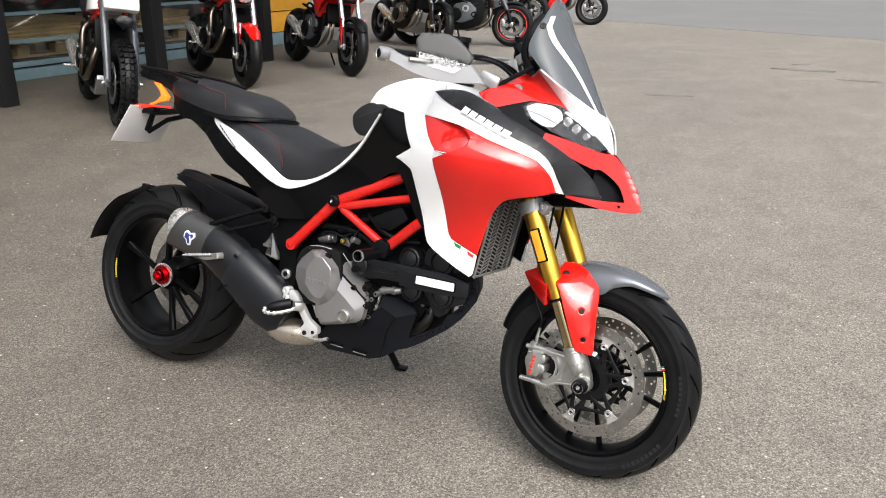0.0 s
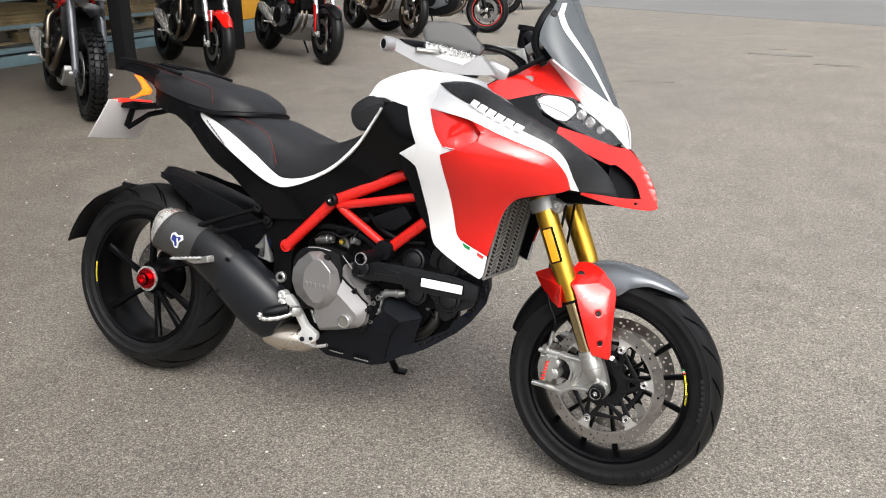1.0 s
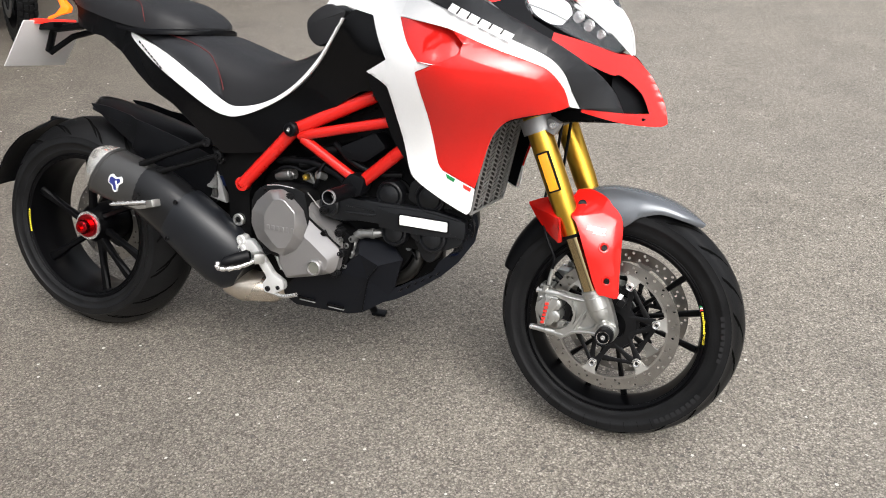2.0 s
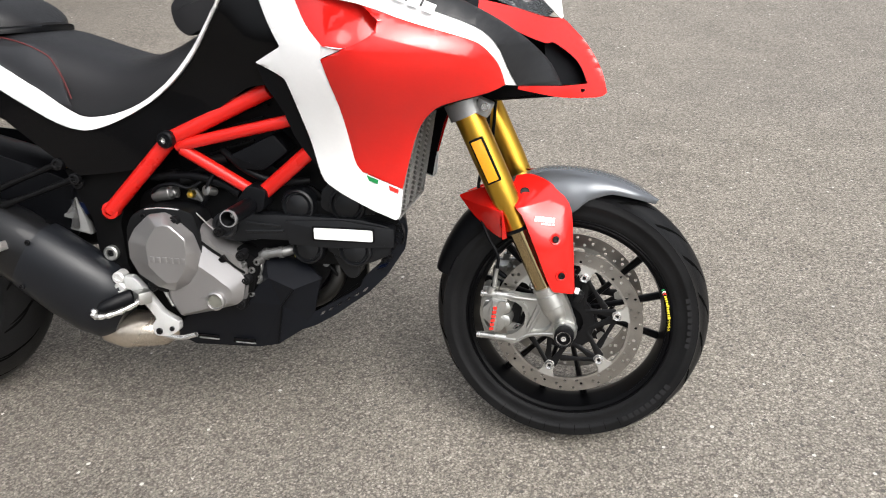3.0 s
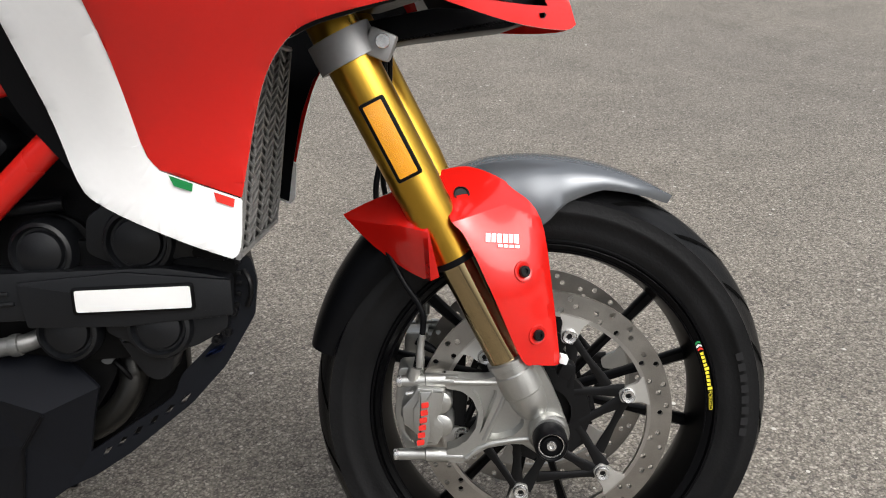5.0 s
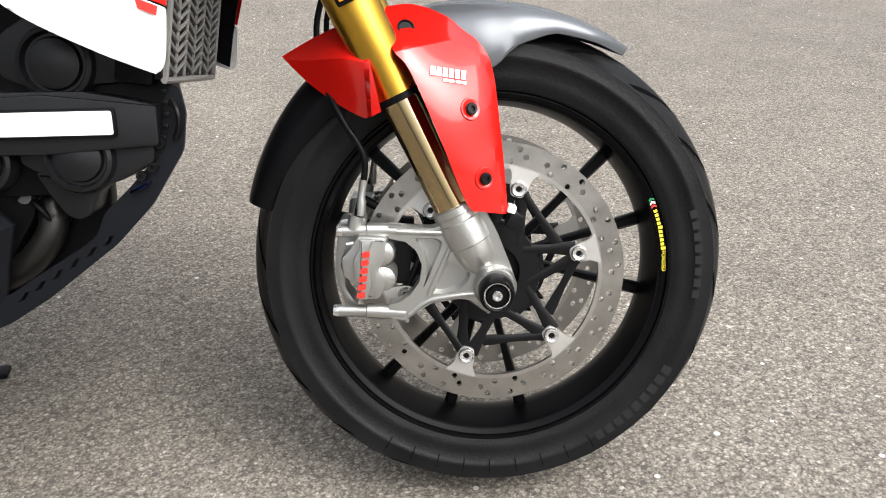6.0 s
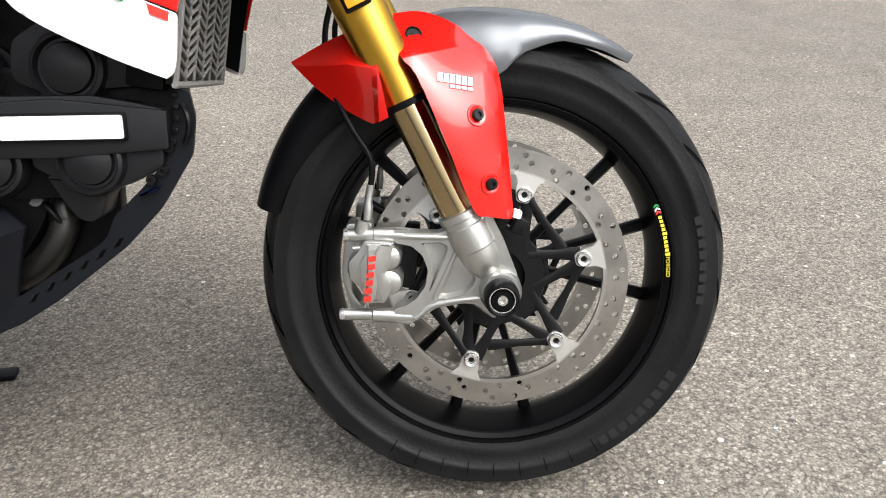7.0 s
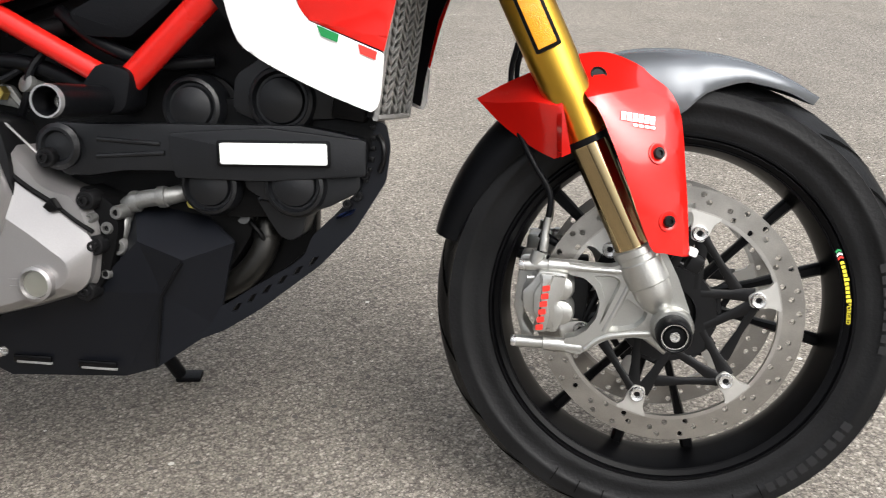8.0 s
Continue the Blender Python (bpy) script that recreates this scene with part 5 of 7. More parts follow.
under_y = smooth_surface([(.25, -.112, .88), (.3, -.12, .79), (.45, -.14, .70), (.57, -.152, .62), (.57, -.158, .71), (.75, -.155, .76), (.70, -.155, .64), (.95, -.175, .80), (1.0, -.19, .84), (.92, -.195, .95), (1.02, -.20, .90), (.85, -.165, .84), (1.0, -.185, .96)], 1e-3)
for mir in (False, True):
    side = part("tail_side_panel", sheet(curvy(under), under_y, 0.006, 0.009, 0.0, lift=-0.006, mirror=mir), GLOSS_BLACK, bike, "glossy black side panel below the seat")
    part("seat_trim", sheet(curvy(trim), lambda x, z: trim_y(x), 0.008, 0.02, 0.002, mirror=mir), WHITE, side, "white trim strip along the seat")
decal("trim_print", [[(.275 + .011 * k, .874 - .0085 * k), (.283 + .011 * k, .868 - .0085 * k), (.281 + .011 * k, .863 - .0085 * k), (.273 + .011 * k, .869 - .0085 * k)] for k in range(8)], MATT_BLACK, bike, lambda x, z: trim_y(x), -0.002)
dark_wing = [(.985, .842), (1.037, .822), (1.055, .80), (1.081, .707), (1.096, .629), (1.075, .66), (1.05, .70), (1.03, .755), (1.0, .80)]
for mir in (False, True):
    part("inner_wing", sheet(curvy(dark_wing), lambda x, z: skin(x, z) + 0.004, 0.01, 0.02, mirror=mir), MATT_BLACK, bike, "matt black inner wing of the fairing")

# ---- frame, engine and running gear ----
FY = -0.155
lattice = [((.612, .53), (.770, .69), .0165), ((.765, .685), (.985, .785), .0165), ((.78, .672), (1.06, .735), .0125), ((.79, .665), (.95, .572), .0125), ((.945, .568), (1.09, .685), .0155)]
for s in (1, -1):
    fr = None
    for (x0, z0), (x1, z1), r in lattice:
        bm = made(tube, [(x0, s * FY, z0), (x1, s * (FY - 0.03 * (x1 > 1.0)), z1)], r, 20)
        if fr is None:
            lathe(bm, [(.0165, 0), (.0185, -s * .006), (.0185, -s * .022), (.011, -s * .024), (.010, -s * .012), (.0001, -s * .012)], (.615, s * (FY + .012), .533), seg=24)
            fr = part("trellis_frame", bm, FRAME_RED, bike, "red tubular trellis frame")
        else:
            part("frame_tube", bm, FRAME_RED, fr)
    part("frame_bolt", made(lathe, [(.0175, 0), (.0175, -s * .016), (.014, -s * .020), (.009, -s * .020), (.009, -s * .023), (.004, -s * .023), (.004, -s * .018)], (.768, s * (FY - .012), .688), seg=24), MATT_BLACK, fr, "black frame bolt boss")
    part("bolt_core", made(bolt_mesh, (.768, s * (FY - .030), .688), .0075, .005, (0, -s, 0)), POLISHED, fr)
    bm = made(prism, rounded([(.935, .60), (.975, .59), (.965, .545), (.925, .54), (.905, .56)], .012), s * (FY + .02), s * (FY - .03), .004)
    part("slider_mount", bm, MATT_BLACK, fr)
    part("crash_bobbin", made(lathe, [(.016, -s * .0), (.0172, -s * .02), (.0175, -s * .10), (.0172, -s * .112), (.0145, -s * .118), (.0139, -s * .118), (.0122, -s * .085), (.0001, -s * .085)], (.936, s * (FY - .015), .557), seg=32), MATT_BLACK, fr, "black crash bobbin")
    part("bobbin_rim", made(lathe, [(.0172, -s * .113), (.0165, -s * .1190), (.0147, -s * .1190), (.0142, -s * .113)], (.936, s * (FY - .015), .557), seg=32, closed=True), SILVER, fr)
    part("bobbin_bolt", made(bolt_mesh, (.936, s * (FY - .098), .557), .008, .008, (0, -s, 0)), POLISHED, fr)

# engine core, cylinders and dark clutter inside the frame
bm = B()
prism(bm, rounded([(.60, .30), (.66, .25), (.95, .25), (1.03, .33), (1.08, .40), (1.09, .52), (1.06, .58), (1.0, .60), (.92, .66), (.80, .62), (.66, .56)], .02), -.115, .115, .006)
engine = part("engine", bm, ENGINE_DARK, bike, "dark twin-cylinder engine block")
bm = B()
prism(bm, rounded([(.76, .60), (.93, .66), (1.03, .88), (.88, .90), (.72, .72)], .015), -.10, .10, .006)
part("rear_cylinder", bm, ENGINE_DARK, engine)
for k in range(5):
    bm = B()
    prism(bm, rounded([(.79 + .012 * k, .635 + .024 * k), (.93 + .012 * k, .675 + .024 * k), (.929 + .012 * k, .680 + .024 * k), (.788 + .012 * k, .640 + .024 * k)], .001), -.118, .118)
    part("cooling_fin", bm, ENGINE_DARK, engine)
part("battery_box", made(prism, rounded([(.50, .60), (.56, .66), (.70, .72), (.82, .74), (.80, .60), (.70, .56), (.66, .48), (.60, .44), (.55, .50)], .02), -.075, .085, .01), ENGINE_DARK, bike, "black inner box behind the frame")
part("airbox", made(prism, rounded([(.86, .80), (.93, .64), (1.05, .57), (1.20, .56), (1.22, .70), (1.20, .92), (.95, .94)], .02), -.11, .11, .01), MATT_BLACK, bike, "black airbox")
part("throttle_cover", made(prism, rounded([(.895, .655), (.99, .70), (1.02, .665), (.965, .625), (.915, .628)], .008), -.165, -.10, .005), MATT_BLACK, engine, "black cover between the frame tubes")
bm = made(tube, spline([(.87, -.135, .66), (.92, -.15, .625), (.98, -.145, .60), (1.05, -.13, .60)], 5), .008, 10)
part("coolant_hose", bm, MATT_BLACK, engine)
bm = made(tube, spline([(.70, -.125, .60), (.80, -.135, .605), (.86, -.135, .59), (.90, -.14, .57)], 5), .010, 10)
part("coolant_hose", bm, MATT_BLACK, engine)
for x, z, r in ((.79, .598, .012), (.74, .605, .010), (.855, .64, .013)):
    part("hose_clip", made(lathe, [(r, -.02), (r, .02)], (x, -.13, z), (1, 0.1, 0.2), 14), ENGINE_DARK, engine)
part("brass_plug", made(bolt_mesh, (.794, -.140, .5686), .009, .012, seg=6), material("brass", (.55, .42, .12), .35, metal=1.0), engine)

# dull metal clutter above the clutch
part("starter_motor", made(lathe, [(.0001, -.030), (.012, -.030), (.0145, -.026), (.0145, .012), (.0125, .014), (.0125, .026), (.008, .028), (.0001, .028)], (.732, -.135, .566), (1, -.1, .18), 24), DULL_METAL, engine, "dull metal starter motor")
part("starter_terminal", made(lathe, [(.0065, 0), (.0065, -.014), (.004, -.016), (.004, -.022), (.0001, -.022)], (.757, -.140, .571), seg=16), DULL_METAL, engine)
part("wire_bracket", made(prism, rounded([(.783, .556), (.805, .552), (.816, .545), (.812, .560), (.800, .578), (.786, .580)], .004), -.136, -.125, .002), DULL_METAL, engine)
part("wire", made(tube, spline([(.700, -.140, .563), (.725, -.150, .585), (.760, -.150, .590), (.790, -.145, .582), (.825, -.135, .600)], 5), .0042, 8), MATT_BLACK, engine)
part("wire", made(tube, spline([(.815, -.140, .545), (.830, -.150, .565), (.835, -.148, .592), (.850, -.140, .615)], 5), .0050, 8), MATT_BLACK, engine)
part("breather_stub", made(lathe, [(.009, .012), (.009, -.006), (.011, -.008), (.011, -.014), (.007, -.016), (.0001, -.016)], (.835, -.140, .575), (.3, .8, -.3), 18), DULL_METAL, engine)

# clutch side
case = [(.79, .53), (.816, .512), (.838, .4895), (.852, .470), (.870, .460), (.894, .4540), (.9035, .441), (.911, .419), (.913, .391), (.9065, .3515), (.894, .3375), (.827, .318), (.758, .303), (.725, .345), (.72, .45)]
bm = B()
loft(bm, [[(.83 + (x - .83) * f, y, .42 + (z - .42) * f) for x, z in rounded(case, .004, 1)] for f, y in ((1, -.09), (1, -.160), (.985, -.165), (.90, -.178))])
part("engine_case", bm, CASE_GREY, engine, "grey painted engine side case", sharp=22)
step_low = [(.79, .490), (.812, .476), (.840, .4545), (.867, .4365), (.892, .4165), (.909, .404), (.910, .388), (.903, .354), (.891, .341), (.827, .322), (.760, .307), (.735, .345), (.73, .45)]
step_top = [(.785, .452), (.802, .440), (.824, .424), (.848, .407), (.869, .390), (.882, .381), (.887, .372), (.884, .357), (.876, .348), (.822, .331), (.766, .316), (.748, .349), (.745, .44)]
bm = B()
loft(bm, [[(x, y, z) for x, z in rounded(ring, .004, 1)] for ring, y in ((step_low, -.168), (step_low, -.179), (step_top, -.193), ([(.82 + (x - .82) * .97, .385 + (z - .385) * .97) for x, z in step_top], -.1935))])
part("case_step", bm, CASE_GREY, engine, "raised facets of the side case", sharp=14)
part("case_groove", made(tube, spline([(x, -.1775, z) for x, z in ((.806, .486), (.838, .461), (.867, .442), (.892, .4225), (.911, .410))], 5), [.0035] * 10 + [.0028] * 11, 8), ENGINE_DARK, engine)
part("case_lug", made(prism, rounded([(.857, .440), (.869, .451), (.878, .437), (.866, .433)], .003), -.187, -.17, .002), ENGINE_DARK, engine)
part("case_edge", made(tube, spline([(.811, -.167, .534), (.830, -.168, .516), (.852, -.168, .495)], 5), .0016, 8), CASE_GREY, engine)
# dark housing round the clutch
housing = [(.672, .528), (.697, .543), (.735, .550), (.778, .547), (.812, .537), (.821, .50), (.824, .45), (.819, .41), (.799, .382), (.762, .359), (.72, .362), (.677, .390), (.655, .44), (.658, .50)]
clutch_housing = part("clutch_housing", made(prism, rounded(housing, .010), -.185, -.10, .005), CARRIER, engine, "black clutch housing rim")
# thin polished tube added in place of the glint along the rim
part("housing_glint", made(tube, spline([(.705, -.1835, .5430), (.735, -.1845, .5470), (.760, -.1845, .5465), (.782, -.1835, .5440)], 5), .0017, 8), POLISHED, clutch_housing)
cover_low = [(.666, .476), (.682, .503), (.717, .534), (.751, .539), (.768, .531), (.810, .493), (.822, .455), (.814, .416), (.793, .388), (.759, .369), (.722, .378), (.682, .405), (.665, .440)]
cover_top = [(.7175, .474), (.724, .491), (.744, .518), (.760, .5215), (.775, .520), (.806, .492), (.8075, .462), (.804, .437), (.793, .414), (.779, .396), (.757, .393), (.736, .411), (.7185, .432)]
cover_bm = B()
loft(cover_bm, [[(cx + (x - cx) * f, y, cz + (z - cz) * f) for x, z in rounded(ring, .0035, 2)] for ring, f, y, cx, cz in
          ((cover_low, 1.0, -.165, .746, .455), (cover_low, 1.0, -.193, .746, .455), (cover_low, .985, -.1965, .746, .455), (cover_top, 1.0, -.2185, .763, .457), (cover_top, .96, -.2200, .763, .457))])
clutch = part("clutch_cover", cover_bm, CASE_GREY, engine, "grey many-sided clutch cover", sharp=22)
for k in range(6):
    part("cover_letter", made(block, (.0088, .003, .0125), pose(.7305 + .0138 * k, -.2205, .4465 - .0004 * k), .001), CASE_GREY, clutch)
part("oil_plug", made(lathe, [(.0205, 0), (.0205, -.014), (.017, -.016), (.0155, -.010), (.0001, -.010)], (.849, -.188, .353), seg=28), CASE_GREY, engine, "round oil sight plug")
part("sight_glass", made(lathe, [(.0150, 0), (.0150, -.0112), (.0001, -.0125)], (.849, -.188, .353), seg=28), glass_material("oil_glass", (.16, .16, .135), .2), engine)
for z in (.349, .357):
    part("level_mark", made(block, (.012, .002, .0016), pose(.819, -.1935, z), .0004), CASE_GREY, engine)
for x, z, y in ((.857, .495, -.166), (.904, .446, -.172), (.910, .3935, -.172), (.7725, .521, -.192), (.7015, .5295, -.178), (.893, .338, -.168), (.70, .372, -.176)):
    part("bolt_boss", made(lathe, [(.0115, .02), (.0115, -.004), (.0100, -.006), (.0001, -.006)], (x, y, z), seg=20), CARRIER, engine)
    part("case_bolt", made(bolt_mesh, (x, y - .005, z), .0062, .006), CARRIER, engine)

# pipes and bosses between the case and the belly guard
part("case_rim", made(prism, rounded([(.890, .462), (.914, .4515), (.9325, .437), (.934, .408), (.918, .357), (.892, .327), (.87, .33)], .006), -.162, -.09, .004), ENGINE_DARK, engine)
for x, z, r, y in ((.9275, .3880, .0105, -.150), (.913, .3575, .0070, -.156), (.920, .412, .0075, -.160), (.9325, .4300, .0085, -.158), (.905, .425, .006, -.168)):
    part("rim_boss", made(lathe, [(r, .02), (r, -.003), (r * .8, -.006), (r * .5, -.006), (r * .45, -.002), (.0001, -.002)], (x, y, z), seg=20), DULL_METAL, engine, "dull grey metal boss")
part("water_pipe", made(tube, spline([(.925, -.128, .418), (.935, -.136, .436), (.958, -.136, .4435), (.985, -.132, .446), (1.008, -.120, .452)], 5), .0105, 14), DULL_METAL, engine, "dull metal water pipe")
for x, z in ((.944, .440), (.978, .4455)):
    part("pipe_clip", made(lathe, [(.0125, -.005), (.0132, 0), (.0125, .005)], (x, -.135, z), (1, 0, .12), 16), DULL_METAL, engine)
part("drain_pipe", made(tube, spline([(.926, -.130, .432), (.930, -.140, .415), (.926, -.142, .398), (.916, -.134, .380)], 5), .0075, 12), DULL_METAL, engine)
part("yellow_clip", made(lathe, [(.0065, .010), (.0075, 0), (.0062, -.006), (.0001, -.007)], (1.006, -.114, .436), seg=16), material("yellow_plastic", (.62, .52, .10), .4, var=.05), engine, "small yellow hose clip")

# belt covers
bar = [(.846, .512), (.862, .536), (.905, .533), (1.019, .531), (1.154, .5275), (1.196, .519), (1.2255, .511), (1.2232, .477), (1.192, .4735), (1.131, .4655), (1.100, .4635), (1.064, .4725), (.997, .477), (.945, .478), (.90, .472), (.868, .474)]
belt = part("belt_cover", made(prism, rounded(bar, .006), -.156, -.10, .005), COVER_BLACK, engine, "matt black belt cover")
part("belt_band", made(prism, rounded([(0.999, 0.5211), (1.115, 0.5254), (1.228, 0.5098), (1.227, 0.4698), (1.107, 0.4647), (1.005, 0.4698)], .004), -.1600, -.15, .003), COVER_BLACK, belt)
for x, z, r, y in ((1.024, .549, .0295, -.140), (1.130, .555, .032, -.143), (1.0403, .459, .0285, -.142), (1.1427, .4594, .0295, -.148)):
    part("belt_housing", made(lathe, [(r * 1.27, .04), (r * 1.27, .004), (r * 1.15, -.006), (r * 1.02, -.008), (r * .93, -.001), (r * .84, -.001), (r * .78, -.006), (r * .4, -.010), (.0001, -.011)], (x, y, z), seg=40), COVER_BLACK, belt, "round black belt housing")
part("belt_boss", made(lathe, [(.027, .01), (.027, -.004), (.022, -.008), (.0185, -.008), (.016, -.003), (.012, -.003), (.0001, -.006)], (.868, -.157, .507), seg=32), COVER_BLACK, belt)
part("belt_wing", made(prism, rounded([(1.075, .585), (1.11, .605), (1.15, .60), (1.20, .57), (1.235, .535), (1.10, .53), (1.07, .545)], .01), -.142, -.09, .005), COVER_BLACK, belt)
part("belt_wing", made(prism, rounded([(1.082, .474), (1.082, .456), (1.098, .446), (1.125, .434), (1.150, .428), (1.178, .433), (1.217, .452), (1.218, .474)], .006), -.146, -.09, .004), COVER_BLACK, belt)
part("belt_wing", made(prism, rounded([(1.090, .446), (1.104, .420), (1.1175, .398), (1.131, .3925), (1.1455, .400), (1.150, .419), (1.160, .436), (1.12, .446)], .006), -.138, -.09, .005), COVER_BLACK, belt)
for x0, z0, x1, z1 in ((0.914, 0.5149, 0.989, 0.5085), (0.912, 0.4953, 0.994, 0.4981)):
    part("cover_rib", made(tube, [(x0, -.156, z0), (x1, -.1565, z1)], .0028, 8), COVER_BLACK, belt)
part("label_frame", made(prism, rounded([(1.058, .5125), (1.188, .510), (1.188, .480), (1.058, .4825)], .004), -.1645, -.155, .001), GLOSS_BLACK, belt)
part("cover_label", made(prism, rounded([(1.062, .5095), (1.185, .507), (1.185, .483), (1.062, .4855)], .003), -.166, -.158, .0006), LABEL_WHITE, belt, "pale reflective label plate")
bm = B()
prism(bm, rounded([(1.19, .55), (1.235, .55), (1.242, .50), (1.232, .465), (1.205, .445), (1.15, .43), (1.10, .42), (1.05, .42), (1.05, .56)], .01), -.132, -.085, .006)
part("front_cylinder_head", bm, ENGINE_DARK, engine)
for k in range(6):
    part("head_rib", made(block, (.006, .006, .005), pose(1.2315 + .001 * k - .0006 * k * k, -.134, .524 - .012 * k, 0, 6, 0), .0012), CARRIER, engine)
part("head_cable", made(tube, spline([(1.238, -.136, .515), (1.2445, -.142, .503), (1.2445, -.142, .488), (1.238, -.136, .474)], 5), .0032, 8), CARRIER, engine)
for x, z in ((1.2, .437), (1.213, .446), (1.222, .470)):
    part("head_bolt", made(bolt_mesh, (x, -.135, z), .0055, .008), CARRIER, engine)
part("exhaust_header", made(tube, spline([(1.11, -.055, .46), (1.092, -.092, .418), (1.090, -.104, .384), (1.072, -.108, .354), (1.04, -.104, .332), (.98, -.09, .31), (.9, -.07, .30)], 6), .016, 18), SOOTY_STEEL, bike, "sooty steel exhaust header pipe")
part("pipe_clamp", made(lathe, [(.0165, -.008), (.0178, -.003), (.0178, .003), (.0165, .008)], (1.091, -.100, .395), (.1, .1, 1), 20), SOOTY_STEEL, bike)
part("header_shield", made(prism, rounded([(1.02, .285), (1.09, .318), (1.16, .366), (1.150, .385), (1.152, .43), (1.04, .44)], .006), -.093, -.07, .003), ENGINE_DARK, engine)
part("header_sensor", made(lathe, [(.012, .03), (.012, -.004), (.009, -.008), (.009, -.012), (.0001, -.012)], (1.070, -.104, 0.4170), (.2, 1, -.2), 16), DULL_METAL, engine, "dull metal sensor")
part("sensor_wire", made(tube, spline([(1.070, -.112, 0.4170), (1.086, -.118, 0.4020), (1.099, -.110, 0.3763)], 5), .0035, 8), ENGINE_DARK, engine)

# belly guard
def facets(points, faces, thick=.006, mirror=False):
    """A folded sheet of flat facets over named places, with a back and edges."""
    bm = B()
    keys = list(points)
    front = dict(zip(keys, verts(bm, [points[k] for k in keys])))
    back = dict(zip(keys, verts(bm, [(points[k][0], points[k][1] + thick, points[k][2]) for k in keys])))
    ways = {}
    for f in faces:
        bm.faces.new([front[k] for k in f])
        bm.faces.new([back[k] for k in reversed(f)])
        for a, b in zip(f, f[1:] + f[0]):
            ways[frozenset((a, b))] = None if frozenset((a, b)) in ways else (a, b)
    for pair in ways.values():
        if pair:
            a, b = pair
            bm.faces.new((front[b], front[a], back[a], back[b]))
    if mirror:
        flip(bm)
    return bm


PAN = {"a": (.934, -.117, .437), "b": (1.010, -.107, .428), "c": (1.064, -.142, .392), "d": (.957, -.166, .397), "e": (1.012, -.170, .376), "f": (1.052, -.140, .352), "g": (1.037, -.136, .288),
       "h": (.977, -.152, .332), "i": (.958, -.140, .237), "j": (.906, -.118, .218), "k": (.753, -.118, .217), "l": (.700, -.125, .248), "m": (.767, -.146, .303), "n": (.886, -.152, .334), "o": (.925, -.150, .372)}
PAN_FACES = ["abced", "ado", "donh", "deh", "ecfgh", "hgi", "hij", "nhj", "mnjk", "lmk"]
panB = [(1.0, .268), (.99, .305), (1.045, .315), (1.082, .337), (1.133, .366), (1.146, .376), (1.156, .399), (1.184, .424), (1.212, .452), (1.226, .49), (1.234, .53), (1.246, .528), (1.2505, .5015), (1.2440, .4614), (1.2063, .4054), (1.1648, .3645), (1.089, .3103), (1.045, .285)]
pan_b_y = lambda x, z: -.138 + .006 * max(0, (x - 1.1) / .15)
belly = None
for mir in (False, True):
    a = part("belly_guard" if belly is None else "left_guard", facets(PAN, PAN_FACES, mirror=mir), GUARD_BLACK, bike if belly is None else belly, "satin black folded engine belly guard" if belly is None else "", sharp=6)
    belly = belly or a
    if not mir:
        gaps = [[(x - .0055, z - .0055), (x + .0015, z - .0035), (x + .0085, z + .0065), (x + .0015, z + .0045)] for x, z in ((1.060 + .0190 * k, .3130 + .0112 * k) for k in range(6))]
        part("front_guard", sheet(rounded(panB, .006), pan_b_y, .006, .02, 0, mirror=mir, holes=gaps), GUARD_BLACK, belly)
    s = 1 if mir else -1
    for x in (.79, .875):
        z = .2415 - .006 * (x > .8)
        part("slot_edge", made(block, (.050, .004, .010), pose(x, -s * (-.1285 - .001), z, 0, 3, 0), .0015), GLOSS_BLACK, belly)
        part("slot_lip", made(block, (.046, .004, .003), pose(x + .003, -s * (-.1285 - .0025), z - .004, 0, 3, 0), .001), GRILLE, belly)
bm = B()
low = [(.70, .247), (.753, .219), (.906, .220), (.957, .239), (1.035, .290)]
loft(bm, [[(x, y, z) for x, y, z in ((px, -w, pz), (px, w - .24 * max(0, min(1, (px - .95) / .2)), pz), (px, w - .24 * max(0, min(1, (px - .95) / .2)), pz + .01), (px, -w, pz + .01))] for (px, pz), w in zip(low, (.118, .118, .118, .130, .130))])
part("guard_floor", bm, MATT_BLACK, belly)
part("guard_seam", made(tube, [(1.012, -.1725, .374), (.977, -.1545, .330), (.958, -.1425, .240)], .0022, 8), MATT_BLACK, belly)
part("guard_bolt", made(prism, rounded([(1.186, .420), (1.192, .4265), (1.210, .432), (1.205, .425)], .002), -.146, -.130, .002), BLUE_ANOD, belly)

# radiator and its guard, facing forward
def rad_at(h, y, out=0.0):
    """A place on the guard: h up its slope, y across the bike."""
    return Vector((1.236 + .040 * h + .98 * out, y, .535 + .225 * h - .17 * out))


part("radiator", made(block, (.04, .31, .25), pose(1.228, 0, .655, 0, 10, 0), .006), ENGINE_DARK, bike, "black radiator behind the front wheel")
bm = B()
loft(bm, [[rad_at(h, y, o) for y, o in ((-.161, 0), (.081, 0), (.081, -.006), (-.161, -.006))] for h in (0, 1)])
g = part("radiator_guard", bm, ENGINE_DARK, bike, "grey slotted radiator guard")
NC, NR = 6, 20
for c in range(NC):
    y0, y1 = -.16 + .24 * c / NC, -.16 + .24 * (c + 1) / NC
    d = .055 if c % 2 else -.055
    for k in range(NR):
        h = .03 + .90 * k / (NR - 1)
        part("guard_slat", made(tube, [rad_at(h + max(0, -d), y0, .004), rad_at(h + max(0, d), y1, .004)], .0020, 6), GRILLE, g)
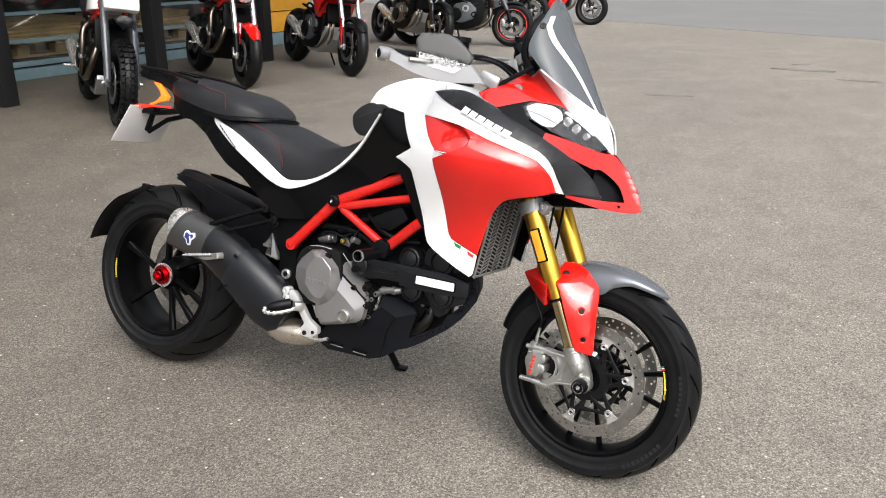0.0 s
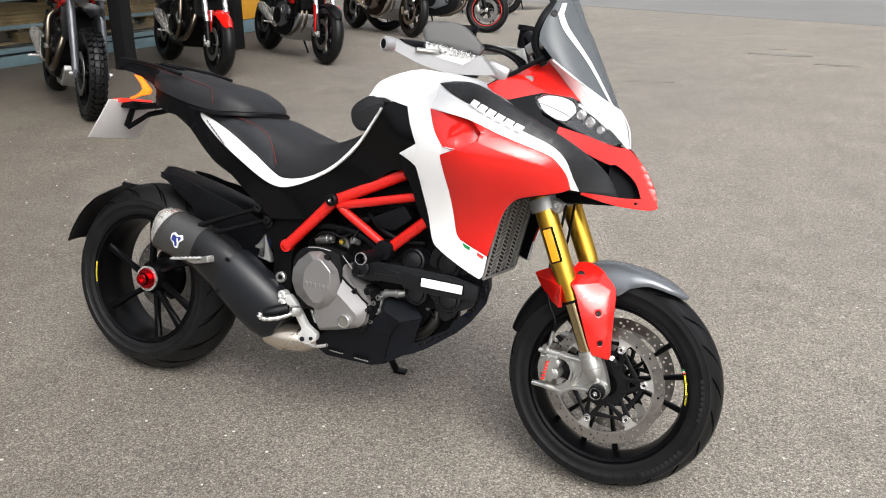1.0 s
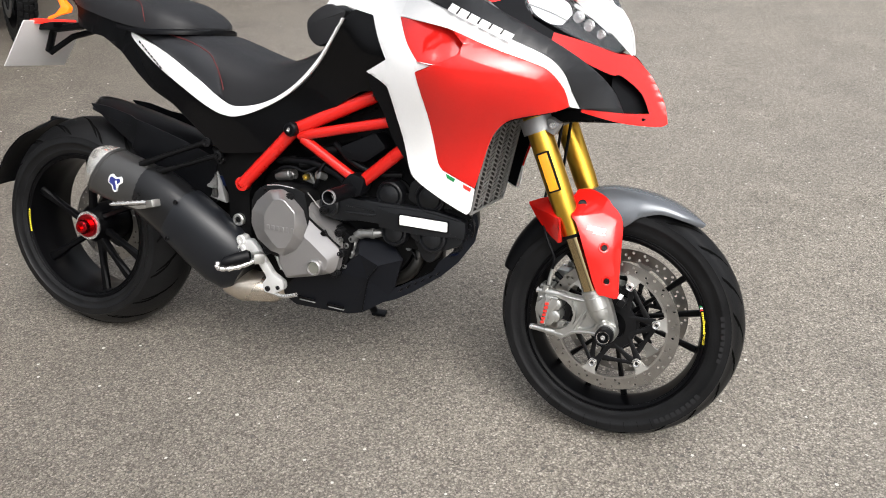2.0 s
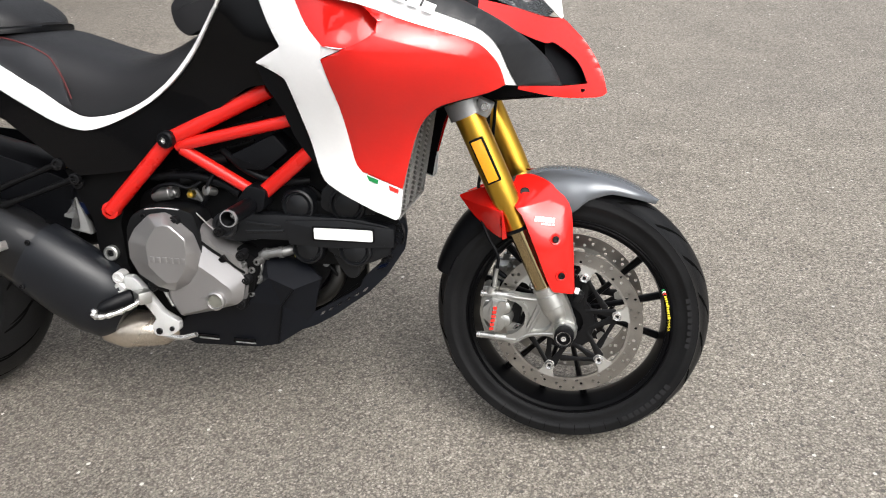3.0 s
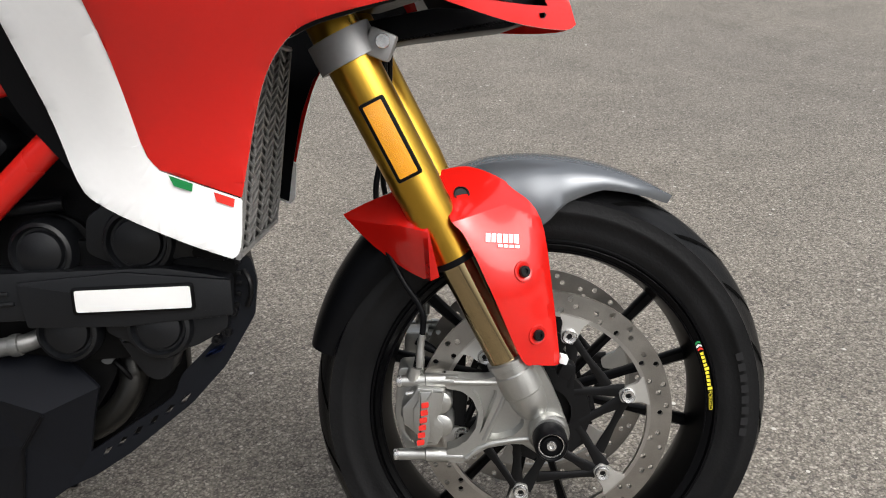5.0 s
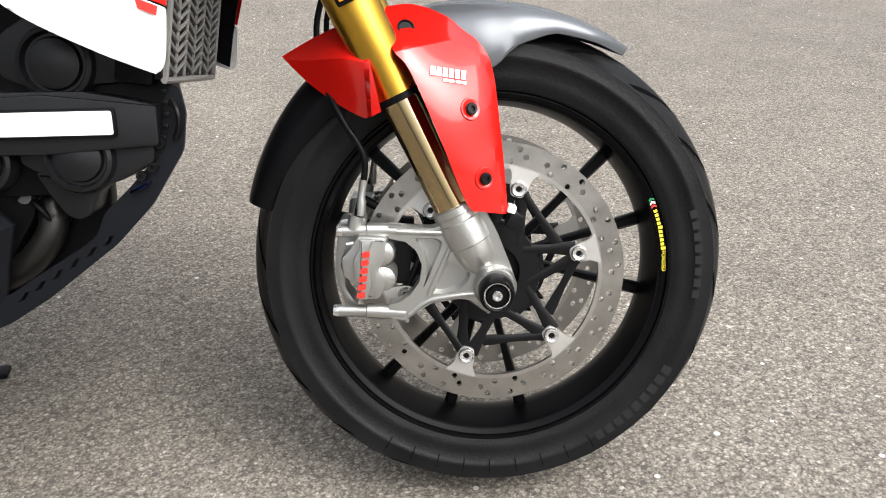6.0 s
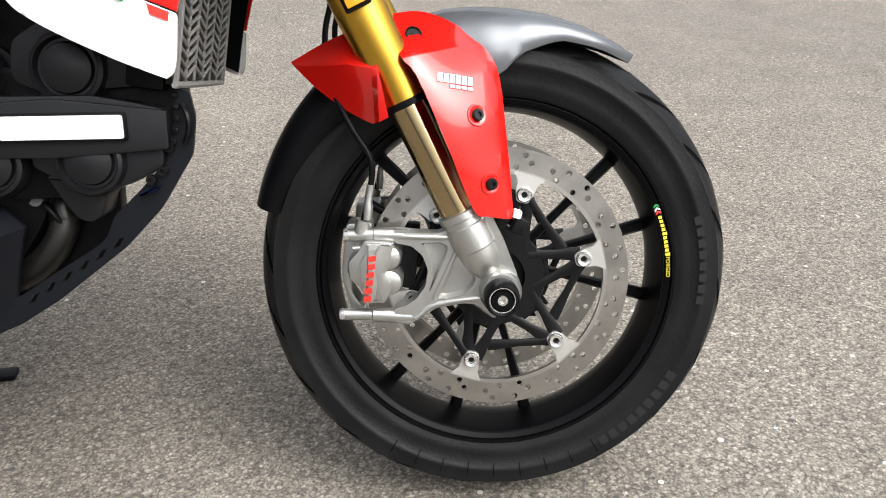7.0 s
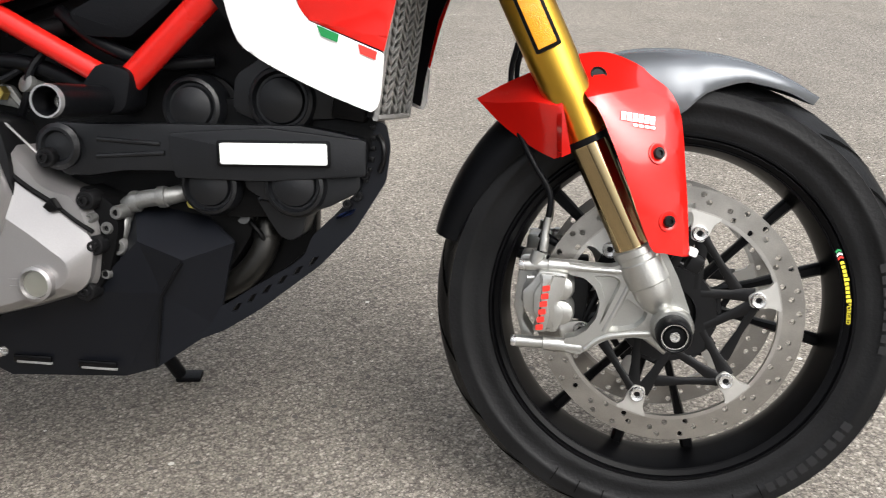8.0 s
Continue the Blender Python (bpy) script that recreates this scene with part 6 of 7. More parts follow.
for c in range(NC + 1):
    y0 = -.16 + .24 * c / NC
    part("guard_bar", made(tube, [rad_at(0, y0, .004), rad_at(1, y0, .004)], .0034 if c in (0, NC) else .0018, 6), GRILLE, g)
for h in (0, 1):
    part("guard_rail", made(tube, [rad_at(h, -.163, .004), rad_at(h, .083, .004)], .0036, 6), GRILLE, g)

# swingarm side plate, shock, pedal side
side = part("pivot_plate", made(prism, rounded([(.50, .62), (.56, .612), (.70, .635), (.765, .70), (.755, .72), (.70, .70), (.645, .56), (.62, .50), (.625, .40), (.66, .33), (.60, .30), (.56, .36), (.555, .50)], .012), -.138, -.09, .006), ENGINE_DARK, bike, "black swingarm pivot plate")
part("pivot_boss", made(lathe, [(.0165, 0), (.0165, -.010), (.0140, -.012), (.0090, -.012), (.0090, -.004), (.0001, -.004)], (.592, -.138, .432), seg=28), CAST, side, "silver pivot bolt")
part("pivot_core", made(bolt_mesh, (.592, -.143, .432), .0075, .006, seg=6), CARRIER, side)
part("pivot_cap", made(bolt_mesh, (.535, -.138, .585), .012, .008), CARRIER, side)
part("shock_reservoir", made(lathe, [(.024, 0), (.026, .01), (.026, .07), (.022, .078)], (.505, -.09, .49), (0.15, 0, 1), 24), MATT_BLACK, bike, "black shock reservoir")
part("shock_collar", made(lathe, [(.0275, .022), (.0275, .048)], (.505, -.09, .49), (0.15, 0, 1), 24), BLUE_ANOD, bike, "dark blue shock collar")
LINK_EDGE = [(.507, .550), (.519, .523), (.535, .464), (.484, .476), (.486, .482), (.508, .479), (.507, .497), (.474, .503), (.474, .510), (.493, .517)]
bm = made(prism, rounded(LINK_EDGE, .003), -.12, -.10, .003)
part("shock_link", bm, GRILLE, bike, "dull grey shock linkage plate")
arm_edge = [(.634, .392), (.652, .394), (.668, .379), (.690, .349), (.716, .3135), (.7505, .294), (.751, .274), (.722, .257), (.692, .258), (.684, .279), (.699, .298), (.676, .330), (.648, .362), (.634, .364)]
bracket = part("footrest_bracket", made(prism, rounded(arm_edge, .006), -.180, -.160, .004), BRIGHT_CAST, bike, "slim silver footrest bracket")
for x, z in ((.622, .388), (.623, .364)):
    part("bracket_boss", made(lathe, [(.0135, .022), (.0135, -.002), (.011, -.005), (.006, -.005), (.005, -.001), (.0001, -.001)], (x, -.178, z), seg=24), BRIGHT_CAST, bracket)
for x, z, r in ((.704, .270, .0075), (.734, .277, .0055), (.668, .352, .005)):
    part("bracket_bolt", made(bolt_mesh, (x, -.180, z), r, .004), CARRIER, bracket)
part("pedal_rod", made(tube, [(.690, -.150, .395), (.728, -.150, .318)], .0045, 10), CAST, bracket)


def toothed_bar(bm, a, b, n, r):
    """A slim bar with a row of low teeth and a rounded outer tip."""
    a, b = Vector(a), Vector(b)
    tube(bm, [a, a.lerp(b, .06), b], [r * .6, r, r * 1.1], 10)
    for k in range(n):
        c0 = a.lerp(b, (k + .8) / (n + .6))
        block(bm, (r * 1.0, r * 1.1, r * .9), Matrix.Translation(c0 + Vector((0, 0, r * .95))) @ pose(0, 0, 0, 0, 0, math.degrees(math.atan2(b.y - a.y, b.x - a.x))), .0008)


edge_line = spline([(.680, -.205, .347), (.650, -.232, .333), (.622, -.256, .329), (.610, -.265, .335), (.613, -.263, .347)], 5)
peg_bm = made(tube, edge_line, [.0065 + .0016 * math.cos(2.4 * k) for k in range(len(edge_line))], 10)
peg = part("footrest", peg_bm, POLISHED, bike, "silver scalloped footrest with a black rubber pad")
part("footrest_rubber", made(tube, [(.617, -.257, .344), (.624, -.252, .347), (.645, -.232, .353), (.668, -.212, .360)], [.007, .013, .0165, .0165], 14, flat=.75), MATT_BLACK, peg)
part("footrest_knuckle", made(block, (.034, .03, .028), pose(.680, -.190, .352, 0, 0, -40), .006), CAST, peg)
bm = made(tube, spline([(.71, -.172, .258), (.75, -.178, .256), (.79, -.182, .268)], 6), .0055, 10)
part("brake_pedal", bm, POLISHED, bike)

# exhaust
def ovals(bm, rows, n=28, power=2.4):
    """Skins oval sections along a line: place, direction, half height, half width."""
    rings = []
    for (x, y, z), (dx, dz), a, b in rows:
        d = Vector((dx, 0, dz)).normalized()
        u = Vector((-d.z, 0, d.x))
        ring = []
        for k in range(n):
            t = 2 * math.pi * k / n
            c, s = math.cos(t), math.sin(t)
            ring.append(Vector((x, y, z)) + u * (a * math.copysign(abs(c) ** (2 / power), c)) + Vector((0, b * math.copysign(abs(s) ** (2 / power), s), 0)))
        rings.append(ring)
    loft(bm, rings)


AX = (.84, -.54)
bm = B()
ovals(bm, [((.155, -.175, .527), (.98, -.2), .052, .040), ((.160, -.175, .527), (.98, -.2), .062, .048), ((.172, -.175, .525), (.98, -.2), .068, .052), ((.188, -.175, .524), (.92, -.39), .071, .055), ((.199, -.175, .522), AX, .072, .056)])
silencer = part("silencer", bm, TITAN, bike, "short silencer with a titanium end cap")
bm = B()
ovals(bm, [((.153, -.175, .527), (.98, -.2), .046, .036), ((.175, -.175, .525), (.98, -.2), .044, .034)])
part("silencer_mouth", bm, ENGINE_DARK, silencer)
bm = B()
ovals(bm, [((.190, -.175, .524), AX, .0745, .0582), ((.199, -.175, .521), AX, .0752, .0588), ((.201, -.175, .520), AX, .073, .057), ((.232, -.175, .511), AX, .074, .057), ((.30, -.175, .493), (.9, -.43), .071, .056), ((.35, -.175, .478), (.88, -.47), .066, .055)])
part("silencer_sleeve", bm, TITAN_DARK, silencer, "grey titanium sleeve")
bm = B()
ovals(bm, [((.318, -.172, .492), (.9, -.43), .066, .057), ((.335, -.172, .484), (.89, -.45), .073, .061), ((.40, -.168, .446), AX, .078, .062), ((.43, -.166, .427), AX, .079, .062)])
part("carbon_shield", bm, CARBON, silencer, "dark carbon silencer shield")
bm = B()
ovals(bm, [((.425, -.166, .430), AX, .080, .063), ((.44, -.166, .420), AX, .082, .064), ((.50, -.160, .374), AX, .087, .064), ((.555, -.150, .330), AX, .088, .060), ((.592, -.146, .302), AX, .075, .052), ((.612, -.143, .288), AX, .048, .038)])
part("heat_shield", bm, SHIELD_BLACK, silencer, "matt black heat shield")
for x, z in ((.455, .475), (.425, .375)):
    part("shield_bolt", made(bolt_mesh, (x, -.225, z), .006, .005), CARRIER, silencer)
bm = B()
ovals(bm, [((.53, -.10, .257), (1, -.1), .022, .045), ((.555, -.105, .250), (1, -.1), .036, .060), ((.60, -.105, .248), (1, 0), .045, .07), ((.69, -.10, .25), (1, 0), .038, .06), ((.72, -.09, .255), (1, 0), .02, .04)])
part("collector_box", bm, COLLECTOR, bike, "heat-tinted steel exhaust collector")
for k in range(2):
    part("collector_stud", made(lathe, [(.006, 0), (.006, .05)], (.535 + .012 * k, -.12, .213), (0, 0, 1), 10), DULL_METAL, bike)
# badge and silver passenger footrest over the silencer
yb = -.2355
bm = made(prism, rounded([(0.2454, 0.5050), (0.2571, 0.4988), (0.2602, 0.4839), (0.2719, 0.4808), (0.2766, 0.4988), (0.2922, 0.5089), (0.2883, 0.5245), (0.2703, 0.5206), (0.2602, 0.5300), (0.2493, 0.5222)], .005), yb, yb + .012)
badge = part("exhaust_badge", bm, LABEL_WHITE, silencer, "small white and blue badge")
part("badge_shape", made(prism, rounded([(0.2501, 0.5050), (0.2610, 0.5011), (0.2641, 0.4878), (0.2703, 0.4863), (0.2735, 0.5011), (0.2867, 0.5105), (0.2844, 0.5198), (0.2711, 0.5159), (0.2602, 0.5237), (0.2532, 0.5183)], .004), yb - .0012, yb), PRINT_BLUE, badge)
part("badge_bar", made(block, (.0045, .002, .020), pose(.275, yb - .002, .503, 0, -10, 0)), LABEL_WHITE, badge)
ppeg = part("passenger_footrest", made(toothed_bar, (.272, -.262, .453), (.372, -.238, .467), 7, .0046), POLISHED, bike, "silver folded passenger footrest")
part("footrest_pad", made(prism, rounded([(.300, .452), (.378, .465), (.398, .468), (.376, .452), (.345, .446)], .005), -.245, -.232, .003), CAST, ppeg)
part("footrest_knuckle", made(block, (.030, .03, .020), pose(.392, -.235, .466, 0, -15, -15), .005), CAST, ppeg)
bm = B()
tube(bm, [(.535, -.15, .597), (.44, -.17, .563), (.33, -.20, .525)], [.0075, .006, .009], 10)
tube(bm, [(.50, -.145, .628), (.42, -.165, .597), (.32, -.195, .555)], [.0075, .006, .009], 10)
tube(bm, [(.34, -.20, .53), (.36, -.21, .46)], [.012, .008], 10)
hanger = part("footrest_hanger", bm, ENGINE_DARK, bike, "black passenger footrest hanger")
for x, z in ((.537, .597), (.502, .628)):
    part("hanger_bolt", made(lathe, [(.0125, .004), (.0125, -.006), (.008, -.007), (.006, -.003), (.0001, -.003)], (x, -.152, z), seg=20), CARRIER, hanger)

# hugger, spray guard, tail
def arch(bm, line, wide, thick=.004, crown=.02, n=10, centre=(0, .32)):
    """A curved guard across the bike along a line of (x, z)."""
    rows = []
    P = [Vector(p) for p in line]
    for i, p in enumerate(P):
        d = (P[min(i + 1, len(P) - 1)] - P[max(i - 1, 0)]).normalized()
        u = Vector((-d.y, d.x))
        if u.dot(p - Vector(centre)) < 0:
            u = -u
        w = wide(i / (len(P) - 1))
        top = [(-1 + 2 * k / n) for k in range(n + 1)]
        o = [(p.x - u.x * crown * t * t, w * t, p.y - u.y * crown * t * t) for t in top]
        q = [(p.x - u.x * (crown * t * t + thick), w * t * .97, p.y - u.y * (crown * t * t + thick)) for t in reversed(top)]
        rows.append(o + q)
    loft(bm, rows)


hug = spline([(.02, .702), (.06, .700), (.13, .685), (.22, .665), (.33, .635), (.45, .60), (.52, .56)], 3)
part("hugger", made(arch, hug, ramp_of((0, .035), (.08, .06), (.3, .088), (1, .095)), .004, .03), MATT_BLACK, bike, "matt black rear hugger")
for s in (1, -1):
    hs = [(.055, .690), (.12, .685), (.25, .655), (.40, .612), (.50, .575), (.53, .50), (.47, .44), (.38, .46), (.30, .51), (.22, .575), (.12, .640)]
    bm = sheet(rounded(hs, .008), lambda x, z: -.088 - .015 * (x > .2), .004, .03, .002, mirror=s < 0)
    part("hugger_side", bm, MATT_BLACK, bike)
spray = [(r * math.cos(radians(a)), RR + r * math.sin(radians(a))) for a, r in ((118, .342), (132, .350), (145, .358), (158, .364), (166, .366))]
part("spray_guard", made(arch, spline([Vector(p) for p in spray], 4), ramp_of((0, .05), (.2, .085), (1, .09)), .004, .016), MATT_BLACK, bike, "black rear spray guard")
part("spray_arm", made(tube, [(0, .15, RR), (-.12, .15, .50), (-.2, .10, .60), (-.2, .02, .615)], .009, 8), MATT_BLACK, bike)
tail = [(-.150, 1.022), (-.141, 1.008), (-.061, .996), (-.026, .988), (.020, .959), (.026, .941), (.024, .902), (.077, .882), (.115, .877), (.180, .840), (.233, .788), (.284, .747), (.434, .672), (.552, .605), (.568, .71), (.50, .735), (.346, .815), (.250, .872), (.214, .895), (.184, .907), (.106, .948), (.047, 1.002), (.031, 1.014), (.014, 1.026), (-.085, 1.040), (-.120, 1.040)]
for mir in (False, True):
    part("tail_panel", sheet(rounded(tail, .008), lambda x, z: -.078 - .026 * max(0, min(1, (x + .1) / .4)), .02, .03, .004, mirror=mir), MATT_BLACK, bike, "dark grey tail panel")
part("tail_top", made(hull4, [(-.15, 1.030, 1.014, .07), (-.06, 1.032, .995, .085), (.03, 1.012, .96, .085), (.10, .965, .93, .09), (.25, .90, .88, .10)], 4), MATT_BLACK, bike)
for s in (1, -1):
    bm = made(tube, spline([(-.12, -s * .092, 1.040), (0, -s * .108, 1.031), (.09, -s * .120, 1.018), (.16, -s * .124, 1.004)], 5), .006, 10)
    part("grab_handle", bm, MATT_BLACK, bike)
    lampq = [(-.046, .992), (-.024, .988), (-.003, .970), (.022, .947), (.015, .934), (-.025, .925), (-.060, .912), (-.060, .918), (-.032, .928), (-.009, .947), (-.018, .966)]
    bm = sheet(rounded(lampq, .003), lambda x, z: -.110, .012, .02, .002, mirror=s < 0)
    part("tail_lamp", bm, LIT_AMBER, bike, "lit amber tail indicator")
part("rear_lamp", made(block, (.03, .15, .014), pose(-.15, 0, .905, 0, -8, 0), .005), LIT_RED, bike, "lit red rear lamp")
fork = B()
tube(fork, [(-.02, -.02, .90), (-.14, -.01, .885), (-.175, 0, .82)], .011, 8)
tube(fork, [(-.02, .02, .885), (-.10, .02, .865), (-.17, 0, .815)], .009, 8)
block(fork, (.06, .10, .02), pose(-.13, 0, .893, 0, -8, 0), .006)
part("plate_bracket", fork, MATT_BLACK, bike, "black number plate bracket")
lo, hi = Vector((-.225, 0, .775)), Vector((-.14, 0, .905))
tilt = math.degrees(math.atan2(hi.x - lo.x, hi.z - lo.z))
part("number_plate", made(block, (.003, .225, .158), Matrix.Translation((lo + hi) / 2 + Vector((-.006, 0, 0))) @ pose(0, 0, 0, 0, tilt, 0), .001), PLATE_BACK, bike, "pale number plate seen from behind")

# handlebar
BARS = STEER @ Matrix.Translation((.014, 0, .016))
bar = made(tube, spline([(1.06, -.415, 1.098), (1.115, -.30, 1.100), (1.15, -.22, 1.105), (1.20, -.10, 1.12), (1.205, 0, 1.122), (1.20, .10, 1.12), (1.15, .22, 1.105), (1.115, .30, 1.100), (1.06, .415, 1.098)], 5), .011, 12)
hb = part("handlebar", bar, CAST, bike, "tapered handlebar", BARS)
G_ctrl = lambda x, z: -.43 + (x - 1.05) * .55
wing = [(1.033, 1.103), (1.041, 1.116), (1.062, 1.112), (1.126, 1.085), (1.207, 1.065), (1.242, 1.09), (1.277, 1.047), (1.190, 1.043), (1.126, 1.056), (1.074, 1.080), (1.045, 1.093)]
shield = [(1.122, 1.112), (1.113, 1.138), (1.119, 1.159), (1.16, 1.163), (1.185, 1.159), (1.212, 1.143), (1.246, 1.108), (1.239, 1.089)]
lens = [(1.123, 1.113), (1.18, 1.104), (1.238, 1.090), (1.212, 1.058), (1.165, 1.068), (1.123, 1.084)]
for mir in (False, True):
    s = 1 if mir else -1
    hg = part("hand_guard", sheet(curvy(wing), G_ctrl, .022, .010, 0, mirror=mir), SILVER, bike, "silver hand guard", BARS)
    part("guard_shield", sheet(curvy(shield), lambda x, z: G_ctrl(x, z) + .3 * (z - 1.09), .006, .010, .0015, mirror=mir), SATIN_GREY, hg, "dark grey hand shield")
    part("indicator_lens", sheet(rounded(lens, .004), G_ctrl, .004, .02, .001, lift=-.002, mirror=mir), CLEAR, hg, "clear front indicator lens")
    part("indicator_bowl", sheet(rounded(lens, .004), G_ctrl, .004, .012, lift=.012, mirror=mir), LABEL_WHITE, hg)
    facet_rng = random.Random(7)
    for k in range(9):
        for j in range(3):
            x = 1.131 + .0112 * k + .002 * j
            z = 1.1065 - .0022 * k - .0085 * j + (.002 * k if j == 2 else 0)
            if z < 1.072 or facet_rng.random() < .15:
                continue
            tilt = facet_rng.uniform(-28, 28)
            part("indicator_led", made(block, (.0078, .004, .0058), pose(x, s * (-G_ctrl(x, z) - .007), z, tilt * s, 0, s * (29 + tilt * .6)), .0008), CHROME if facet_rng.random() < .6 else BRACKET_GREY, hg)
    part("grip", made(tube, [(1.067, s * .40, 1.098), (1.12, s * .29, 1.100)], .0165, 16), MATT_BLACK, hb, "black rubber grip")
    part("bar_end", made(lathe, [(.017, 0), (.018, .006), (.016, .022), (.012, .025), (.009, .018), (.0001, .018)], (1.056, s * .422, 1.098), (-.43, s * .9, 0), 20), SILVER, hb, "silver bar end")
    part("bar_end_cap", made(lathe, [(.0115, .019), (.0115, .0235), (.0001, .0235)], (1.056, s * .422, 1.098), (-.43, s * .9, 0), 16), MATT_BLACK, hb)
    part("switch_block", made(block, (.04, .05, .04), pose(1.135, s * .255, 1.102, 0, 0, -s * 24), .008), MATT_BLACK, hb)
    part("lever", made(tube, spline([(1.16, s * .24, 1.10), (1.18, s * .28, 1.095), (1.15, s * .36, 1.09), (1.115, s * .41, 1.09)], 5), .006, 8), CAST, hb)
part("fluid_pot", made(lathe, [(.022, 0), (.025, .006), (.025, .035), (.03, .036), (.03, .048), (.0001, .050)], (1.14, -.20, 1.12), (0, 0, 1), 24), MATT_BLACK, hb, "black brake fluid pot")
part("fluid_pot", made(lathe, [(.022, 0), (.025, .006), (.025, .05), (.032, .052), (.032, .066), (.0001, .068)], (1.13, .22, 1.15), (.1, 0, 1), 24), MATT_BLACK, hb)
yoke = B()
prism(yoke, rounded([(1.26, 1.055), (1.30, 1.06), (1.305, 1.04), (1.26, 1.035)], .008), -.13, .13, .004)
for y in (-.04, .04):
    block(yoke, (.035, .03, .06), pose(1.235, y, 1.10, 0, -20, 0), .006)
    block(yoke, (.05, .028, .028), pose(1.285, y * 2.2, 1.135, 0, -35, 0), .006)
part("top_yoke", yoke, CAST, bike, "silver top yoke", BARS)
part("dash", made(block, (.03, .16, .10), pose(1.275, 0, 1.13, 0, -35, 0), .012), GLOSS_BLACK, bike, "dark instrument screen", BARS)
part("inner_lamp_shell", made(block, (.06, .08, .04), pose(1.215, -.13, 1.075, 0, 20, 12), .012), SILVER, bike)
for y0 in (-.09, -.13, -.06):
    bm = made(tube, spline([(1.13, -.22, 1.11), (1.19, -.17, 1.13 + y0 * .1), (1.24, y0, 1.10), (1.29, y0 * .6, 1.04)], 6), .0045, 8)
    part("bar_cable", bm, MATT_BLACK, hb)

# side stand on the far side
bm = made(tube, [(.78, .12, .28), (.785, .20, .18), (.79, .285, .085)], .012, 10)
stand = part("side_stand", bm, MATT_BLACK, bike, "black side stand")
part("stand_foot", made(block, (.044, .030, .010), pose(.803, .298, .0755, 12.9, 0, 8), .004), MATT_BLACK, stand)
part("ankle_plate", made(prism, rounded([(.74, .33), (.83, .33), (.82, .26), (.76, .25)], .008), .09, .13, .004), ENGINE_DARK, bike)

# ---- shop front behind the yard ----
YARD = 0.17
GLASS_LINE = pose(-4.38, 8.82, YARD, 0, 0, math.degrees(math.atan2(.885, .466)))
POST_LINE = pose(-3.82, 7.19, YARD, 0, 0, math.degrees(math.atan2(.906, .424)))
BLUE_FRAME = material("blue_grey_frame_paint", (0.16, 0.24, 0.27), 0.45, var=0.15, bump=0.03)
POST_BLACK = material("black_post_cladding", (0.008, 0.008, 0.009), 0.5, var=0.2)
PINE = material("rough_pine", (0.46, 0.33, 0.15), 0.75, var=0.3, scale=5, fine=90, bump=0.3)
# near-black colour stands in for the low light inside the shop
INSIDE = material("interior_shade_colour", (0.05, 0.05, 0.05), 0.8, var=0.3)
ORANGE_PANEL = material("orange_yellow_panel", (0.75, 0.36, 0.03), 0.5, var=0.1)
RENDER_WALL = material("pale_grey_wall_render", (0.42, 0.42, 0.41), 0.85, var=0.15, scale=2, fine=120, bump=0.3)
PANE = glass_material("shop_glass", (0.05, 0.06, 0.06), 0.90, 0.02)


def structure(name, bm, mat, m, label, category):
    ob = new(name, mesh_of(name, bm, mat))
    ob.matrix_world = m
    return tagged(ob, label, category, kind="structure")


def box_at(x, y, z, sx, sy, sz, bevel=0.004):
    return made(block, (sx, sy, sz), Matrix.Translation((x, y, z)), bevel)


# along x of GLASS_LINE runs the glazing; y points into the building
for k, s in enumerate((0.0, 1.79, 3.58)):
    structure("post_%d" % (k + 1), box_at(s, 0, 1.5, .15, .15, 3.0, .008), POST_BLACK, POST_LINE, "black clad canopy post on the tarmac", "post")
structure("canopy", box_at(1.0, -.1, 3.06, 11.0, 2.9, .16, .01), POST_BLACK, POST_LINE, "black canopy edge over the shop front", "canopy")
shop = structure("window_1", box_at(-1.7, .04, .055, 10.4, .10, .11), BLUE_FRAME, GLASS_LINE, "blue-grey framed shop window standing on the yard", "window")
for z, h in ((.155, .05), (.385, .035), (.66, .035), (1.6, .05), (2.7, .10)):
    part("window_rail", box_at(-1.7, .04, z, 10.4, .07, h), BLUE_FRAME, shop)
for k in range(6):
    part("mullion", box_at(-6.85 + 2.06 * k, .04, 1.42, .09, .09, 2.6), BLUE_FRAME, shop)
for k in range(5):
    part("pane", box_at(-5.82 + 2.06 * k, .045, 1.42, 1.97, .006, 2.5, 0), PANE, shop)
# unseen upper wall, added tall to hold sky light off the yard
structure("wall_north", made(block, (11.8, .25, 4.6), Matrix.Translation((-1.1, .1, 5.05)), .0), RENDER_WALL, GLASS_LINE, "unseen plain pale wall above the shop window", "wall")
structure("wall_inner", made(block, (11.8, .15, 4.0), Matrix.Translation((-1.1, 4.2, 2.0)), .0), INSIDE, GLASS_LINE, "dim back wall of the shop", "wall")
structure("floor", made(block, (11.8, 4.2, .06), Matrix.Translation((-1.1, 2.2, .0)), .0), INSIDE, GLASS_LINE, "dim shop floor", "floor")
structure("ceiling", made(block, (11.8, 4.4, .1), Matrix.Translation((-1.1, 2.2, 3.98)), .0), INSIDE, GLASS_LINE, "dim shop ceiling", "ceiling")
for k, x in enumerate((-7.0, 4.85)):
    structure("wall_side_%d" % (k + 1), made(block, (.2, 4.4, 4.0), Matrix.Translation((x, 2.25, 2.0)), .0), RENDER_WALL, GLASS_LINE, "plain end wall of the shop", "wall")


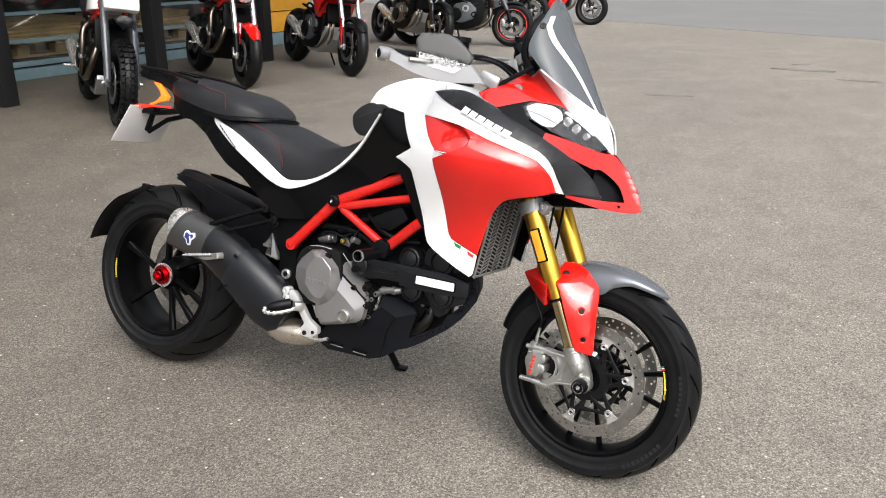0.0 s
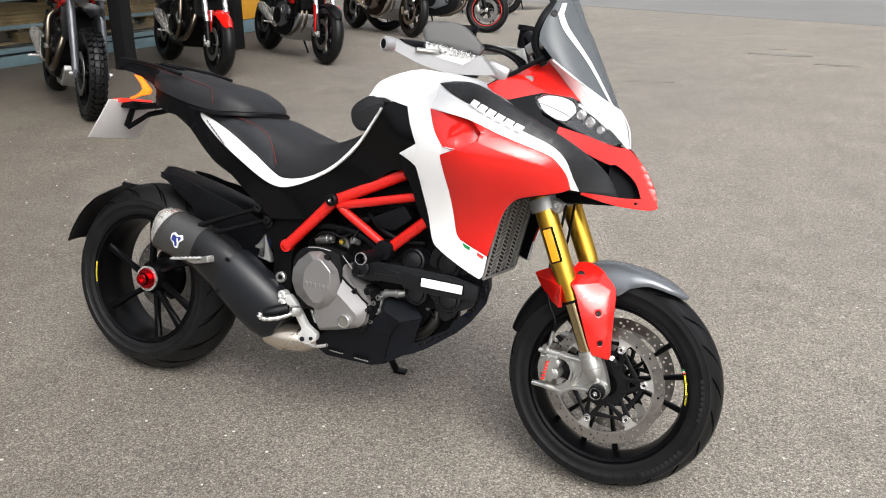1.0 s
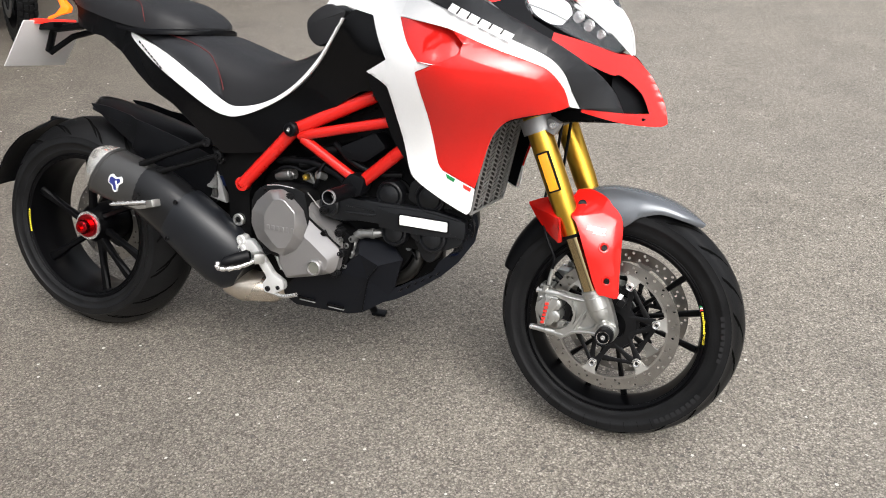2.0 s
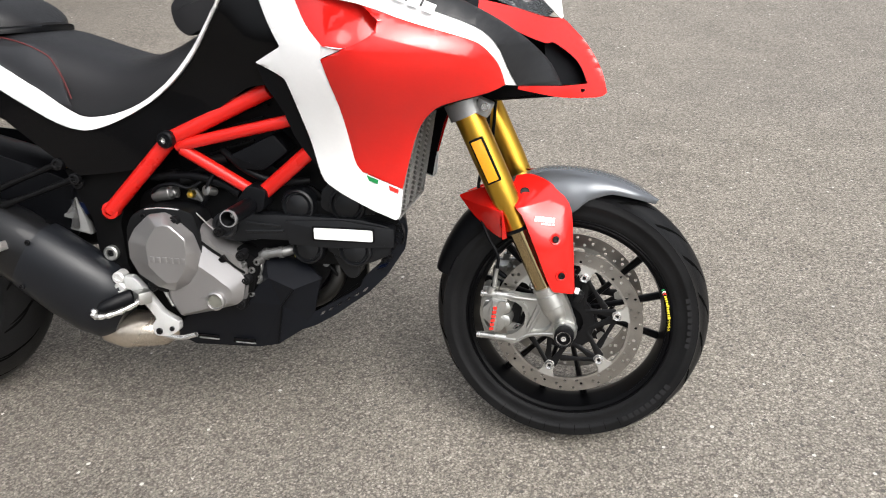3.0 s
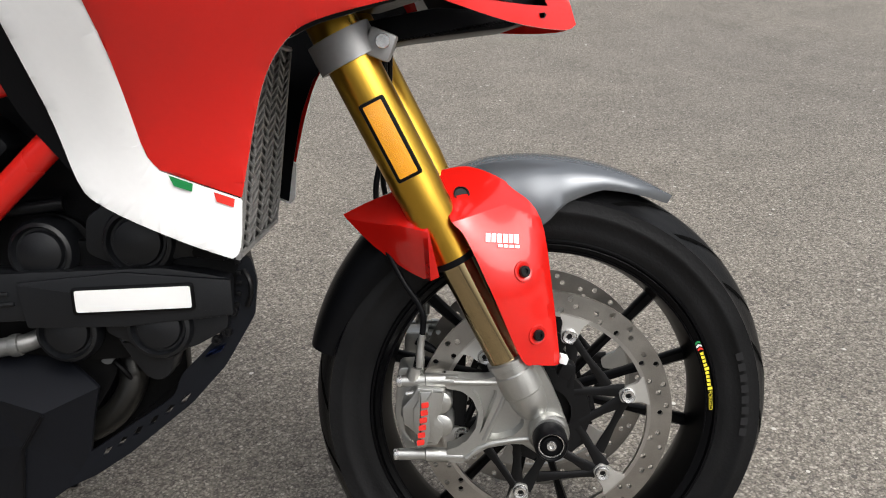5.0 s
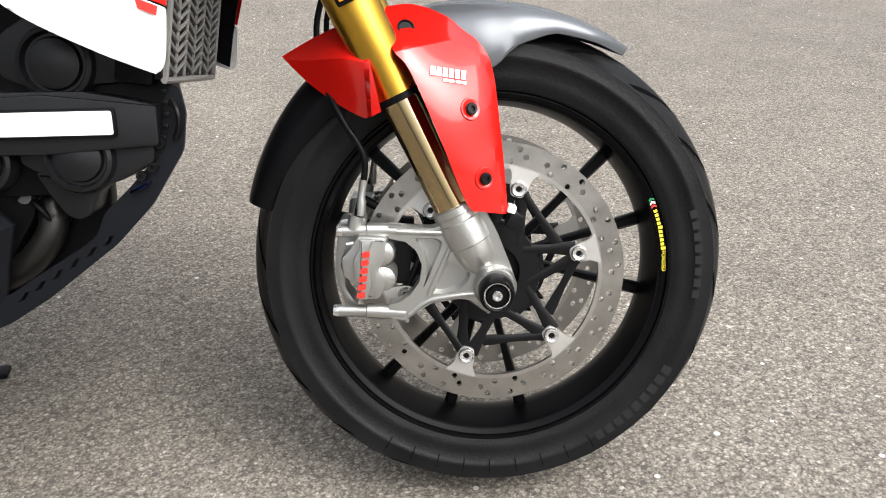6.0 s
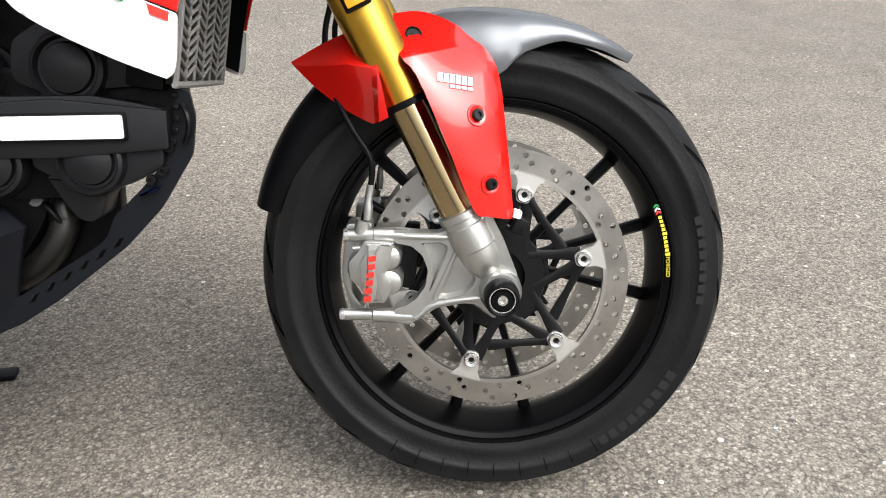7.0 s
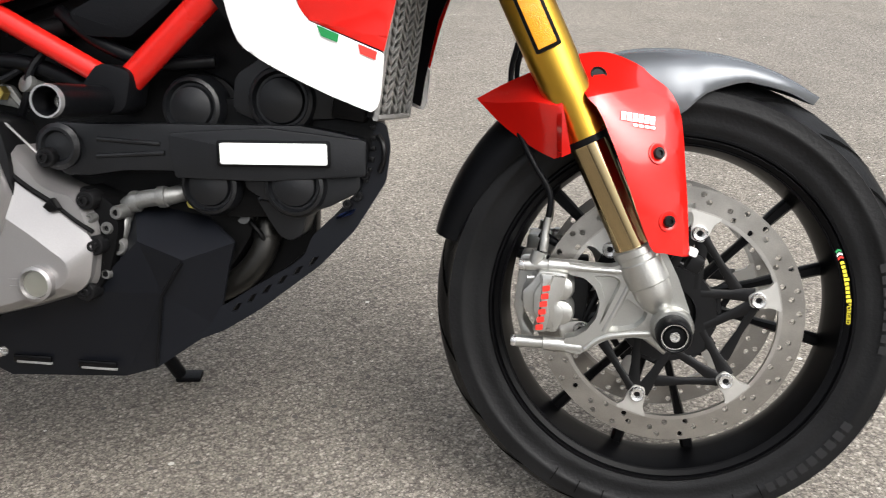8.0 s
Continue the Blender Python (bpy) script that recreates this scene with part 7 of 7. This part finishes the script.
def pallet(m):
    p = thing("pallet", "pale pine pallet lying behind the shop window", "pallet", m, "pallets in the shop window")
    for i in range(3):
        for j in range(3):
            part("block", box_at(-.45 + .45 * i, -.34 + .34 * j, .065, .14, .10, .09, .003), PINE, p)
    for k in range(6):
        part("board", box_at(0, -.36 + .144 * k, .155, 1.15, .115, .02, .002), PINE, p)
    for k in range(3):
        part("bearer", box_at(-.45 + .45 * k, 0, .13, .12, .80, .02, .002), PINE, p)
        part("base_board", box_at(0, -.34 + .34 * k, .011, 1.15, .10, .02, .002), PINE, p)
    return p


first = pallet(GLASS_LINE @ pose(.55, .62, .19))
copy_thing(first, GLASS_LINE @ pose(-.75, .62, .19, 0, 0, 2))
copy_thing(first, GLASS_LINE @ pose(1.95, .66, .19, 0, 0, -2))
for x in (.5, -.75, 1.95):
    b = thing("board_stack", "stack of rough pine boards on a pallet", "boards", GLASS_LINE @ pose(x, .62, .36), "board stacks in the shop window")
    for k in range(5):
        part("board", made(block, (1.12, .76 - .02 * (k % 2), .035), Matrix.Translation((.01 * (k % 3), 0, .025 + .04 * k)), .003), PINE, b)
plinth = thing("shelf_base", "grey plinth below the shop window pallets", "plinth", GLASS_LINE @ pose(-.6, .62, .03))
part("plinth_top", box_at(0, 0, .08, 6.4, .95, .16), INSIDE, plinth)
door = thing("roller_door", "orange-yellow panelled workshop door", "door", GLASS_LINE @ pose(4.12, .02, 0))
for k in range(9):
    part("door_panel", box_at(0, 0, .32 + .285 * k, 1.2, .05, .272, .006), ORANGE_PANEL, door)
part("door_sill", box_at(0, -.01, .09, 1.2, .06, .17), BLUE_FRAME, door)

# ---- parked motorcycles ----
SILVER_FORK = material("bright_fork_tube", (0.62, 0.62, 0.63), 0.25, metal=0.9)
GREY_FORK = material("grey_fork_leg", (0.09, 0.095, 0.105), 0.35, metal=0.5)
HEADER = material("bronzed_header", (0.16, 0.135, 0.105), 0.3, metal=1.0, var=0.25)
DULL_DISC = material("dull_brake_steel", (0.16, 0.155, 0.15), 0.4, metal=0.8)
SKID = material("silver_skid_plate", (0.30, 0.30, 0.30), 0.45, metal=0.6, var=0.2)


def ring_wheel(parent, name, x, R, w, rim, paint, stripe=False, knobs=False, disc=0.0):
    bm = made(rim_mesh, rim, w * .85, (x, R))
    lathe(bm, [(.02, -w * .5), (.035, -w * .45), (.04, 0), (.035, w * .45), (.02, w * .5)], (x, 0, R), seg=20)
    wheel = part(name, bm, RIM_BLACK, parent)
    part("tyre", made(tyre_mesh, R - (.008 if knobs else 0), w, rim, (x, R)), RUBBER, wheel)
    for k in range(5):
        for d in (-7, 7):
            part("spoke", made(spokes, (x, R), .03, rim - .03, [(72 * k + d * 2.2 + 8, 72 * k + d + 8)], 0, 0, .014, .025), RIM_BLACK, wheel)
    if knobs:
        bm = B()
        for k in range(40):
            a = 2 * math.pi * k / 40
            for y, t in ((-.042, 28), (-.015, 8), (.015, -8), (.042, -28)):
                r = R - .006 - .012 * (abs(y) / .05) ** 2
                a2 = a + (.04 if abs(y) > .02 else 0)
                block(bm, (.030, .024, .018), Matrix.Translation((x + r * math.cos(a2), y, R + r * math.sin(a2))) @ Matrix.Rotation(math.pi / 2 - a2, 4, "Y") @ Matrix.Rotation(radians(t), 4, "X"))
        tagged(part("tread_pattern", bm, RUBBER, wheel), kind="stuff")
    if stripe:
        part("rim_stripe", made(lathe, [(rim - .006, -w * .43), (rim + .003, -w * .43), (rim + .003, -w * .435), (rim - .006, -w * .435)], (x, 0, R), seg=64, closed=True), PRINT_RED, wheel)
    if disc:
        for y in (-.07, .07) if name == "front_wheel" else (-.06,):
            part("brake_disc", made(lathe, [(disc - .045, -.0025), (disc, -.0025), (disc, .0025), (disc - .045, .0025)], (x, y, R), seg=48, closed=True), DULL_DISC, wheel)
            for k in range(5):
                part("carrier_arm", made(spokes, (x, R), .03, disc - .04, [(72 * k, 72 * k)], y, y, .012, .006), CARRIER, wheel)
    return wheel


def parked_bike(label, m, wb=1.45, R=.30, Rr=.315, paint=RED, fork=SILVER_FORK, chassis=FRAME_RED, kind="naked", knobs=False, stripe=False, steer=0):
    b = thing("parked_motorcycle", label, "motorcycle", m @ pose(0, 0, 0, -8, 0, 0), "motorcycles parked along the shop")
    rim = R - .092
    ring_wheel(b, "front_wheel", wb, R, .12, rim, paint, stripe, knobs, .155)
    ring_wheel(b, "rear_wheel", 0, Rr, .17, Rr - .10, paint, False, False, .12)
    top = (wb - .30, .98)
    for y in (-.10, .10):
        leg = part("fork_leg", made(tube, [(wb - .07, y, R + .19), top[:1] + (y,) + top[1:]], .030 if fork is not SILVER_FORK else .026, 16), fork, b)
        part("fork_slider", made(tube, [(wb - .005, y, R), (wb - .060, y, R + .17), (wb - .072, y, R + .195)], [.026, .027, .030], 16), GREY_FORK if kind == "scrambler" else MATT_BLACK, leg)
        part("axle_nut", made(lathe, [(.016, 0), (.016, .018), (.012, .022), (.0001, .022)], (wb, y * 1.25, R), (0, -1 if y < 0 else 1, 0), 14), POLISHED, leg)
        part("axle_clamp", made(block, (.05, .03, .06), pose(wb, y * 1.1, R), .008), CAST if kind != "scrambler" else GREY_FORK, leg)
        s = -1 if y < 0 else 1
        part("brake_caliper", made(block, (.05, .045, .10), pose(wb - .12, y * .85, R + .02, 0, -20, 0), .012), CAST, leg)
        if kind == "adventure":
            part("fork_guard", made(prism, rounded([(wb - .10, R + .30), (wb - .03, R + .29), (wb + .005, R + .02), (wb - .035, R + .03)], .01), y + s * .03, y + s * .038, .002), paint, leg, "painted fork guard")
    a0, a1 = (35, 150) if kind in ("naked", "adventure", "sport") else (60, 130)
    rr = R + (.02 if kind != "scrambler" else .17)
    line = [(wb + rr * math.cos(radians(a)), R + rr * math.sin(radians(a))) for a in np.linspace(a0, a1, 14)]
    wide = ramp_of((0, .04), (.2, .072), (1, .07))
    part("front_mudguard", made(arch, line, wide, .004, .05 if kind == "naked" else .03, centre=(wb, R)), paint if kind == "naked" else MATT_BLACK, b)
    if kind == "naked":
        for s in (-1, 1):
            part("mudguard_stay", made(prism, rounded([(wb - .13, R + .30), (wb + .03, R + .31), (wb - .03, R + .10), (wb - .06, R + .08)], .02), s * .072, s * .078, .002), paint, b)
    part("engine", made(prism, rounded([(.42, .30), (.55, .22), (.92, .22), (1.05, .35), (1.08, .60), (.9, .70), (.5, .62)], .03), -.16, .16, .02), ENGINE_DARK, b)
    part("clutch_cover", made(lathe, [(.09, 0), (.09, -.03), (.075, -.045), (.0001, -.047)], (.66, -.16, .42), seg=28), ENGINE_DARK, b)
    for s in (-1, 1):
        for p, q, r in (((.52, .52), (1.12, .93), .017), ((.62, .78), (1.15, .80), .014), ((.80, .62), (1.10, .90), .013), ((.42, .68), (.75, .60), .014)):
            part("frame_tube", made(tube, [(p[0], s * .13, p[1]), (q[0], s * .09, q[1])], r, 10), chassis, b)
    part("swingarm", made(prism, rounded([(-.05, Rr - .03), (-.05, Rr + .03), (.5, .45), (.5, .36)], .02), .10, .15, .008), ENGINE_DARK, b)
    part("fuel_tank", made(hull4, [(.60, .86, .78, .08), (.68, .98, .78, .13), (.82, 1.05, .80, .16), (.98, 1.03, .82, .15), (1.08, .96, .84, .08)], 2.6), paint, b)
    part("seat", made(hull4, [(-.05, .90, .84, .07), (.1, .90, .83, .11), (.3, .86, .79, .13), (.5, .83, .77, .13), (.63, .86, .78, .09)], 2.8), VINYL, b)
    part("tail", made(hull4, [(-.25, .86, .82, .04), (-.1, .87, .80, .09), (.25, .80, .74, .10)], 3), MATT_BLACK, b)
    if kind in ("naked", "scrambler"):
        part("exhaust_header", made(tube, spline([(1.02, -.06, .60), (1.13, -.12, .56), (1.15, -.16, .44), (1.06, -.18, .33), (.90, -.17, .29), (.70, -.15, .27)], 6), .024, 14), HEADER, b, "bronzed header pipe")
        part("exhaust_header", made(tube, spline([(.86, -.13, .72), (.90, -.19, .66), (.93, -.20, .52), (.90, -.195, .38), (.78, -.18, .30), (.62, -.15, .28)], 6), .024, 14), HEADER, b, "bronzed header pipe")
        part("pipe_collar", made(lathe, [(.027, -.02), (.030, -.012), (.030, .012), (.027, .02)], (.92, -.20, .46), (.1, 0, 1), 16), CAST, b)
    else:
        for k, y in enumerate((-.06, -.11)):
            part("exhaust_header", made(tube, spline([(1.03, y * .6, .55), (1.14, y, .50), (1.13, y * 1.2, .36), (1.0, y * 1.3, .26), (.80, y * 1.2, .22)], 6), .021, 12), HEADER, b, "bronzed header pipe")
        part("engine_side", made(prism, rounded([(.58, .34), (.74, .30), (.92, .36), (.96, .50), (.84, .60), (.64, .56)], .03), -.185, -.15, .012), GREY_FORK, b, "grey engine side case")
    if kind == "adventure":
        part("skid_plate", made(prism, rounded([(.62, .26), (.70, .19), (.98, .19), (1.14, .34), (1.17, .48), (1.12, .48), (1.0, .33), (.85, .30)], .015), -.15, .15, .01), SKID, b, "silver skid plate")
        part("side_fairing", made(prism, rounded([(.72, .95), (1.15, 1.02), (1.36, .80), (1.12, .72), (1.02, .56), (.92, .60)], .02), -.20, .20, .02), paint, b)
        part("nose_beak", made(prism, rounded([(1.15, 1.10), (1.45, .84), (1.36, .80), (1.12, .90)], .015), -.09, .09, .015), paint, b)
    if kind == "scrambler":
        part("skid_plate", made(prism, rounded([(.70, .22), (.78, .17), (1.0, .17), (1.12, .30), (1.10, .34), (.98, .22), (.78, .22)], .012), -.12, .12, .01), SKID, b, "drilled silver skid plate")
        part("number_board", made(prism, rounded([(wb - .24, 1.14), (wb - .14, 1.15), (wb - .05, .86), (wb - .13, .83)], .015), -.125, .125, .015), WHITE, b, "white headlamp board")
    if kind in ("naked", "scrambler"):
        z = .885 if kind == "naked" else 1.02
        part("headlamp", made(lathe, [(.05, -.10), (.085, -.05), (.095, .0), (.088, .02), (.06, .035), (.0001, .04)], (wb - .17, 0, z), (1, 0, -.15), 28), CHROME, b, "round headlamp")
    if kind == "sport":
        part("side_fairing", made(prism, rounded([(.70, .90), (1.10, .98), (1.30, .80), (1.12, .60), (.95, .30), (.62, .28), (.72, .55)], .03), -.21, .21, .03), paint, b)
    part("silencer", made(tube, [(.18, -.19, .50), (.22, -.19, .49), (.52, -.17, .36), (.60, -.14, .30)], [.045, .055, .055, .03], 20), TITAN, b, "silver silencer")
    part("footrest", made(block, (.03, .10, .018), pose(.52, -.24, .34), .005), POLISHED, b)
    part("footrest_hanger", made(prism, rounded([(.48, .50), (.55, .50), (.54, .34), (.50, .33)], .01), -.19, -.17, .003), CAST, b)
    part("handlebar", made(tube, spline([(top[0] - .12, -.40, 1.08), (top[0] - .02, -.2, 1.08), (top[0], 0, 1.05), (top[0] - .02, .2, 1.08), (top[0] - .12, .40, 1.08)], 5), .012, 10), CARRIER, b)
    part("yoke", made(block, (.07, .24, .03), pose(top[0] + .01, 0, .94), .006), CAST, b)
    part("lower_yoke", made(block, (.07, .24, .035), pose(top[0] + .08, 0, .76), .006), ENGINE_DARK, b)
    part("radiator", made(block, (.05, .28, .24), pose(1.12, 0, .64, 0, -12, 0), .006), ENGINE_DARK, b)
    for k, (x, z, r, q) in enumerate(((.80, .50, .055, CAST), (.92, .42, .045, ENGINE_DARK), (.58, .34, .04, CAST))):
        part("engine_cover", made(lathe, [(r, 0), (r, -.02), (r * .8, -.03), (r * .5, -.03), (r * .45, -.024), (.0001, -.024)], (x, -.16, z), seg=20), q, b)
    for y0, z0 in ((-.15, .66), (-.165, .58), (-.14, .74)):
        part("hose", made(tube, spline([(.55, y0, z0), (.72, y0 - .02, z0 + .04), (.9, y0, z0 - .03), (1.06, y0 + .02, z0 + .02)], 5), .012, 8), MATT_BLACK, b)
    part("mirror", made(lathe, [(.055, 0), (.05, .015), (.0001, .02)], (top[0] - .05, -.42, 1.22), (-1, 0, .1), 16), MATT_BLACK, b)
    part("mirror_stem", made(tube, [(top[0] - .04, -.25, 1.08), (top[0] - .05, -.40, 1.21)], .006, 8), MATT_BLACK, b)
    part("side_stand", made(tube, [(.62, .12, .28), (.66, .22, .035)], .012, 8), MATT_BLACK, b)
    return b


def parked(front, heading, wb):
    """The pose of a bike whose front tyre touches the yard there."""
    h = radians(heading)
    return pose(front[0] - wb * math.cos(h), front[1] - wb * math.sin(h), YARD, 0, 0, heading)


parked_bike("scrambler motorcycle with knobbly front tyre and white front board", parked((-2.49, 6.31), -59, 1.48), 1.48, .325, .31, WHITE, GREY_FORK, FRAME_RED, "scrambler", knobs=True)
parked_bike("naked motorcycle with red mudguard and red trellis frame", parked((-2.03, 8.3), -56, 1.45), 1.45, .30, .315, RED, SILVER_FORK, FRAME_RED, "naked")
parked_bike("red adventure motorcycle with silver skid plate", parked((-1.10, 9.12), -58, 1.56), 1.56, .30, .315, RED, SILVER_FORK, ENGINE_DARK, "adventure")
parked_bike("dark grey adventure motorcycle with silver skid plate", parked((-.23, 11.62), -57, 1.56), 1.56, .315, .315, SATIN_GREY, GREY_FORK, ENGINE_DARK, "adventure")
parked_bike("black motorcycle with thin red rim stripes", parked((.82, 12.18), -12, 1.45), 1.45, .30, .315, GLOSS_BLACK, GREY_FORK, ENGINE_DARK, "naked2", stripe=True)
parked_bike("black motorcycle parked in the second row", parked((1.35, 15.2), -15, 1.45), 1.45, .30, .315, GLOSS_BLACK, GREY_FORK, ENGINE_DARK, "naked2")
parked_bike("red sport motorcycle at the end of the row", parked((2.52, 16.02), -14, 1.45), 1.45, .30, .315, RED, GREY_FORK, ENGINE_DARK, "sport")
